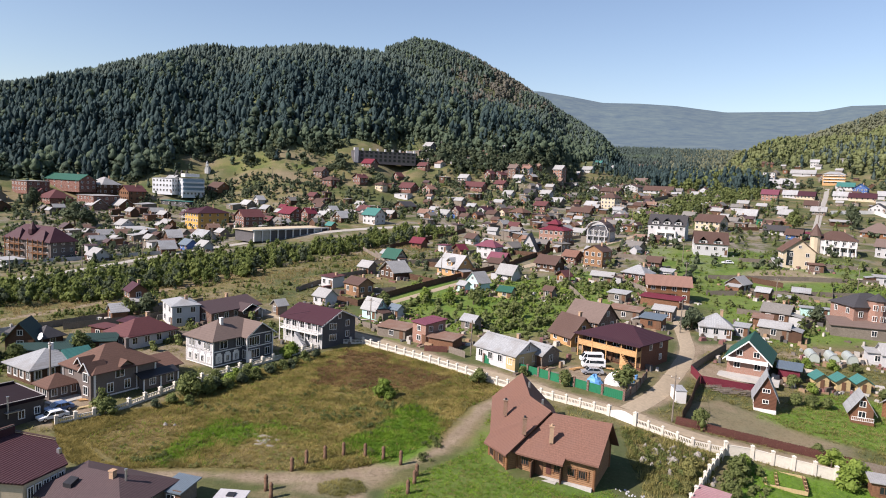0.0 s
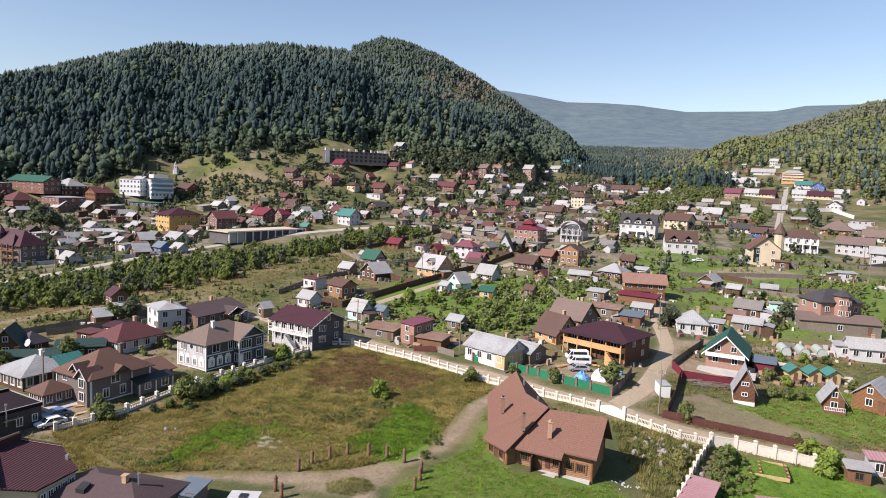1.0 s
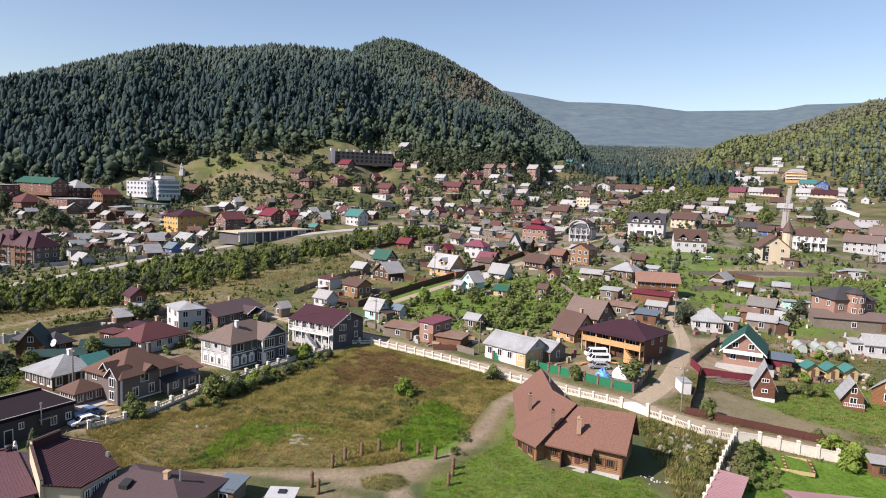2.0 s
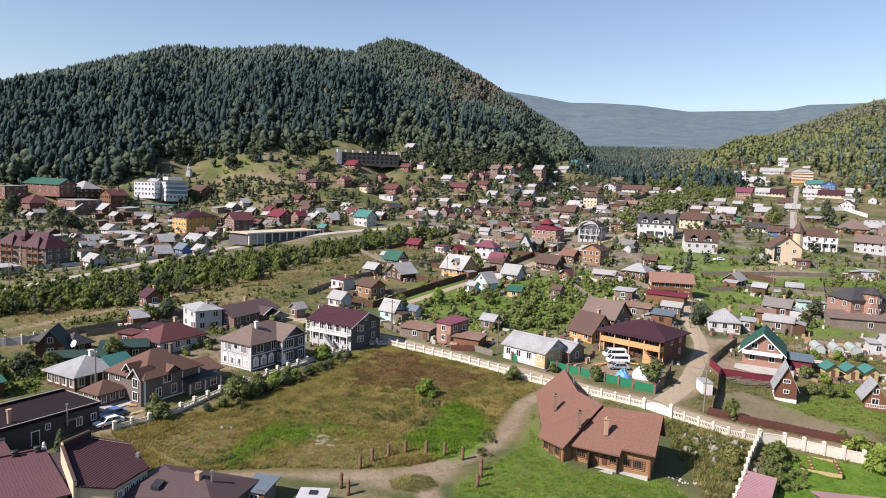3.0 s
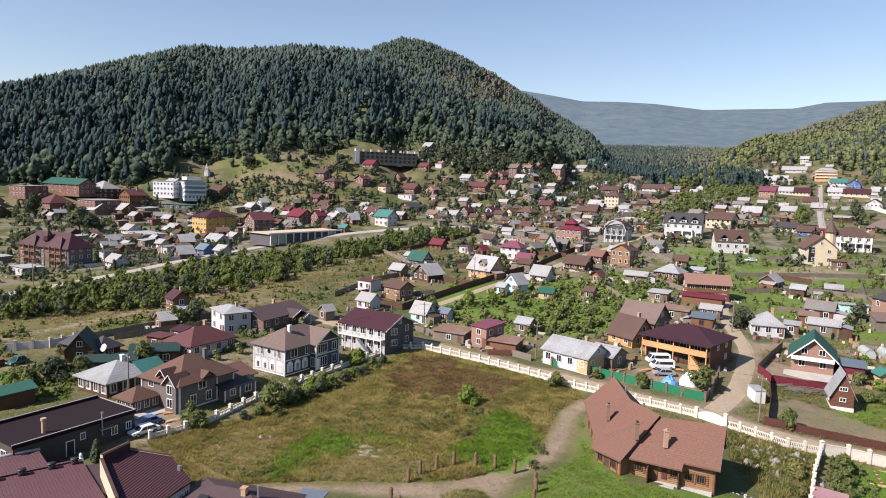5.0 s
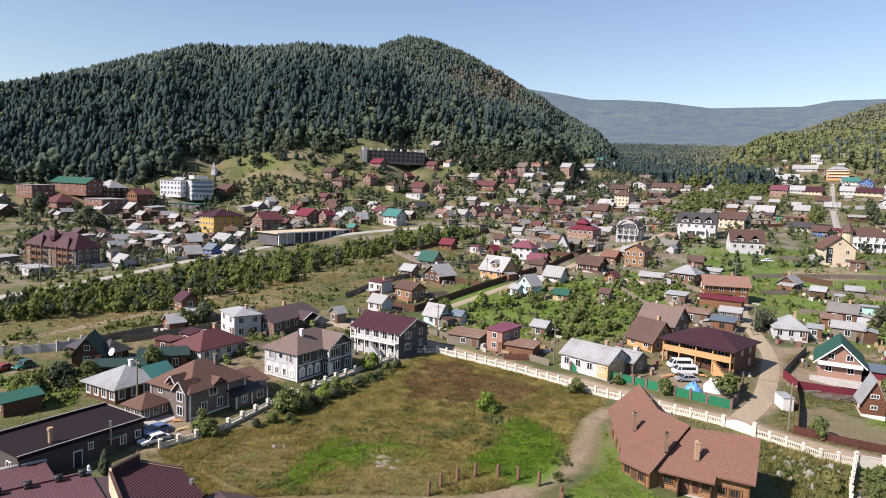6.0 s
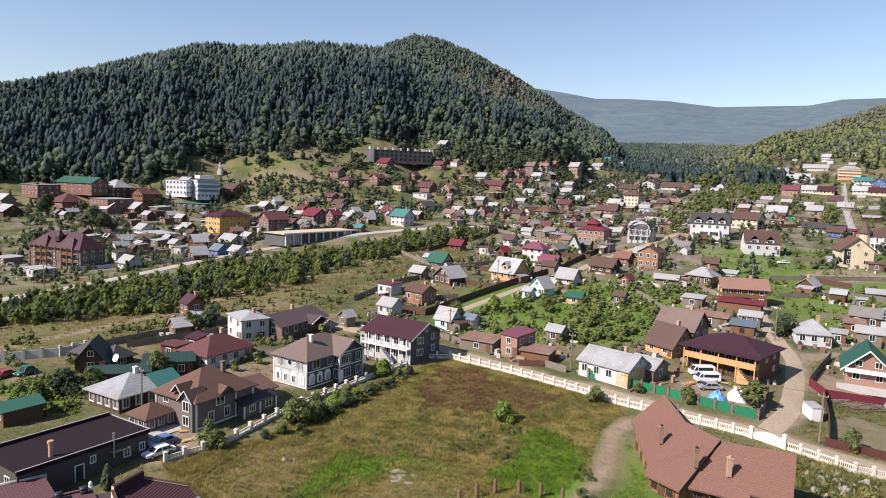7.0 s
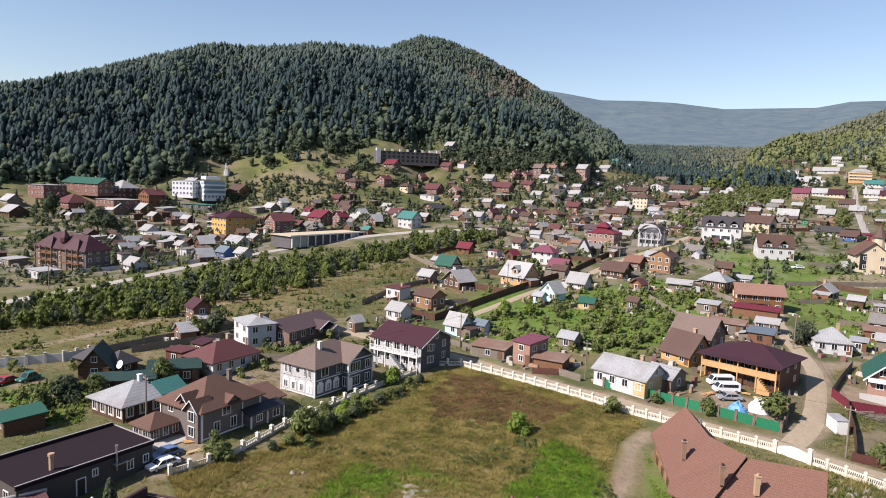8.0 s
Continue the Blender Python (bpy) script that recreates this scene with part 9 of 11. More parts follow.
def shared(name, v, f, material):
    me = bpy.data.meshes.new(name)
    me.from_pydata([tuple(p) for p in v], [], f)
    me.materials.append(M[material])
    return me


def fence(name, pts, step, pillar, panel, label, group=""):
    """Pillars on the ground with a panel between each two; the meshes are shared."""
    P = along(pts, step)
    W = empty(name, P[0][0], P[0][1], 0, label, "fence", group)
    inv = W.matrix_world.inverted()
    zs = land([p[0] for p in P], [p[1] for p in P])
    for i, (x, y) in enumerate(P):
        j = min(i + 1, len(P) - 1)
        k = max(j - 1, 0)
        rot = math.atan2(P[j][1] - P[k][1], P[j][0] - P[k][0])
        if pillar:
            o = new("pillar", pillar)
            o.parent = W
            o.matrix_local = inv @ Matrix.Translation((x, y, zs[i])) @ Matrix.Rotation(rot, 4, "Z")
        if i + 1 < len(P):
            L = math.hypot(P[i + 1][0] - x, P[i + 1][1] - y)
            o = new("panel", panel)
            o.parent = W
            slope = math.atan2(zs[i + 1] - zs[i], L)
            rot = math.atan2(P[i + 1][1] - y, P[i + 1][0] - x)
            o.matrix_local = inv @ Matrix.Translation((x, y, zs[i])) @ Matrix.Rotation(rot, 4, "Z") @ Matrix.Rotation(-slope, 4, "Y") @ Matrix.Diagonal((L / step, 1, 1, 1))
    return W


def cream_panel(step, h):
    n, xs = 9, [.1]
    for i in range(n):
        u = .2 + (step - .4) * i / (n - 1)
        xs += [u - .055, u + .055]
    xs.append(step - .1)
    v, f, _ = lattice(xs, [-.4, h * .42, h * .86, h], lambda i, k: k == 1 and i % 2 == 0, -.07, .07)
    return shared("panel", v, f, "fence_white")


def cap_pillar(s, h, material="fence_white"):
    return shared("pillar", *joined(box(-s, s, -s, s, -.5, h), box(-s - .06, s + .06, -s - .06, s + .06, h, h + .1), tube([(0, 0, h + .1), (0, 0, h + .28)], [s, s * .25], 4)), material)


def plank_panel(step, h, material, plank=.16, seed=3):
    rng = random.Random(seed)
    n = int(step / plank)
    xs, tops = [], []
    for i in range(n):
        u = step * i / n
        xs += [u + .008, u + step / n - .008]
        tops += [rng.uniform(-.07, .07)] * 2
    zs = [-.3, h * .6, h * .6 + .1, h]
    v, f, _ = lattice(xs, zs, lambda i, k: i % 2 == 1 and k != 1, -.02, .03)
    v = [(x, y, z + (tops[min(range(len(xs)), key=lambda q: abs(xs[q] - x))] if z == h else 0)) for x, y, z in v]
    return shared("panel", v, f, material)


CREAM = [(-28.8, 159.3), (-14.9, 151.0), (-2.1, 142.6), (4.6, 137.8), (15.4, 132.4), (25.2, 128.4)]
CREAM_EAST = [(29.4, 125.8), (38.2, 121.2), (43.3, 120.9)]
WALL_EAST = [(43.3, 120.9), (47.5, 121.2), (59.5, 119.3)]
CREAM_SIDE = [(43.3, 120.9), (39.0, 112.4), (35.6, 104.7), (32.0, 97.0)]
CREAM_WEST = [(-60.5, 99.4), (-55.4, 105.6), (-51.0, 121.2), (-43.8, 137.2), (-40.4, 145.0), (-34.4, 158.2), (-28.8, 159.3)]
_panel, _pillar = cream_panel(2.6, 1.25), cap_pillar(.2, 1.55)
fence("fence", CREAM, 2.6, _pillar, _panel, "cream cast-concrete fence with capped pillars beside the lane", "cream fences")
fence("fence", CREAM_EAST, 2.6, _pillar, _panel, "cream cast-concrete fence below the lane", "cream fences")
fence("fence", CREAM_SIDE, 2.6, cap_pillar(.24, 1.7), cream_panel(2.6, 1.35), "cream balustrade fence running down the slope", "cream fences")
fence("fence", CREAM_WEST, 3.0, cap_pillar(.24, 1.45), cream_panel(3.0, 1.0), "cream balustrade fence in front of the guest houses", "cream fences")
fence("fence", WALL_EAST, 3.0, cap_pillar(.26, 2.2), shared("panel", *joined(box(.2, 2.8, -.1, .1, -.5, 1.7), box(.2, 2.8, -.14, .14, 1.7, 1.8)), "fence_white"), "cream wall panels between tall capped pillars", "cream fences")


def gate_arch():
    H = empty("gate", 27.4, 127.0, math.degrees(math.atan2(-2.6, 4.2)), "white solid gate with a curved top between cream pillars", "gate")
    n, V = 12, []
    for i in range(n + 1):
        u = -2.3 + 4.6 * i / n
        V += [(u, -.08, -.4), (u, -.08, 1.2 + .55 * math.sin(math.pi * i / n)), (u, .08, -.4), (u, .08, 1.2 + .55 * math.sin(math.pi * i / n))]
    fs = [(0, 1, 3, 2), (4 * n + 2, 4 * n + 3, 4 * n + 1, 4 * n)]
    for i in range(n):
        a = 4 * i
        fs += [(a, a + 4, a + 5, a + 1), (a + 2, a + 3, a + 7, a + 6), (a + 1, a + 5, a + 7, a + 3), (a, a + 2, a + 6, a + 4)]
    link("leaf", V, fs, M["trim"], H)
    for x in (-2.5, 2.5):
        o = new("pillar", cap_pillar(.3, 2.0))
        o.parent = H
        o.location = (x, 0, 0)


gate_arch()
fence("fence", [(0.6, 150.9), (8, 147), (16.9, 141.6), (24.7, 137.6), (28.6, 136.0)], 2.9, shared("pillar", *joined(box(-.2, .2, -.2, .2, -.4, 1.9), box(-.25, .25, -.25, .25, 1.9, 2.0)), "brick_dull"),
      shared("panel", *joined(box(.2, 2.7, -.03, .03, .25, 1.7), box(.15, 2.75, -.08, .08, -.4, .25)), "fence_green"), "green metal fence between brick pillars along the lane")
fence("fence", [(28.6, 136.0), (31.5, 141.5), (34.4, 149.5)], 2.9, shared("pillar", *box(-.15, .15, -.15, .15, -.4, 1.8), "brick_dull"), plank_panel(2.9, 1.5, "wood_grey", .2), "weathered side fence of the guest house yard")
fence("fence", [(36.8, 129.2), (44.1, 127.9), (50.8, 127.3), (57.3, 126.4), (64, 125)], 2.4, None, plank_panel(2.4, 1.5, "wood_red", .17), "red-brown plank fence along the narrow lane")
fence("fence", [(64, 125), (78, 122), (96, 119)], 2.4, None, plank_panel(2.4, 1.4, "wood_grey", .2), "weathered grey plank fence along the narrow lane")
fence("fence", [(44.6, 157.2), (45.6, 151.6), (57.0, 151.2)], 2.4, None, shared("panel", *joined(box(0, 2.4, -.03, .03, -.3, 1.75), box(0, 2.4, .03, .09, .4, .5), box(0, 2.4, .03, .09, 1.3, 1.4)), "crimson_roof"), "crimson sheet-metal fence round the yard")
# added stand-in for a dark strip that is not a plank fence
fence("fence", [(38.2, 130.6), (41.2, 138.6), (43.6, 146.6), (45.4, 151.6)], 2.4, None, plank_panel(2.4, 2.0, "log_dark", .2, 15), "tall dark fence standing in for a dark strip beside the white hut")
fence("fence", [(44.6, 157.2), (50.0, 166.5), (56.5, 177.0)], 2.4, None, plank_panel(2.4, 1.7, "wood_grey", .2, 8), "dark weathered plank fence beside the dirt lane")
fence("fence", [(-8.0, 156.8), (-3.8, 153.4)], 2.4, None, plank_panel(2.4, 1.5, "wood_grey", .2, 9), "grey plank fence beside the white cottage")
fence("fence", [(-13.6, 156.8), (-8.2, 156.6)], 2.4, None, plank_panel(2.4, 1.4, "wood_red", .17, 4), "red-brown plank fence of the carport")
fence("fence", [(-36, 176), (-25.5, 170), (-19.5, 166.5)], 2.4, None, plank_panel(2.4, 1.4, "wood_grey", .2, 6), "grey plank fence along the lane")
fence("fence", [(-78.6, 466), (-46.9, 424)], 3.0, None, shared("panel", *box(0, 3.0, -.04, .04, -.4, 2.6), "blue_wall"), "long bright blue fence")
fence("fence", [(66, 540), (90, 556), (106, 584)], 3.0, None, shared("panel", *box(0, 3.0, -.05, .05, -.4, 2.8), "wood_grey"), "long grey fence round the brown-roofed houses")
fence("fence", [(206.6, 521), (241.1, 534.6), (237.6, 493.7)], 3.0, None, shared("panel", *box(0, 3.0, -.05, .05, -.4, 2.6), "trim"), "long white wall by the street")
fence("fence", [(-186, 246), (-168, 262), (-150, 276)], 3.0, None, shared("panel", *box(0, 3.0, -.05, .05, -.4, 1.6), "palegrey"), "pale fence beside the apartment house")
fence("fence", [(-121, 134.6), (-109.7, 141.6), (-106.2, 148.6)], 3.0, cap_pillar(.25, 2.2, "concrete"), shared("panel", *box(.2, 2.8, -.08, .08, -.5, 1.8), "palegrey"), "pale grey wall with pillars behind the dark log house", "")
_gp = plank_panel(5.0, 1.6, "wood_grey", .42, 12)
_fr = random.Random(5)
for _a, _b in (((16, 246), (26, 204)), ((64, 236), (120, 250)), ((70, 262), (142, 276)), ((92, 200), (112, 262)), ((72, 188), (98, 226)),
               ((-60, 262), (-20, 286)), ((-40, 250), (-62, 292)), ((20, 300), (60, 292)), ((44, 318), (52, 280)), ((90, 300), (160, 300)), ((-26, 296), (8, 330)), ((-92, 152), (-60, 152)), ((-100, 150), (-78, 178)), ((56, 236), (66, 270)), ((-52, 206), (-34, 214)),
               ((-70, 300), (-44, 250)), ((30, 262), (46, 232)), ((68, 214), (98, 208)), ((74, 246), (118, 232)), ((-106.2, 148.6), (-95.5, 165.6)), ((-95.5, 165.6), (-84, 186)),
               ((-215, 262), (-176, 300)), ((-176, 300), (-150, 330)), ((-240, 330), (-196, 352)), ((-190, 345), (-160, 392)), ((-222, 392), (-172, 400)), ((-270, 362), (-232, 384)), ((-160, 330), (-120, 372)), ((-140, 400), (-100, 440)), ((-230, 300), (-205, 330)),
               ((0, 340), (44, 372)), ((-40, 380), (0, 340)), ((60, 340), (96, 372)), ((150, 300), (196, 330)), ((-64, 206), (-50, 240))):
    fence("fence", [_a, ((_a[0] + _b[0]) / 2 + _fr.uniform(-2, 2), (_a[1] + _b[1]) / 2 + _fr.uniform(-2, 2)), _b], 5.0, None, _gp, "weathered grey plank garden fence", "garden fences")

_dp = plank_panel(4.0, 1.9, "log_dark", .4, 14)
for _a, _b in (((-59.2, 307.4), (-32.4, 368.0)), ((-0.6, 273.3), (24.2, 334.1)), ((41.7, 307.7), (55.8, 330.6)), ((109.4, 400.8), (136.9, 409.6)), ((93.4, 255.4), (80.2, 264.8)), ((-40.5, 194), (-12, 252)), ((-12, 252), (0, 272)), ((-40.5, 194), (-56, 203)), ((-24, 228), (-42, 240)), ((-12, 252), (-34, 266)), ((10, 292), (-14, 306))):
    fence("fence", [_a, _b], 4.0, None, _dp, "tall dark plank fence between village plots", "dark plot fences")

# ---- carved posts on the meadow ----
def carved_post(x, y, h):
    H = empty("carved_post", x, y, random.Random(int(x * 10)).uniform(0, 90), "carved brown wooden post standing on the meadow", "post", "carved posts")
    v, f = tube([(0, 0, -.4), (0, 0, h * .3), (.03, 0, h * .34), (0, .02, h * .62), (.02, 0, h * .66), (0, 0, h * .82), (0, 0, h)], [.27, .27, .2, .3, .2, .31, .14], 9)
    link("shaft", v, f, M["post_wood"], H, smooth=True)


for _x, _y, _h in ((-20.1, 94.6, 2.0), (-18.9, 97.0, 2.1), (-16.9, 99.1, 2.0), (-14.6, 100.6, 2.1), (-11.5, 101.2, 2.0), (-8.7, 100.9, 2.0), (-5.9, 100.0, 2.1), (-2.9, 95.3, 1.9), (-3.2, 92.5, 1.9), (-3.0, 97.3, 1.8), (-21.3, 88.8, 2.2), (-19.9, 87.2, 2.1)):
    carved_post(_x, _y, _h)

# ---- poles and wires ----
POLES = [(-72.6, 112.8, 8.5), (-2.8, 155.3, 8), (36.4, 130.0, 8.5), (-30.8, 172.6, 8), (47.5, 187, 8.5), (-160, 234.5, 9), (-152.7, 261, 9), (-172, 213.5, 9), (-143, 300, 9), (165, 427, 10), (178, 462, 10), (195, 511, 10),
         (157, 310, 9), (142, 274, 9), (60, 250, 8), (66, 290, 8), (-90, 551, 9), (-196, 488, 9), (18, 300, 8), (-10, 340, 8), (110, 470, 9), (20, 420, 8), (-60, 440, 9), (60, 420, 9),
         (207, 545, 10), (222, 585, 10), (240, 628, 10), (-150, 478, 9), (-120, 470, 9), (-40, 500, 9), (-10, 520, 9), (30, 545, 9), (60, 580, 9), (90, 330, 8), (40, 330, 8), (-24, 240, 8), (20, 232, 8), (-210, 372, 9), (-130, 350, 9), (-170, 440, 9), (84, 232, 8), (120, 262, 8)]
for _x, _y, _h in POLES:
    _e = empty("utility_pole", _x, _y, -35, "tall grey wooden utility pole with a crossarm", "utility pole", "utility poles")
    link("shaft", *tube([(0, 0, -.5), (.05, 0, _h)], [.16, .11], 7), M["wood_grey"], _e)
    link("crossarm", *box(-.8, .8, -.06, .06, _h - .7, _h - .56), M["wood_grey"], _e)
    for _k in (-.7, .7):
        link("insulator", *tube([(_k, 0, _h - .56), (_k, 0, _h - .34)], .06, 6), M["trim"], _e)


def wire(a, b):
    za, zb = ground_z(a[0], a[1]) + a[2] - .35, ground_z(b[0], b[1]) + b[2] - .35
    pts = [(a[0] + (b[0] - a[0]) * u, a[1] + (b[1] - a[1]) * u, za + (zb - za) * u - 1.1 * 4 * u * (1 - u)) for u in np.linspace(0, 1, 9)]
    ob = link("power_cable", *tube(pts, .022, 4), M["iron"])
    tagged(ob, "thin dark power cable strung between poles", "cable", "power cables")


for _i, _j in ((0, 3), (3, 1), (1, 2), (2, 4), (5, 6), (6, 8), (7, 5), (9, 10), (10, 11), (11, 24), (24, 25), (25, 26)):
    wire(POLES[_i], POLES[_j])


# ---- vehicles ----
def car(x, y, rot, paint, label, long=4.4, wide=1.75, high=1.45, van=False):
    C = empty("van" if van else "car", x, y, rot, label, "van" if van else "car", "parked vehicles")
    L, Wd = long / 2, wide / 2
    if van:
        prof = [(-L, .35), (-L, 1.0), (-L + .35, 1.1), (-L + .95, high - .05), (-L + 1.2, high), (L - .1, high), (L, high - .15), (L, .35)]
        glass = [(-L + .48, 1.15), (-L + 1.0, high - .14), (-L + 1.3, high - .12), (-L + 1.3, 1.15)]
        glass2 = [(-L + 1.45, 1.15), (-L + 1.45, high - .25), (L - .5, high - .25), (L - .5, 1.15)]
    else:
        prof = [(-L, .35), (-L, .72), (-L + 1.0, .86), (-L + 1.6, high - .06), (-L + 1.9, high), (L - 1.0, high - .03), (L - .45, .95), (L, .88), (L, .35)]
        glass = [(-L + 1.12, .9), (-L + 1.66, high - .14), (-L + 2.2, high - .1), (-L + 2.2, .9)]
        glass2 = [(-L + 2.32, .9), (-L + 2.32, high - .1), (L - 1.05, high - .12), (L - .62, .92)]
    n = len(prof)
    V, Fs = [], []
    for s, k in ((-1, .94), (-1, 1.0), (1, 1.0), (1, .94)):
        V += [(a * (1 if k == 1 else .985), s * Wd * (1 if k == 1 else .93) * (1 - .1 * max(0, b - .9)), b) for a, b in prof]
    V = [(a, -Wd * (1 - .12 * max(0, b - .9)), b) for a, b in prof] + [(a, Wd * (1 - .12 * max(0, b - .9)), b) for a, b in prof]
    Fs = [tuple(range(n)), tuple(reversed(range(n, 2 * n)))] + [((i + 1) % n, i, i + n, (i + 1) % n + n) for i in range(n)]
    b = link("body", V, Fs, M[paint], C)
    md = b.modifiers.new("bevel", "BEVEL")
    md.width, md.segments, md.limit_method = .06, 2, "ANGLE"
    for g in (glass, glass2):
        for s in (-1, 1):
            link("window", [(a, s * (Wd * (1 - .12 * max(0, z - .9)) + .012), z) for a, z in g] + [(a, s * (Wd * (1 - .12 * max(0, z - .9)) - .03), z) for a, z in g],
                 [(0, 1, 2, 3) if s > 0 else (3, 2, 1, 0), (7, 6, 5, 4) if s > 0 else (4, 5, 6, 7), (0, 4, 5, 1), (1, 5, 6, 2), (2, 6, 7, 3), (3, 7, 4, 0)], M["glass"], C)
    i = 2 if not van else 2
    p, q = prof[i], prof[i + 1]
    link("windscreen", [(p[0] - .02, -Wd * .82, p[1] + .05), (p[0] - .02, Wd * .82, p[1] + .05), (q[0] - .03, Wd * .74, q[1] - .03), (q[0] - .03, -Wd * .74, q[1] - .03),
                        (p[0] + .05, -Wd * .82, p[1] + .02), (p[0] + .05, Wd * .82, p[1] + .02), (q[0] + .04, Wd * .74, q[1] - .06), (q[0] + .04, -Wd * .74, q[1] - .06)],
         [(0, 3, 2, 1), (4, 5, 6, 7), (0, 1, 5, 4), (1, 2, 6, 5), (2, 3, 7, 6), (3, 0, 4, 7)], M["glass"], C)
    for s in (-1, 1):
        link("headlight", *box(-L - .02, -L + .1, s * Wd * .72 - .16, s * Wd * .72 + .16, .56, .7), M["trim"], C)
        for u in (-L + .8, L - .85):
            wv, wf = tube([(u, s * (Wd - .16), .31), (u, s * (Wd + .02), .31)], .31, 14)
            t = link("wheel", wv, wf, M["rubber"], C)
            link("rim", *tube([(u, s * (Wd - .02), .31), (u, s * (Wd + .035), .31)], .19, 10), M["steel"], t)


car(23.6, 156.4, 12, "car_white", "white van parked in the guest house yard", 5.0, 1.9, 2.0, True)
car(23.8, 152.5, 10, "car_white", "white van parked beside another van", 4.9, 1.9, 1.95, True)
car(23.4, 148.4, 6, "car_silver", "silver estate car parked in the yard", 4.5)
car(-64.0, 104.2, 60, "car_blue", "blue car parked beside the plum-roofed building", 4.3)
car(-62.6, 101.2, 60, "car_white", "white car parked by the cream fence", 4.4)
car(-110.2, 126.8, 80, "car_red", "dark red car parked on the grass", 4.2)
car(-107.2, 129.0, 75, "car_green", "dark green jeep parked on the grass", 4.0, 1.75, 1.75)
car(47.6, 200.4, 80, "car_silver", "grey car parked in the dirt lane", 4.3)
car(84.0, 293.0, 10, "car_white", "white car parked on the dry ground", 4.4)

# ---- yard clutter ----
def heap(name, x, y, r, h, material, label, category, seed, sx=1.0):
    rng = random.Random(seed)
    V, Fs, n, m = [(0, 0, h)], [], 12, 5
    for i in range(1, m + 1):
        u = i / m
        for j in range(n):
            a = 2 * math.pi * j / n
            q = r * u * (1 + rng.uniform(-.16, .16))
            V.append((math.cos(a) * q * sx, math.sin(a) * q, h * (1 - u ** 1.7) * (1 + rng.uniform(-.25, .25)) - (.15 if i == m else 0)))
    Fs += [(0, 1 + j, 1 + (j + 1) % n) for j in range(n)]
    for i in range(m - 1):
        for j in range(n):
            a, b = 1 + i * n + j, 1 + i * n + (j + 1) % n
            Fs.append((a, a + n, b + n, b))
    ob = link(name, V, Fs, M[material], smooth=False)
    ob.matrix_world = pose(x, y, ground_z(x, y))
    return tagged(ob, label, category)


heap("covered_mound", 23.6, 143.6, 1.7, 1.7, "tarp_blue", "heap of goods under a blue and white tarpaulin", "tarpaulin", 1)
heap("covered_mound", 27.4, 144.6, 1.9, 2.1, "plastic_white", "tall heap covered with white tarpaulin", "tarpaulin", 2)
heap("covered_mound", 30.6, 146.4, 1.2, 1.2, "tarp_blue", "blue tarpaulin beside the guest house", "tarpaulin", 3)
heap("sand_heap", 12.5, 147.0, 1.5, .8, "dirt", "small heap of sand in the yard", "sand", 4)
for _i, (_x, _y, _r) in enumerate(((31.7, 116.8, .8), (34.3, 114.8, .9), (38.5, 118.2, .9), (35.0, 119.2, .7), (33.0, 118.0, .5), (29.6, 113.4, .6), (36.2, 116.4, .6), (-45.0, 104.0, .45), (-43.6, 104.4, .3), (-60, 90, .5))):
    heap("boulder", _x, _y, _r, _r * .9, "stone", "pale boulder lying in the tall weeds", "boulder", 10 + _i)
_rb = random.Random(3)
for _i in range(26):
    heap("boulder", 34.0 + _rb.gauss(0, 2.6), 115.4 + _rb.gauss(0, 2.4), .22 + .32 * _rb.random(), .4 + .35 * _rb.random(), "stone", "pale broken stone among the weeds", "boulder", 120 + _i)["group"] = "broken stones"
# pale chunks stand in for plants with white flowers
for _i in range(22):
    heap("rubble", 26.6 + _rb.gauss(0, 1.2), 102.0 + _rb.gauss(0, .7), .10 + _rb.random() ** 2 * .2, .14, "palegrey", "pale chunk standing in for white flowers on the grass", "rubble", 40 + _i)["group"] = "rubble chunks"
for _i in range(14):
    heap("slab", -28.2 + _rb.gauss(0, .9), 103.6 + _rb.gauss(0, 1.1), .45, .12, "stone", "flat pale stone slab in the meadow", "slab", 70 + _i, 1.6)["group"] = "meadow slabs"


def lumber_stack(x, y, rot, n, long, material, label):
    """Boards lying crosswise in a loose pile."""
    rng = random.Random(int(x * 13 + y * 7))
    H = empty("lumber_pile", x, y, rot, label, "lumber", "lumber piles")
    for i in range(n):
        z, u = .12 * (i // 4), (i % 4 - 1.5) * .3
        ob = link("board", *box(-long / 2, long / 2, -.12, .12, 0, .09), M[material], H)
        ob.matrix_local = pose(rng.uniform(-.4, .4), u + rng.uniform(-.08, .08), z, rng.uniform(-3, 3), rng.uniform(-3, 3), rng.uniform(-14, 14))


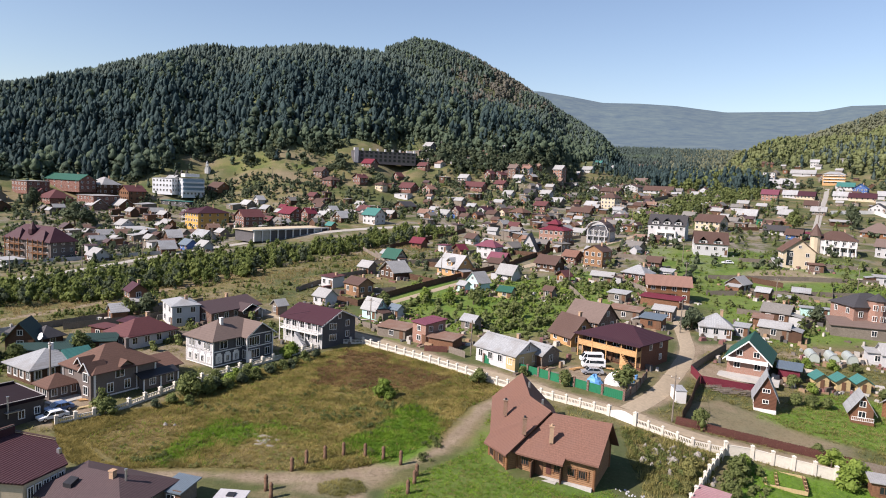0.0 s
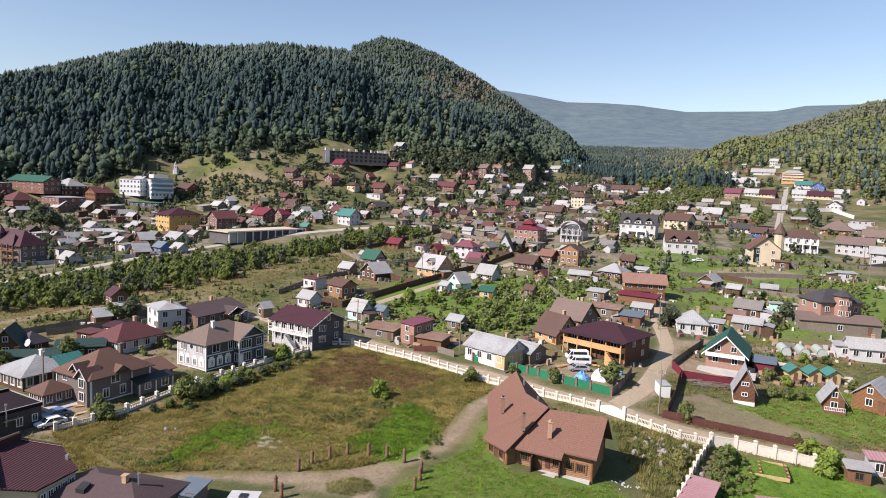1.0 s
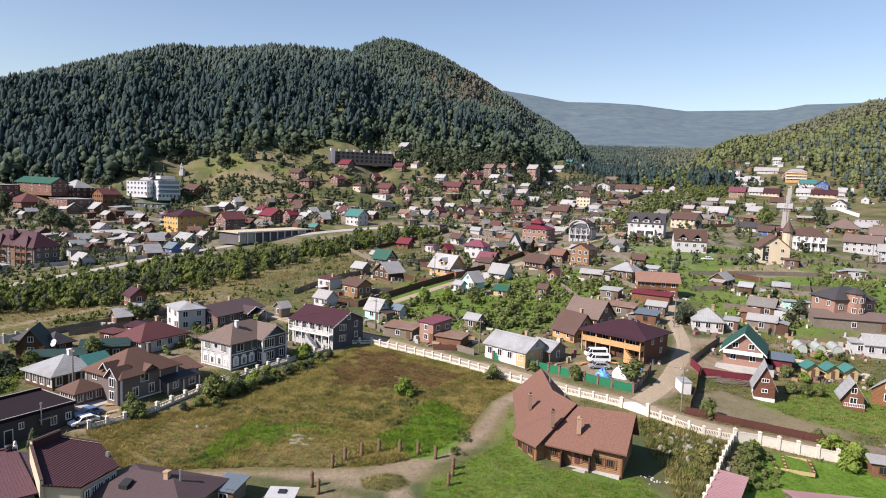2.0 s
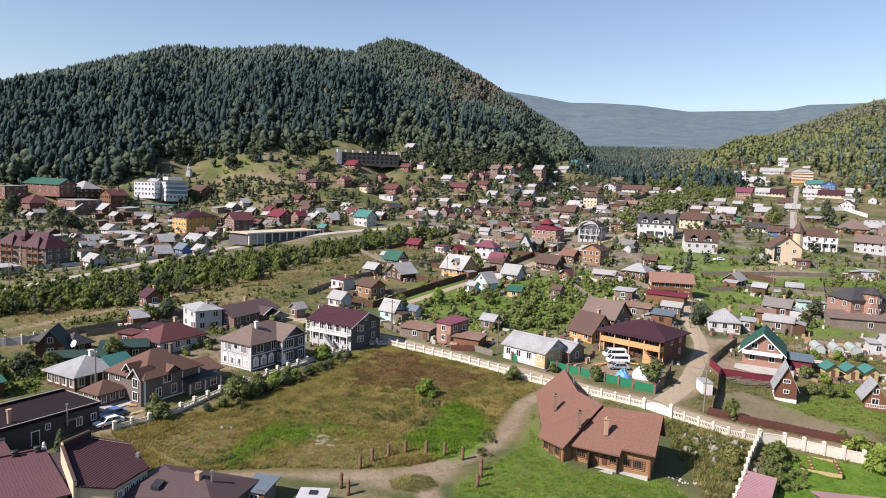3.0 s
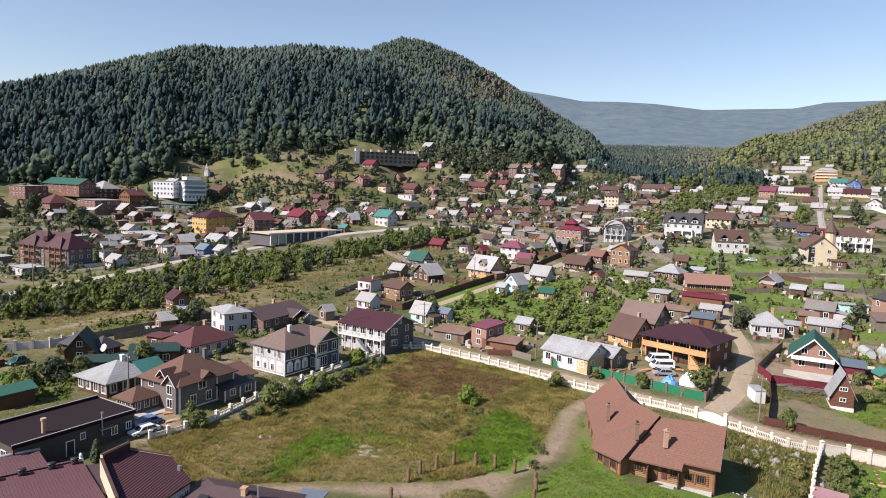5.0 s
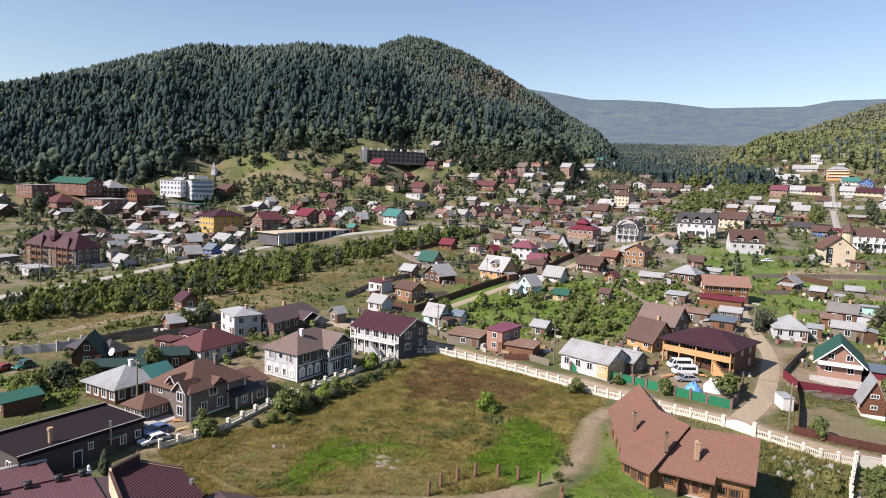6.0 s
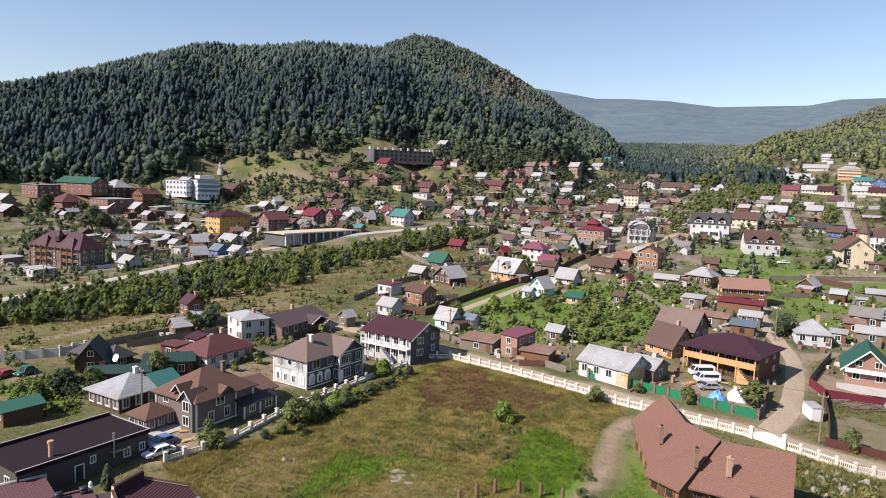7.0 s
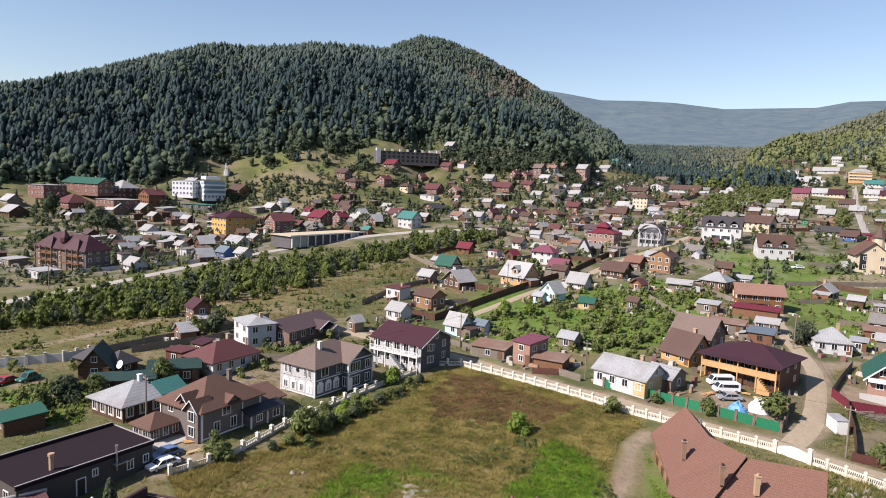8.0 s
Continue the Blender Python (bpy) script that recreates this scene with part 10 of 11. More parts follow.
for _x, _y, _r, _q, _l, _m in ((20.4, 150.6, 40, 10, 3.0, "timber"), (26.8, 152.6, -30, 9, 2.4, "timber"), (29.6, 150.2, -34, 8, 2.6, "ochre"), (15.4, 146.8, 10, 9, 2.2, "wood_grey"), (13.2, 149.6, 70, 8, 3.0, "wood_brown"), (10.6, 151.4, -20, 10, 2.6, "wood_grey"),
                             (17.2, 144.6, -30, 6, 1.8, "timber"), (49.6, 150.0, -10, 10, 3.2, "wood_grey"), (-9.8, 160.8, 20, 10, 3.0, "wood_grey"), (-6.0, 164.0, 60, 8, 2.4, "wood_brown"), (-61.2, 106.4, 50, 7, 2.2, "ochre"), (-63.0, 109.4, 20, 7, 2.0, "timber"),
                             (38.8, 170.4, 0, 9, 3.4, "wood_grey"), (33.4, 175.0, 40, 9, 3.0, "wood_grey"), (-50.8, 150.2, -30, 8, 2.4, "wood_brown"), (64.4, 176.0, 10, 9, 3.0, "wood_grey")):
    lumber_stack(_x, _y, _r, _q, _l, _m, "loose pile of boards on the trodden yard")


def barrel(x, y, material, label):
    H = empty("barrel", x, y, 0, label, "barrel", "yard barrels")
    link("body", *tube([(0, 0, -.1), (0, 0, .3), (0, 0, .6), (0, 0, .9)], [.29, .32, .32, .29], 12), M[material], H)
    for z in (.28, .6):
        link("hoop", *tube([(0, 0, z), (0, 0, z + .05)], [.335, .335], 12), M["iron"], H)


for _x, _y, _m, _t in ((11.6, 152.6, "tarp_blue", "blue plastic barrel by the cottage"), (12.6, 153.4, "rust_roof", "rusty iron barrel by the cottage"), (32.2, 148.2, "tarp_blue", "blue plastic barrel by the guest house"), (61.8, 171.6, "rust_roof", "rusty iron barrel by the hen house"), (-12.4, 163.2, "rust_roof", "rusty iron barrel beside the carport"), (-59.6, 107.8, "plastic_white", "white barrel beside the balustrade")):
    barrel(_x, _y, _m, _t)


def box_cabinet():
    H = empty("metal_container", 39.2, 140.6, 8, "white metal box container beside the dirt lane", "container")
    link("body", *box(-1.0, 1.0, -1.6, 1.6, -.2, 2.3), M["trim"], H)
    link("lid", *slab([(-1.1, -1.7, 2.3), (1.1, -1.7, 2.3), (1.1, 1.7, 2.5), (-1.1, 1.7, 2.5)], [(0, 1, 2, 3)], .1), M["silver_roof"], H)


box_cabinet()


def brush_pile():
    rng = random.Random(8)
    V, Fs = [], []
    for i in range(90):
        x, y, a = rng.uniform(47, 56), 149.2 + rng.uniform(-1.1, 1.1), rng.uniform(-.5, .5)
        L, z = rng.uniform(1.2, 3.0), ground_z(x, y) + rng.uniform(0.05, .8)
        v, f = tube([(x - math.cos(a) * L / 2, y - math.sin(a) * L / 2, z - .1), (x + math.cos(a) * L / 2, y + math.sin(a) * L / 2, z + rng.uniform(-.2, .3))], .07, 4)
        k = len(V)
        V += v
        Fs += [tuple(j + k for j in q) for q in f]
    tagged(link("brushwood_pile", V, Fs, M["wood_grey"]), "long pile of grey cut brushwood and boards", "brushwood", kind="stuff")


brush_pile()


def garden_bed():
    H = empty("garden_bed_frame", 50.9, 115.8, -14, "pale timber frame of a garden bed on the grass", "garden bed")
    for y in (3.0, -3.0):
        link("rail", *box(-2.9, 2.9, y - .07, y + .07, -.3, .3), M["ochre"], H)
    for x in (-2.8, -1.2, 2.8):
        for dx in (-.16, .16):
            link("cross_rail", *box(x + dx - .05, x + dx + .05, -2.9, 2.9, .0, .36), M["wood_brown"], H)
        for y in (-2.2, -.8, .8, 2.2):
            link("rung", *box(x - .2, x + .2, y - .06, y + .06, .26, .42), M["ochre"], H)


garden_bed()
# lean-to roofs at the lower edge of the slope
house(35.6, 99.4, 65, 12.0, 3.4, 1.5, "shed", .3, "wood_grey", "mauve_roof", "low shed with a faded mauve metal roof", "shed", front=0, side=0, stack=False, name="shed", group="", door=False)
house(52.0, 99.8, -3, 13.5, 7.6, 1.9, "gable", .8, "wood_grey", "mauve_roof", "shed with a dusty pink metal roof below the lawn", "shed", front=0, side=0, stack=False, name="shed", group="", door=False)


# ---- small sheds and cottages among the larger houses ----
def small_sheds():
    rng = random.Random(21)
    zone = [(-30, 250), (-10, 300), (-70, 400), (-60, 470), (40, 560), (140, 600), (190, 480), (150, 420), (90, 400), (60, 300), (20, 262)]
    left = [(-230, 300), (-160, 290), (-120, 345), (-80, 390), (-95, 470), (-150, 480), (-210, 430), (-300, 380)]
    made = 0
    slope = [(-110, 470), (-50, 450), (60, 570), (90, 660), (30, 720), (-50, 660), (-120, 590)]
    head = [(90, 560), (180, 620), (250, 560), (360, 640), (330, 800), (200, 860), (100, 720)]
    near_left = [(-262, 300), (-244, 236), (-222, 228), (-176, 268), (-150, 282), (-138, 312), (-186, 338)]
    for poly, count in ((zone, 150), (left, 70), (near_left, 12), (slope, 70), (head, 70), (GARDENS_B, 4)):
        for x, y in scatter_in(np.random.default_rng(made + 5), count * 4, poly):
            if count <= 0:
                break
            if any(math.hypot(x - a, y - b) < r + 3.0 for a, b, r in FOOT):
                continue
            if min(dist_line(np.array([x]), np.array([y]), ln)[0] for ln in (HIGHWAY, TRACK, ROAD_UP, STREET, MID_LANE)) < 7:
                continue
            w = rng.uniform(4, 8)
            roof = rng.choice(("gable", "gable", "shed"))
            cov = rng.choice(("grey_roof", "grey_roof", "old_roof", "old_roof", "silver_roof", "rust_roof", "brown_roof", "dusty_maroon"))
            wl = rng.choice(("wood_grey", "wood_grey", "log_dark", "log_dark", "wood_brown", "palegrey", "log_dark"))
            cot = w > 6
            house(float(x), float(y), rng.choice((-35, -30, -25, 55, 60)), w, w * rng.uniform(.6, .9), rng.uniform(2.3, 3.3), roof, .6 if roof == "shed" else w * .28, wl, cov,
                  "small weathered village cottage with a plain roof" if cot else "small weathered garden shed with a plain roof", "cottage" if cot else "shed", front=2 if cot and y < 420 else 0, side=1 if cot and y > 420 else 0, stack=cot, name="cottage" if cot else "shed", group="village cottages" if cot else "village sheds")
            count -= 1
            made += 1


small_sheds()


# ---- boards, firewood and scrap in the yards ----
def yard_clutter():
    rng = np.random.default_rng(77)
    spots = [f for f in FOOT if 150 < f[1] < 620]
    near = [f for f in spots if f[1] < 310]
    V, T = [], []
    lanes = (HIGHWAY, LANE, ROAD_UP, STREET, MID_LANE, TRACK)
    for _ in range(3400):
        a, b, r = near[rng.integers(len(near))] if rng.random() < .55 else spots[rng.integers(len(spots))]
        th, d = rng.random() * 6.283, r * .9 + 4.5 * rng.random()
        x, y = a + math.cos(th) * d, b + math.sin(th) * d
        if any(math.hypot(x - p, y - q) < g * .8 for p, q, g in spots) or min(dist_line(np.array([x]), np.array([y]), ln)[0] for ln in lanes) < 3.5:
            continue
        if inside_poly(np.array([x]), np.array([y]), FIELD)[0] or inside_poly(np.array([x]), np.array([y]), CREEK_WOOD)[0]:
            continue
        l, w, h = .6 + 2.6 * rng.random() ** 2, .3 + .9 * rng.random(), .2 + 1.0 * rng.random() ** 2
        c = math.radians((-30, 60, -25, 55)[rng.integers(4)] + rng.normal() * 14)
        z = float(land(np.array([x]), np.array([y]))[0])
        k, tip = len(V), 1 - .35 * rng.random()
        for zz, g in ((-.25, 1.0), (h, tip)):
            for u, v in ((-1, -1), (1, -1), (1, 1), (-1, 1)):
                V.append((x + (math.cos(c) * u * l - math.sin(c) * v * w) * g / 2, y + (math.sin(c) * u * l + math.cos(c) * v * w) * g / 2, z + zz + (.12 * rng.random() if zz > 0 else 0)))
        for p, q, e, f in ((4, 5, 6, 7), (0, 1, 5, 4), (1, 2, 6, 5), (2, 3, 7, 6), (3, 0, 4, 7)):
            T += [(k + p, k + q, k + e), (k + p, k + e, k + f)]
    tagged(new("yard_clutter", tri_mesh("yard_clutter", np.array(V), np.array(T), M["scrap"], False)), "boards, firewood stacks, boxes and scrap lying in the village yards", "clutter", kind="stuff")


yard_clutter()

# ---- plants ----
def clear_of(p, pad=0.0, lines=((LANE, 3.2), (LANE_EAST, 2.4), (ROAD_UP, 3.4), (FOOTPATH, 2.2), (HIGHWAY, 4.5), (STREET, 4.5), (MID_LANE, 3.0), (GARDEN_LANE, 5.5), (FOOTPATH_2, 2.4))):
    ok = np.ones(len(p), bool)
    for a, b, r in FOOT:
        ok &= np.hypot(p[:, 0] - a, p[:, 1] - b) > r * .92 + pad
    for ln, w in lines:
        ok &= dist_line(p[:, 0], p[:, 1], ln) > w
    return ok


BUSH = [crown(s, 1.0, .62, 620, .078, .0, 15, .6, .78) for s in range(5)]
TREE = [crown(s + 40, 1.0, .42, 700, .060, .16, 16, .6, .75) for s in range(5)]
SHRUB = [crown(s + 80, 1.0, .60, 32, .165, .0, 5, .88, .8) for s in range(6)]
SMALL_TREE = [crown(s + 120, 1.0, .42, 70, .11, .15, 8, .85, .8) for s in range(6)]
FAR_TREE = [crown(s + 160, 1.0, .42, 20, .165, .04, 4, .85, .72) for s in range(8)] + [soft_tree(s + 180, .30, 6, 4, 16, .13, True) for s in range(2)]
LOW_PLANT = [crown(s + 240, 1.0, .62, 20, .19, .0, 3, .8, .8) for s in range(5)]
CREEK_TREE = [crown(s + 270, 1.0, .42, 86, .09, .03, 8, .75, .75) for s in range(7)]
WEED = [crown(s + 200, 1.0, .75, 80, .15, .0, 9, .5) for s in range(5)]
_mesh_cache = {}


def tufts():
    """A few loose tufts of grass, one metre high."""
    blade = []
    for s in range(5):
        g = np.random.default_rng(s)
        V, T = [], []
        for k in range(9):
            a, r0, l = g.random() * 6.28, g.random() * .35, .45 + .55 * g.random()
            x, y = math.cos(a) * r0, math.sin(a) * r0
            b, w, e = a + g.normal() * .8, .05, .3 + .5 * g.random()
            T.append((len(V), len(V) + 1, len(V) + 2))
            V += [(x - w * math.sin(b), y + w * math.cos(b), 0), (x + math.cos(b) * e, y + math.sin(b) * e, l), (x + w * math.sin(b), y - w * math.cos(b), 0)][::-1]
        blade.append((np.array(V), np.array(T)))
    return blade


WISP = tufts()


def plant(x, y, h, kind, material, label, name="bush", seed=0, wide=1.0):
    """A bush or a tree as a thing: stem and crown."""
    rng = random.Random(seed * 31 + int(x * 7))
    var = (BUSH if kind == "bush" else TREE)
    i = rng.randrange(len(var))
    key = (kind, i, material)
    if key not in _mesh_cache:
        _mesh_cache[key] = tri_mesh("crown", var[i][0], var[i][1], M[material])
    E = empty(name, x, y, rng.uniform(0, 360), label, "bush" if kind == "bush" else "tree", "bushes" if kind == "bush" else "trees")
    c = new("crown", _mesh_cache[key])
    c.parent = E
    c.scale = (h * wide, h * wide, h)
    v, f = joined(tube([(0, 0, -.3), (.03 * h, 0, h * .35), (0, .03 * h, h * .75)], [.035 * h, .025 * h, .008 * h], 6), tube([(.02 * h, 0, h * .3), (.2 * h, .05 * h, h * .6)], [.015 * h, .004 * h], 5), tube([(.02 * h, 0, h * .28), (-.15 * h, .1 * h, h * .55)], [.015 * h, .004 * h], 5))
    link("trunk" if kind != "bush" else "stem", v, f, M["bark"], E)


def young_spruce(x, y, h):
    E = empty("spruce", x, y, 0, "young dark spruce beside the long taupe building", "tree", "trees")
    V, T = soft_tree(77, .24, 10, 9, 260, .07, True)
    c = new("crown", tri_mesh("crown", V, T, M["leaf_dark"]))
    c.parent = E
    c.scale = (h, h, h)
    link("trunk", *tube([(0, 0, -.3), (0, 0, h * .6)], [.07, .03], 6), M["bark"], E)


young_spruce(-63.6, 91.2, 3.6)
plant(1.1, 137.6, 3.2, "bush", "leaf", "round dark green bush beside the cream fence", seed=1, wide=.9)
plant(-14.9, 125.4, 3.5, "bush", "leaf_light", "round light green bush alone in the meadow", seed=2, wide=.95)
plant(-47.6, 116.0, 4.6, "bush", "leaf", "large dark green bush by the balustrade", seed=3, wide=.95)
plant(-45.6, 118.4, 3.2, "bush", "leaf", "dark green bush by the balustrade", seed=4)
plant(-57.6, 105.4, 4.0, "tree", "leaf", "small green tree in front of the taupe house", "tree", 5)
plant(-55.8, 105.0, 3.0, "bush", "leaf", "leafy bush at the meadow's corner", seed=6)
for _i, (_x, _y, _h) in enumerate(((-44.2, 123.4, 2.4), (-42.6, 126.4, 2.6), (-43.6, 130.4, 2.2), (-41.6, 129.4, 2.0), (-40.0, 133.6, 1.8), (-47.6, 124.8, 2.2), (-40.2, 143.4, 3.6), (-37.4, 139.0, 1.6), (-46.4, 121.0, 2.4), (-44.8, 127.6, 2.0))):
    plant(_x, _y, _h, "bush", "leaf" if _i % 3 else "leaf_light", "unkempt green bush below the balustrade", seed=7 + _i)
plant(29.6, 141.2, 5.4, "tree", "leaf", "leafy green tree at the yard's corner", "tree", 21, 1.25)
plant(17.8, 140.6, 3.2, "bush", "leaf", "green bush behind the green fence", seed=22, wide=.8)
plant(9.2, 144.2, 2.0, "bush", "leaf", "green bush by the lane", seed=23)
plant(41.2, 129.6, 3.6, "bush", "leaf", "bush growing by the red-brown fence", seed=24, wide=.8)
plant(51.2, 191.0, 6.0, "bush", "leaf_dark", "large dark bush beside the dirt lane", seed=25, wide=.85)
plant(60.4, 123.4, 3.2, "bush", "leaf_light", "light green bush behind the wall", seed=26, wide=1.1)
plant(62.6, 119.6, 3.8, "bush", "leaf_light", "yellow-green bush at the lawn's edge", seed=27, wide=1.1)
plant(-31.2, 188.4, 6.0, "tree", "leaf", "green garden tree among the vegetable plots", "tree", 28, 1.1)
plant(-22.6, 204.0, 4.4, "tree", "leaf_light", "light green garden tree among the vegetable plots", "tree", 29, 1.2)
plant(-16.0, 205.0, 4.4, "tree", "leaf_light", "light green garden tree among the vegetable plots", "tree", 30, 1.2)
plant(-8.0, 203.0, 4.6, "tree", "leaf", "green garden tree among the vegetable plots", "tree", 31, 1.2)
plant(4.6, 190.0, 4.6, "bush", "leaf", "green garden bush among the vegetable plots", seed=32)
plant(-89.5, 168.0, 7.0, "tree", "leaf_dark", "dark garden tree beside the white house", "tree", 33, 1.1)
plant(-92.5, 164.0, 6.0, "tree", "leaf", "green tree beside the brown house", "tree", 34)
plant(-81.0, 131.5, 5.4, "tree", "leaf", "green garden tree by the dark barn", "tree", 35)
plant(-92.6, 120.6, 4.6, "bush", "leaf_dark", "dark bush in the garden", seed=36)
plant(-88.8, 123.0, 4.2, "bush", "leaf", "green bush beside the ornate house", seed=37)
plant(-94.6, 116.8, 3.4, "bush", "leaf", "green garden bush among the vegetable plots", seed=38)
plant(79.6, 212.0, 7.0, "tree", "leaf", "green garden tree among the vegetable plots", "tree", 39)
plant(88.4, 210.0, 5.6, "tree", "leaf_dark", "dark garden tree among the vegetable plots", "tree", 40)
plant(-302, 376, 15, "tree", "leaf_dark", "tall dark tree by the brick houses", "tree", 41, .8)
plant(-255, 352, 14, "tree", "leaf_dark", "broad dark tree behind the apartment house", "tree", 42, 1.2)
plant(-246, 350, 11, "tree", "leaf_dark", "broad dark tree behind the apartment house", "tree", 43, 1.2)
plant(150, 421, 12, "tree", "leaf", "tall tree by the street", "tree", 44, .9)
plant(188, 440, 15, "tree", "leaf_dark", "tall narrow tree by the street", "tree", 45, .7)
plant(52.6, 240, 5, "bush", "leaf", "green bush in the gardens", seed=46)


for _i, (_x, _y, _h, _m) in enumerate(((43.8, 114.7, 3.0, "leaf"), (42.4, 111.0, 2.6, "leaf"), (45.2, 117.2, 2.4, "leaf_light"), (41.2, 107.4, 2.2, "leaf"), (60.9, 117.6, 3.6, "leaf_light"), (59.5, 127.0, 2.2, "leaf"), (63.0, 148.6, 2.4, "leaf"), (66.0, 148.4, 2.6, "leaf"), (69.0, 148.8, 2.2, "leaf"),
                                      (68.4, 156.0, 2.4, "leaf_light"), (65.6, 158.0, 2.8, "leaf"), (82.6, 156.4, 2.4, "leaf"), (69.0, 168.0, 3.0, "leaf"), (72.6, 171.6, 2.2, "leaf_light"), (78.4, 172.0, 2.4, "leaf_light"), (83.0, 171.6, 2.2, "leaf"), (64.4, 165.6, 2.4, "leaf"), (35.6, 110.8, 2.4, "olive"), (36.8, 113.4, 2.2, "olive"), (34.4, 105.4, 2.0, "olive"))):
    plant(_x, _y, _h, "bush", _m, "overgrown bush in the garden beyond the lane" if _y > 125 else "overgrown bush below the cream fence", seed=60 + _i)
for _i, (_x, _y, _h) in enumerate(((-46.0, 112.6, 1.8), (-45.2, 120.2, 2.6), (-43.4, 121.2, 2.2), (-42.2, 124.6, 2.2), (-41.0, 127.6, 2.4), (-39.6, 131.2, 2.2), (-38.6, 135.2, 2.0), (-37.4, 136.6, 1.8), (-36.6, 142.0, 2.2), (-35.0, 145.2, 1.8), (-48.6, 111.8, 2.0), (-50.4, 109.6, 1.6))):
    plant(_x, _y, _h, "bush", "leaf_dark" if _i % 2 else "leaf", "unkempt green bush below the balustrade", seed=90 + _i)


COPSE = [(100, 655), (119, 700), (161, 775), (213, 740), (205, 660), (165, 640)]
DRY_EDGE = [(-62, 100.5), (-50.5, 110), (-54, 96), (-46, 90.5), (-38, 90.2), (-46, 87.8), (-51, 90), (-56, 94)]
OPEN_PLOTS = [(54, 321), (94, 310), (125, 300), (117, 264), (74, 242), (49, 275)]


def greenery():
    rng = np.random.default_rng(33)
    # tall copse beyond the creek
    p = scatter_in(rng, 260, COPSE)
    p = p[clear_of(p)]
    dark = rng.random(len(p)) < .45
    spire = [soft_tree(s + 300, .20 + .03 * (s % 3), 7, 6, 26, .09, True) for s in range(6)]
    planted("copse", SMALL_TREE, p[~dark], land(p[~dark][:, 0], p[~dark][:, 1]) - .3, 8 + 6 * rng.random((~dark).sum()), M["leaf"], rng, "tall green copse in the middle of the village", "trees")
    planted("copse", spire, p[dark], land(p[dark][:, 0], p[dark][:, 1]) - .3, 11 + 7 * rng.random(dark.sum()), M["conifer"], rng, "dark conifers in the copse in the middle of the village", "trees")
    # creek wood
    p = scatter_in(rng, 900, CREEK_WOOD)
    p = p + rng.normal(size=p.shape) * 2.6
    p = p[clear_of(p)]
    h = 2.4 + 3.6 * rng.random(len(p)) ** 1.3
    low = rng.random(len(p)) < .75
    for sel, mat, lab in ((low, "creek_leaf", "thick band of green bushes and young trees along the creek"), (~low, "leaf_dark", "dark young trees in the thicket along the creek")):
        planted("creek_wood", CREEK_TREE, p[sel], land(p[sel][:, 0], p[sel][:, 1]) - .2, h[sel], M[mat], rng, lab, "bushes", 1.0 + .35 * rng.random(sel.sum()))
    # second bank and bushes round the fields
    q = scatter_in(rng, 620, [(50, 422), (105, 545), (196, 706), (233, 706), (178, 603), (98, 456), (51, 384)])
    q = q[clear_of(q)]
    planted("creek_wood", SMALL_TREE + SHRUB, q, land(q[:, 0], q[:, 1]) - .2, 3.5 + 4 * rng.random(len(q)), M["leaf"], rng, "green bushes along the upper creek", "bushes")
    # hedges and tree clumps on the open slope, and the grove between the uppermost houses
    for a, b, n, lo, hi in (((-245.7, 525.5), (-229.2, 523.9), 22, 3, 6), ((-213.4, 535.2), (-206.1, 540.9), 12, 4, 8), ((-184, 538.6), (-161.7, 557.7), 26, 2, 6), ((-211, 492.5), (-177, 484.6), 22, 1.5, 4), ((-166.8, 516.6), (-147.3, 519.8), 14, 2, 5), ((-262.8, 504.8), (-253.9, 514.6), 14, 3, 7), ((-190, 517.2), (-176, 529.3), 12, 1, 3)):
        q = np.array(a) + (np.array(b) - np.array(a)) * rng.random((n, 1)) + rng.normal(size=(n, 2)) * 1.6
        planted("hedge", SMALL_TREE + SHRUB, q, land(q[:, 0], q[:, 1]) - .2, lo + (hi - lo) * rng.random(n), M["leaf_dark"], rng, "dark hedge of bushes and young trees on the open slope", "hedge")
    q = scatter_in(rng, 150, SLOPE_THICKET)
    q = q[clear_of(q)]
    planted("thicket", SMALL_TREE + SHRUB, q, land(q[:, 0], q[:, 1]) - .2, 1.5 + 3.4 * rng.random(len(q)), M["leaf_dark"], rng, "dark thicket at the foot of the open slope", "bushes")
    edge = np.array([(-293, 503), (-281, 514), (-259, 523), (-241, 530), (-236, 540)], float)
    k = rng.random(70) * 3.99
    q = edge[k.astype(int)] + (edge[k.astype(int) + 1] - edge[k.astype(int)]) * (k % 1)[:, None] + rng.normal(size=(70, 2)) * 3
    q = np.concatenate([q, *[np.array(c) + rng.normal(size=(m, 2)) * 2.2 for c, m in (((-207, 530), 9), ((-208, 516), 4), ((-186, 538), 8), ((-170, 547), 8), ((-223, 507), 4), ((-183, 513), 3), ((-153, 522), 6))]])
    planted("grove", SMALL_TREE, q, land(q[:, 0], q[:, 1]) - .2, 5 + 6 * rng.random(len(q)), M["leaf_dark"], rng, "dark trees along the upper edge of the open slope", "trees")
    q = scatter_in(rng, 420, [(-95.7, 562), (-97, 585), (-71.6, 600), (-36, 606), (0, 650), (34, 760), (33, 700), (0, 612), (-33, 572), (-65, 562)])
    q = q[clear_of(q)]
    planted("grove", SMALL_TREE + FAR_TREE, q, land(q[:, 0], q[:, 1]) - .2, 5 + 8 * rng.random(len(q)), M["leaf_dark"], rng, "dark grove between the uppermost houses", "trees")
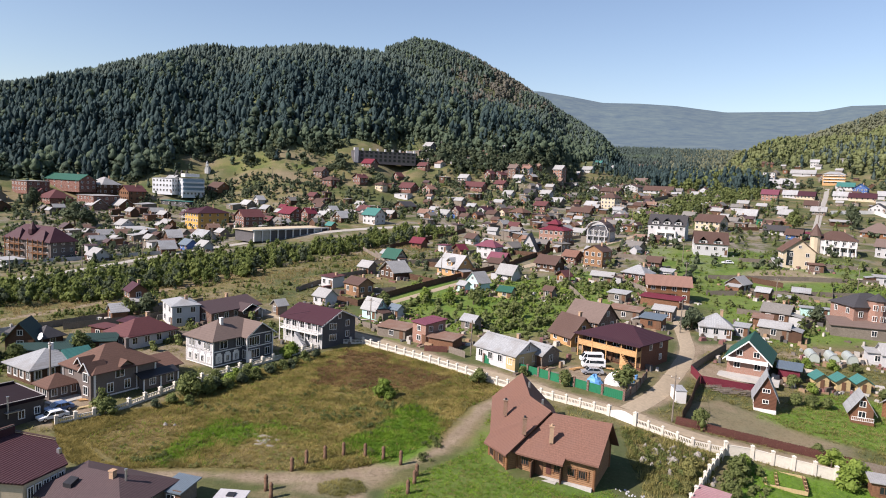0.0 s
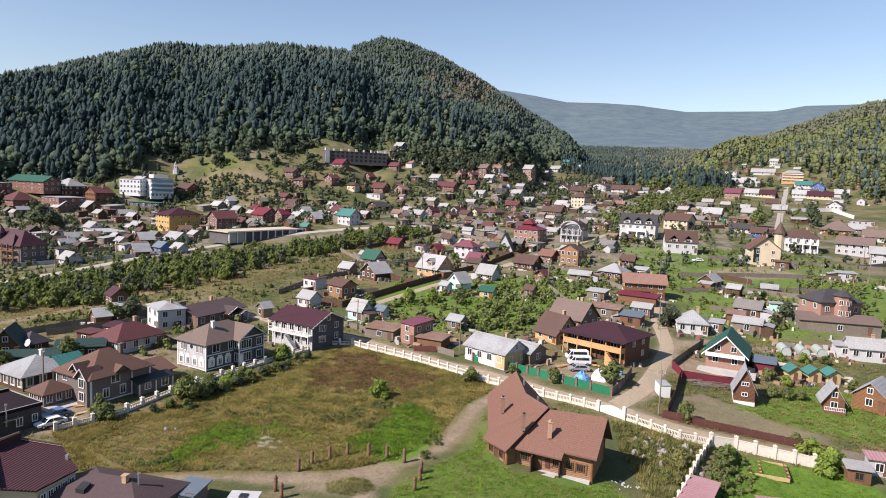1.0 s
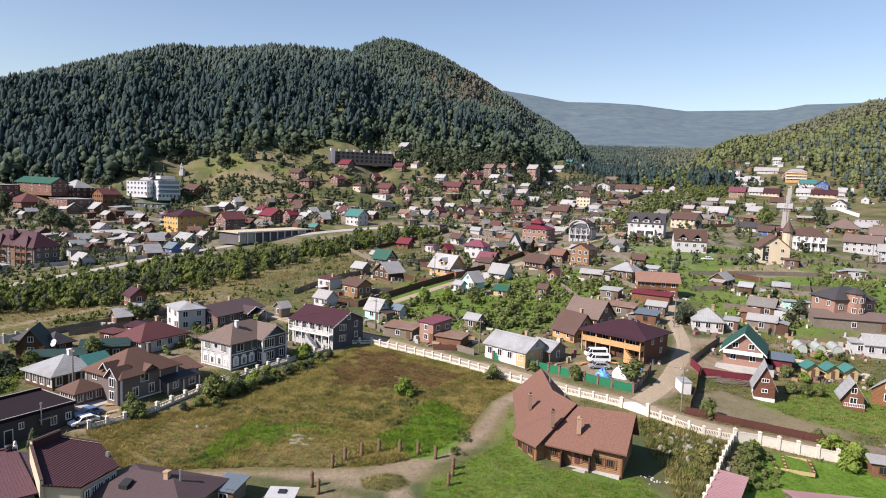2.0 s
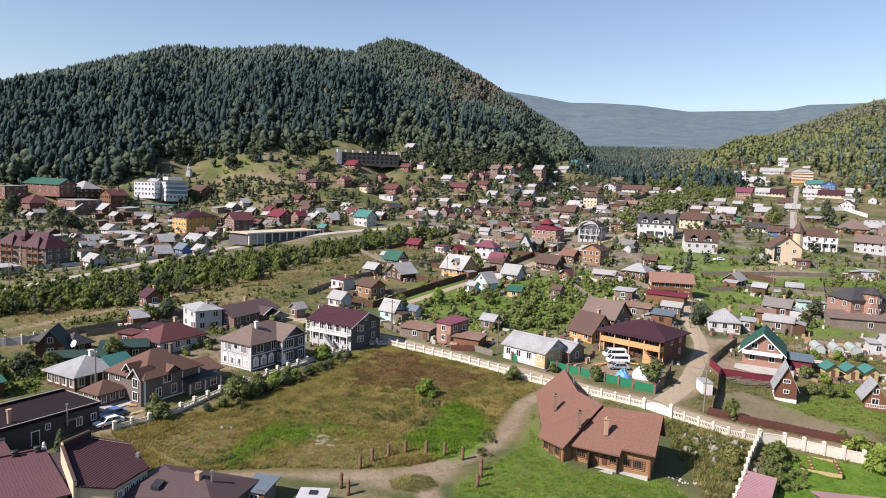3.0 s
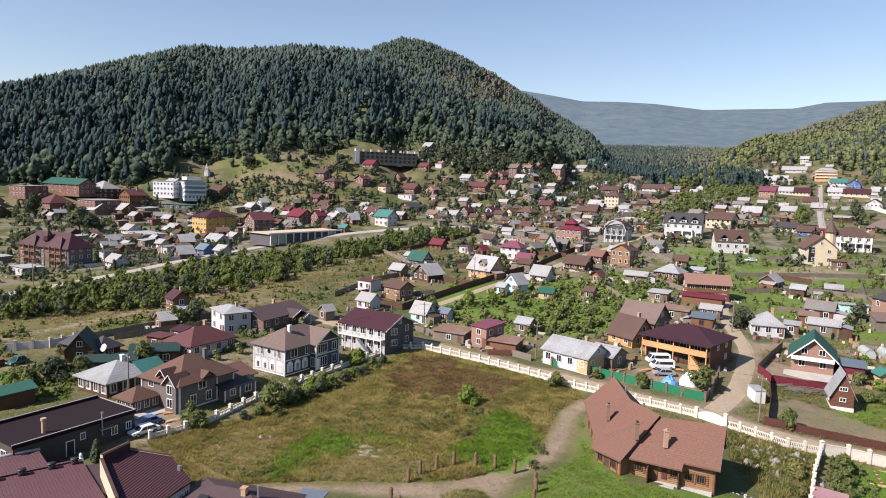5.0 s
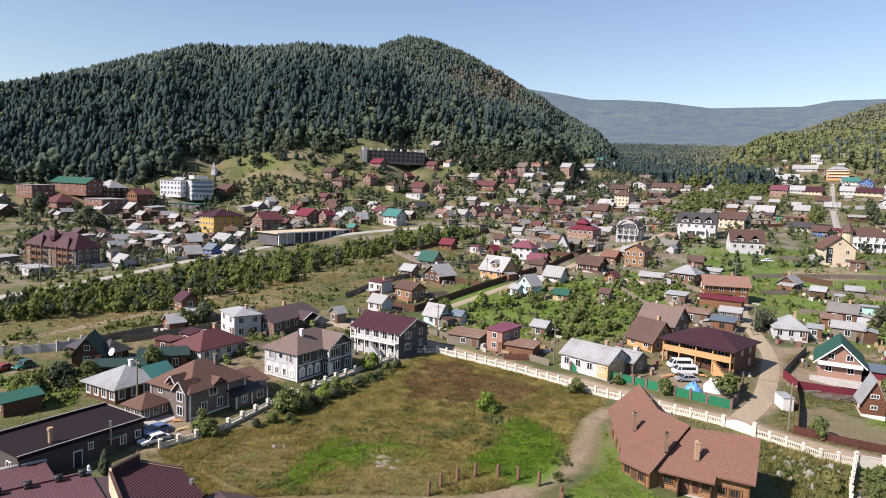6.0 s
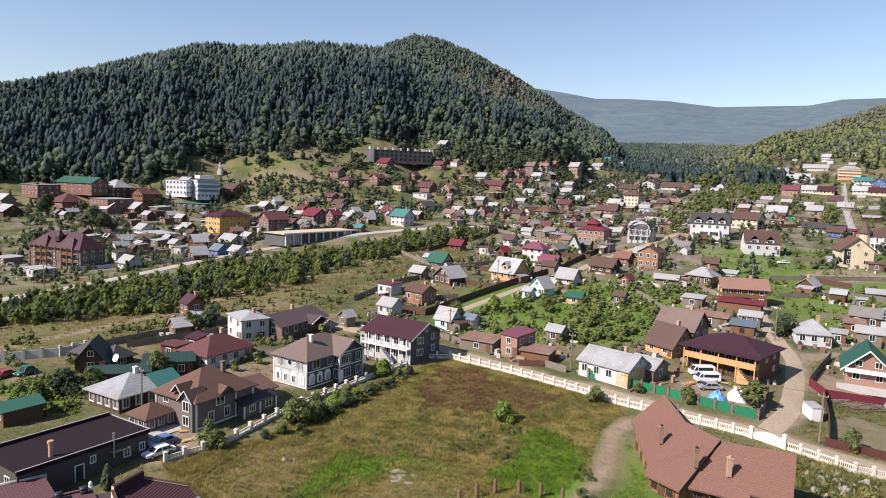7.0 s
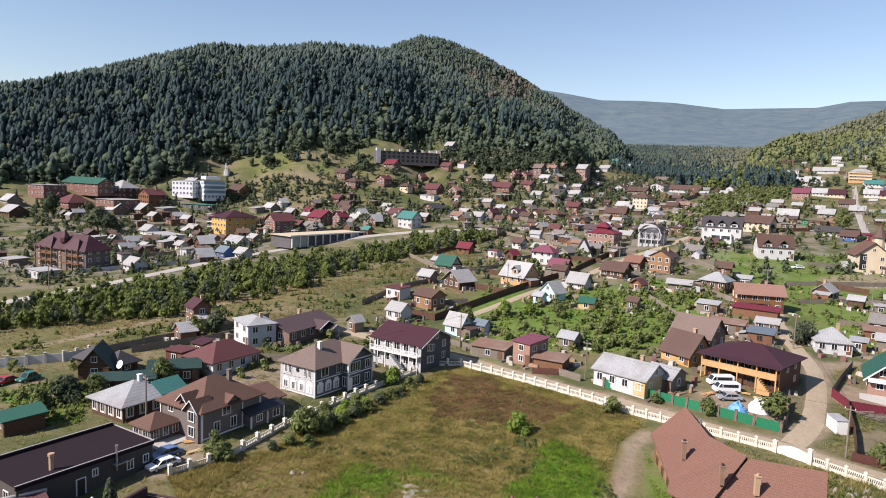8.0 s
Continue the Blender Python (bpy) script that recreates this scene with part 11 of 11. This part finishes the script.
    # village gardens
    for poly, n, mat, lo, hi, lab in ((GARDENS, 1300, "leaf_light", .5, 1.4, "rows of leafy vegetables and berry bushes in the gardens"), (GARDENS, 210, "leaf", 1.2, 3.4, "fruit trees and shrubs in the gardens"),
                                      ([(49, 242), (49, 321), (125, 330), (150, 300), (120, 230), (75, 190)], 1100, "leaf_light", .4, 1.4, "lush vegetable beds between the upper yards"), ([(49, 242), (49, 321), (125, 330), (150, 300), (120, 230), (75, 190)], 260, "leaf", .8, 2.8, "berry bushes between the upper yards"),
                                      (GARDENS_B, 900, "leaf_light", .35, .9, "leafy vegetable rows on the garden plots"), (GARDENS_B, 90, "leaf", 1.4, 4.0, "shrubs on the garden plots"),
                                      ([(-120, 110), (-112, 150), (-60, 190), (-40, 200), (-34, 240), (0, 260), (60, 250), (44, 190), (20, 170), (-20, 172), (-60, 160), (-78, 120), (-96, 104)], 330, "leaf", .7, 3.0, "shrubs between the houses and yards"),
                                      ([(-40, 250), (-60, 320), (-70, 420), (-60, 480), (40, 570), (150, 640), (240, 560), (160, 300), (70, 250)], 640, "leaf", 1.5, 5.5, "garden trees and shrubs among the village houses"),
                                      ([(-40, 250), (-60, 320), (-70, 420), (-60, 480), (40, 570), (150, 640), (240, 560), (160, 300), (70, 250)], 420, "leaf_dark", 2.0, 7.0, "dark garden trees among the village houses"),
                                      ([(-320, 330), (-180, 270), (-130, 330), (-70, 400), (-70, 520), (-160, 560), (-260, 480), (-330, 430)], 1250, "leaf_dark", 1.8, 7.0, "dark trees among the houses across the road"),
                                      ([(-130, 470), (-40, 430), (60, 560), (110, 700), (40, 760), (-60, 700), (-150, 620)], 1400, "leaf_dark", 2.5, 8.0, "dark trees and bushes between the houses below the wood"),
                                      ([(-130, 470), (-40, 430), (60, 560), (110, 700), (40, 760), (-60, 700), (-150, 620)], 500, "leaf", 2.0, 6.0, "green bushes between the houses below the wood"),
                                      ([(-320, 330), (-180, 270), (-130, 330), (-70, 400), (-70, 520), (-160, 560), (-260, 480), (-330, 430)], 1000, "leaf", 1.0, 4.2, "garden bushes among the houses across the road"),
                                      ([(60, 250), (160, 300), (240, 400), (330, 460), (300, 330), (200, 220), (120, 190)], 130, "leaf", 1.0, 4.6, "garden bushes among the houses up the lane"),
                                      ([(-135, 200), (-110, 150), (-60, 185), (-45, 250), (-20, 330), (-45, 350), (-75, 280)], 520, "olive", .4, 1.45, "olive scrub on the rough pasture along the creek"),
                                      ([(-300, 540), (-180, 520), (-120, 600), (-150, 660), (-250, 650), (-320, 600)], 380, "leaf_dark", 0.8, 4.0, "scattered bushes on the open slope"),
                                      ([(-270, 310), (-246, 230), (-190, 215), (-165, 225), (-150, 265), (-130, 310), (-180, 345)], 420, "leaf_dark", 1.2, 4.6, "dark bushes round the apartment house"),
                                      ([(-240, 280), (-170, 215), (-140, 270), (-128, 310), (-180, 340)], 320, "leaf", .6, 2.6, "low bushes beside the road"),
                                      ([(60, 600), (60, 900), (180, 1000), (330, 900), (420, 700), (320, 560), (200, 640)], 520, "leaf_dark", 4.0, 10.0, "trees at the head of the village")):
        q = scatter_in(rng, int(n * 1.3), poly)
        q = q[clear_of(q)]
        q = q[np.array([noise.noise((a * .035, b * .035, 3.3)) + .7 * noise.noise((a * .11, b * .11, 8.1)) for a, b in q]) > rng.normal(size=len(q)) * .14 - .10]
        q = q[~inside_poly(q[:, 0], q[:, 1], OPEN_PLOTS) | (rng.random(len(q)) < .4)]
        planted("shrubs", LOW_PLANT if hi < 1.5 else SHRUB if hi < 3.5 else FAR_TREE, q, land(q[:, 0], q[:, 1]) - .15, lo + (hi - lo) * rng.random(len(q)), M[mat], rng, lab, "shrubs")
    # weeds by the log house and below the lane
    q = scatter_in(rng, 400, [(27.6, 116), (27, 124), (31, 123.5), (36, 121), (42.5, 119.5), (36, 103), (33, 97), (29, 99), (31, 108)])
    q = q[clear_of(q)]
    for part_of, mat, lab in ((q[::3], "olive", "tall rank weeds beside the log house"), (q[1::3], "creek_leaf", "fresh green weeds beside the log house"), (q[2::3], "leaf", "dark green weeds beside the log house")):
        planted("tall_weeds", WEED, part_of, land(part_of[:, 0], part_of[:, 1]) - .1, .35 + .75 * rng.random(len(part_of)) ** 1.8, M[mat], rng, lab, "weeds")
    q = scatter_in(rng, 800, [(27, 114), (27, 124.5), (31, 124), (42.5, 120), (36, 103), (33, 97), (28, 98), (28, 108)])
    planted("rough_grass", WISP, q, land(q[:, 0], q[:, 1]) - .05, .6 + .7 * rng.random(len(q)), M["grass_rough"], rng, "tall yellow grass among the weeds", "grass")
    q = scatter_in(rng, 70, [(44.5, 119.8), (48, 119), (47, 106), (38, 103), (40, 111)])
    planted("tall_weeds", SHRUB, q, land(q[:, 0], q[:, 1]) - .1, .5 + .9 * rng.random(len(q)), M["leaf"], rng, "thick green weeds along the balustrade", "weeds")
    # grass
    p = scatter_in(rng, 40000, FIELD)
    p = p[clear_of(p)]
    nz = np.array([noise.noise((a * .12, b * .12, 4)) + .6 * noise.noise((a * .4, b * .4, 9)) for a, b in p])
    keep = (nz > -.95) | inside_poly(p[:, 0], p[:, 1], GREEN_A)
    p, nz = p[keep], nz[keep]
    gx, gy = p[:, 0] + 3.0 * nz + .7 * rng.normal(size=len(p)), p[:, 1] - 3.6 * nz + 1.0 * rng.normal(size=len(p))
    gr = inside_poly(gx, gy, GREEN_A) | inside_poly(gx, gy, GREEN_B)
    gr = np.where(rng.random(len(p)) < np.where(gr, .07, .05), ~gr, gr)
    br = ~gr & inside_poly(p[:, 0] + 4 * nz, p[:, 1] + 5 * nz, DRY_A) & (rng.random(len(p)) < .95)
    h = .42 + .55 * rng.random(len(p)) ** 2 + .35 * np.clip(nz, 0, 1)
    st = ~gr & ~br & (inside_poly(gx, gy, STRAW) | inside_poly(gx, gy, STRAW_B)) & (rng.random(len(p)) < .8)
    h = np.where(st, h * .6, h)
    for sel, mat, nm, lab in ((st, "grass_straw", "straw_grass", "pale flattened straw-coloured grass in the meadow"), (~gr & ~br & ~st, "grass", "meadow_grass", "tall dry yellow-olive meadow grass"), (br, "grass_brown", "brown_grass", "withered brown grass in the upper meadow"), (gr, "grass_green", "fresh_grass", "fresh green grass patches in the meadow")):
        planted(nm, WISP, p[sel], land(p[sel][:, 0], p[sel][:, 1]) - .03, h[sel], M[mat], rng, lab, "grass", np.full(sel.sum(), .62))
    p = scatter_in(rng, 3800, DRY_EDGE)
    p = p[clear_of(p)]
    planted("meadow_grass", WISP, p, land(p[:, 0], p[:, 1]) - .03, .4 + .6 * rng.random(len(p)) ** 1.6, M["grass"], rng, "tall dry grass along the meadow's edge", "grass", np.full(len(p), .62))
    p = scatter_in(rng, 420, ISLAND)
    planted("rough_grass", WISP, p, land(p[:, 0], p[:, 1]) - .03, .3 + .4 * rng.random(len(p)), M["grass_rough"], rng, "patch of rough grass in the bend of the footpath", "grass", np.full(len(p), .6))
    p = scatter_in(rng, 2200, GREEN_C)
    p = p[clear_of(p)]
    planted("rough_grass", WISP, p, land(p[:, 0], p[:, 1]) - .03, .3 + .35 * rng.random(len(p)), M["grass_rough"], rng, "yellowing trodden grass before the log house", "grass", np.full(len(p), .5))
    p = np.concatenate([scatter_in(rng, 3600, GREEN_C), scatter_in(rng, 2600, GREEN_D), scatter_in(rng, 2000, GREEN_E)])
    p = p[clear_of(p)]
    planted("fresh_grass", WISP, p, land(p[:, 0], p[:, 1]) - .03, .35 + .35 * rng.random(len(p)), M["grass_green"], rng, "fresh green lawn grass beside the houses", "grass", np.full(len(p), .55))
    p = np.concatenate([scatter_in(rng, 13000, [(-165, 150), (-128, 128), (-80, 95), (-60, 80), (-52, 96), (-40, 145), (-30, 163), (-20, 172), (-40, 230), (-30, 300), (-60, 340), (-110, 260)]), scatter_in(rng, 9000, [(8, 128), (34, 118), (46, 121), (70, 116), (100, 112), (110, 180), (70, 190), (48, 170), (36, 134)])])
    p = p[clear_of(p)]
    for yard in (CREEK_WOOD, YARD, YARD_B, YARD_C, YARD_D):
        p = p[~inside_poly(p[:, 0], p[:, 1], yard)]
    planted("rough_grass", WISP, p, land(p[:, 0], p[:, 1]) - .04, .5 + .8 * rng.random(len(p)) ** 1.5, M["grass_rough"], rng, "rough yellow-green pasture grass between the yards", "grass", np.full(len(p), .55))
    p = scatter_in(rng, 9000, [(-150, 176), (-128, 140), (-108, 150), (-96, 168), (-70, 190), (-50, 236), (-30, 300), (-60, 345), (-84, 300), (-108, 240), (-132, 214)])
    n = np.array([noise.noise((a * .06, b * .06, 21)) + .5 * noise.noise((a * .22, b * .22, 5)) for a, b in p])
    p, n = p[clear_of(p) & (np.abs(n) > .10)], n[clear_of(p) & (np.abs(n) > .10)]
    for sel, var, mat, nm, lo, hi, lab in ((n > .10, WISP, "grass_straw", "straw_grass", .5, 1.2, "golden dry grass on the creekside pasture"),):
        planted(nm, var, p[sel], land(p[sel][:, 0], p[sel][:, 1]) - .04, lo + (hi - lo) * rng.random(sel.sum()), M[mat], rng, lab, "grass")
    low = p[n < -.22]
    low = low[::3]
    planted("pasture_scrub", SHRUB, low, land(low[:, 0], low[:, 1]) - .1, .5 + 1.5 * rng.random(len(low)) ** 2, M["creek_leaf"], rng, "green scrub clumps on the creekside pasture", "bushes")
    for poly, k, mat, lo, hi, lab in (([(-106, 126), (-96, 128), (-88, 122), (-84, 112), (-92, 108), (-102, 118)], 420, "leaf_light", .3, .8, "leafy garden beds beside the dark log house"), ([(-106, 126), (-98, 130), (-86, 121), (-86, 110), (-94, 106), (-104, 116)], 90, "leaf", .6, 1.8, "shrubs in the garden of the dark log house"),
                                      ([(-92, 150), (-84, 158), (-70, 150), (-74, 140), (-86, 142)], 260, "leaf_light", .3, .9, "leafy vegetable beds behind the red-roofed house"), ([(-92, 150), (-88, 160), (-66, 154), (-72, 140), (-86, 142)], 70, "leaf", .8, 2.4, "shrubs behind the red-roofed house"), ([(-60, 164), (-50, 176), (-40, 172), (-38, 162), (-50, 156)], 90, "leaf", .5, 2.0, "shrubs behind the maroon-roofed guest house")):
        q = scatter_in(rng, k, poly)
        q = q[clear_of(q)]
        planted("shrubs", LOW_PLANT if hi < 1 else SHRUB, q, land(q[:, 0], q[:, 1]) - .1, lo + (hi - lo) * rng.random(len(q)), M[mat], rng, lab, "shrubs")
    # dark weed clumps along a line across the meadow, and by the path
    p = np.concatenate([c + rng.normal(size=(k, 2)) * np.array(w) * 1.5 for c, k, w in (((-13.2, 121.6), 26, 1.0), ((-16.4, 117.2), 30, (1.5, .8)), ((-20.2, 113.6), 26, (1.6, .7)), ((-13.8, 111.6), 22, (1.0, 1.2)), ((-2.6, 108.4), 16, (.7, .9)), ((-3.6, 102.6), 10, .6), ((-27.0, 115.4), 20, (2.4, .6)), ((-35.5, 111.6), 18, (2.2, .6)), ((-8.0, 120.6), 14, (2.0, .5)), ((-40.4, 92.8), 16, (1.2, .6)))])
    planted("meadow_weeds", WEED, p, land(p[:, 0], p[:, 1]) - .08, .35 + .5 * rng.random(len(p)) ** 1.5, M["leaf"], rng, "dark rank weed clumps in the meadow", "weeds")
    p = scatter_in(rng, 1500, FIELD)
    n = np.array([noise.noise((a * .09, b * .09, 14)) + .5 * noise.noise((a * .3, b * .3, 2)) for a, b in p])
    p = p[clear_of(p) & (n > .22)]
    for part_of, mat, lab in ((p[::2], "olive", "clumps of olive weeds in the meadow"), (p[1::2], "leaf", "scattered green weeds in the meadow")):
        planted("meadow_weeds", WEED, part_of, land(part_of[:, 0], part_of[:, 1]) - .08, .3 + .4 * rng.random(len(part_of)) ** 1.5, M[mat], rng, lab, "weeds")


greenery()
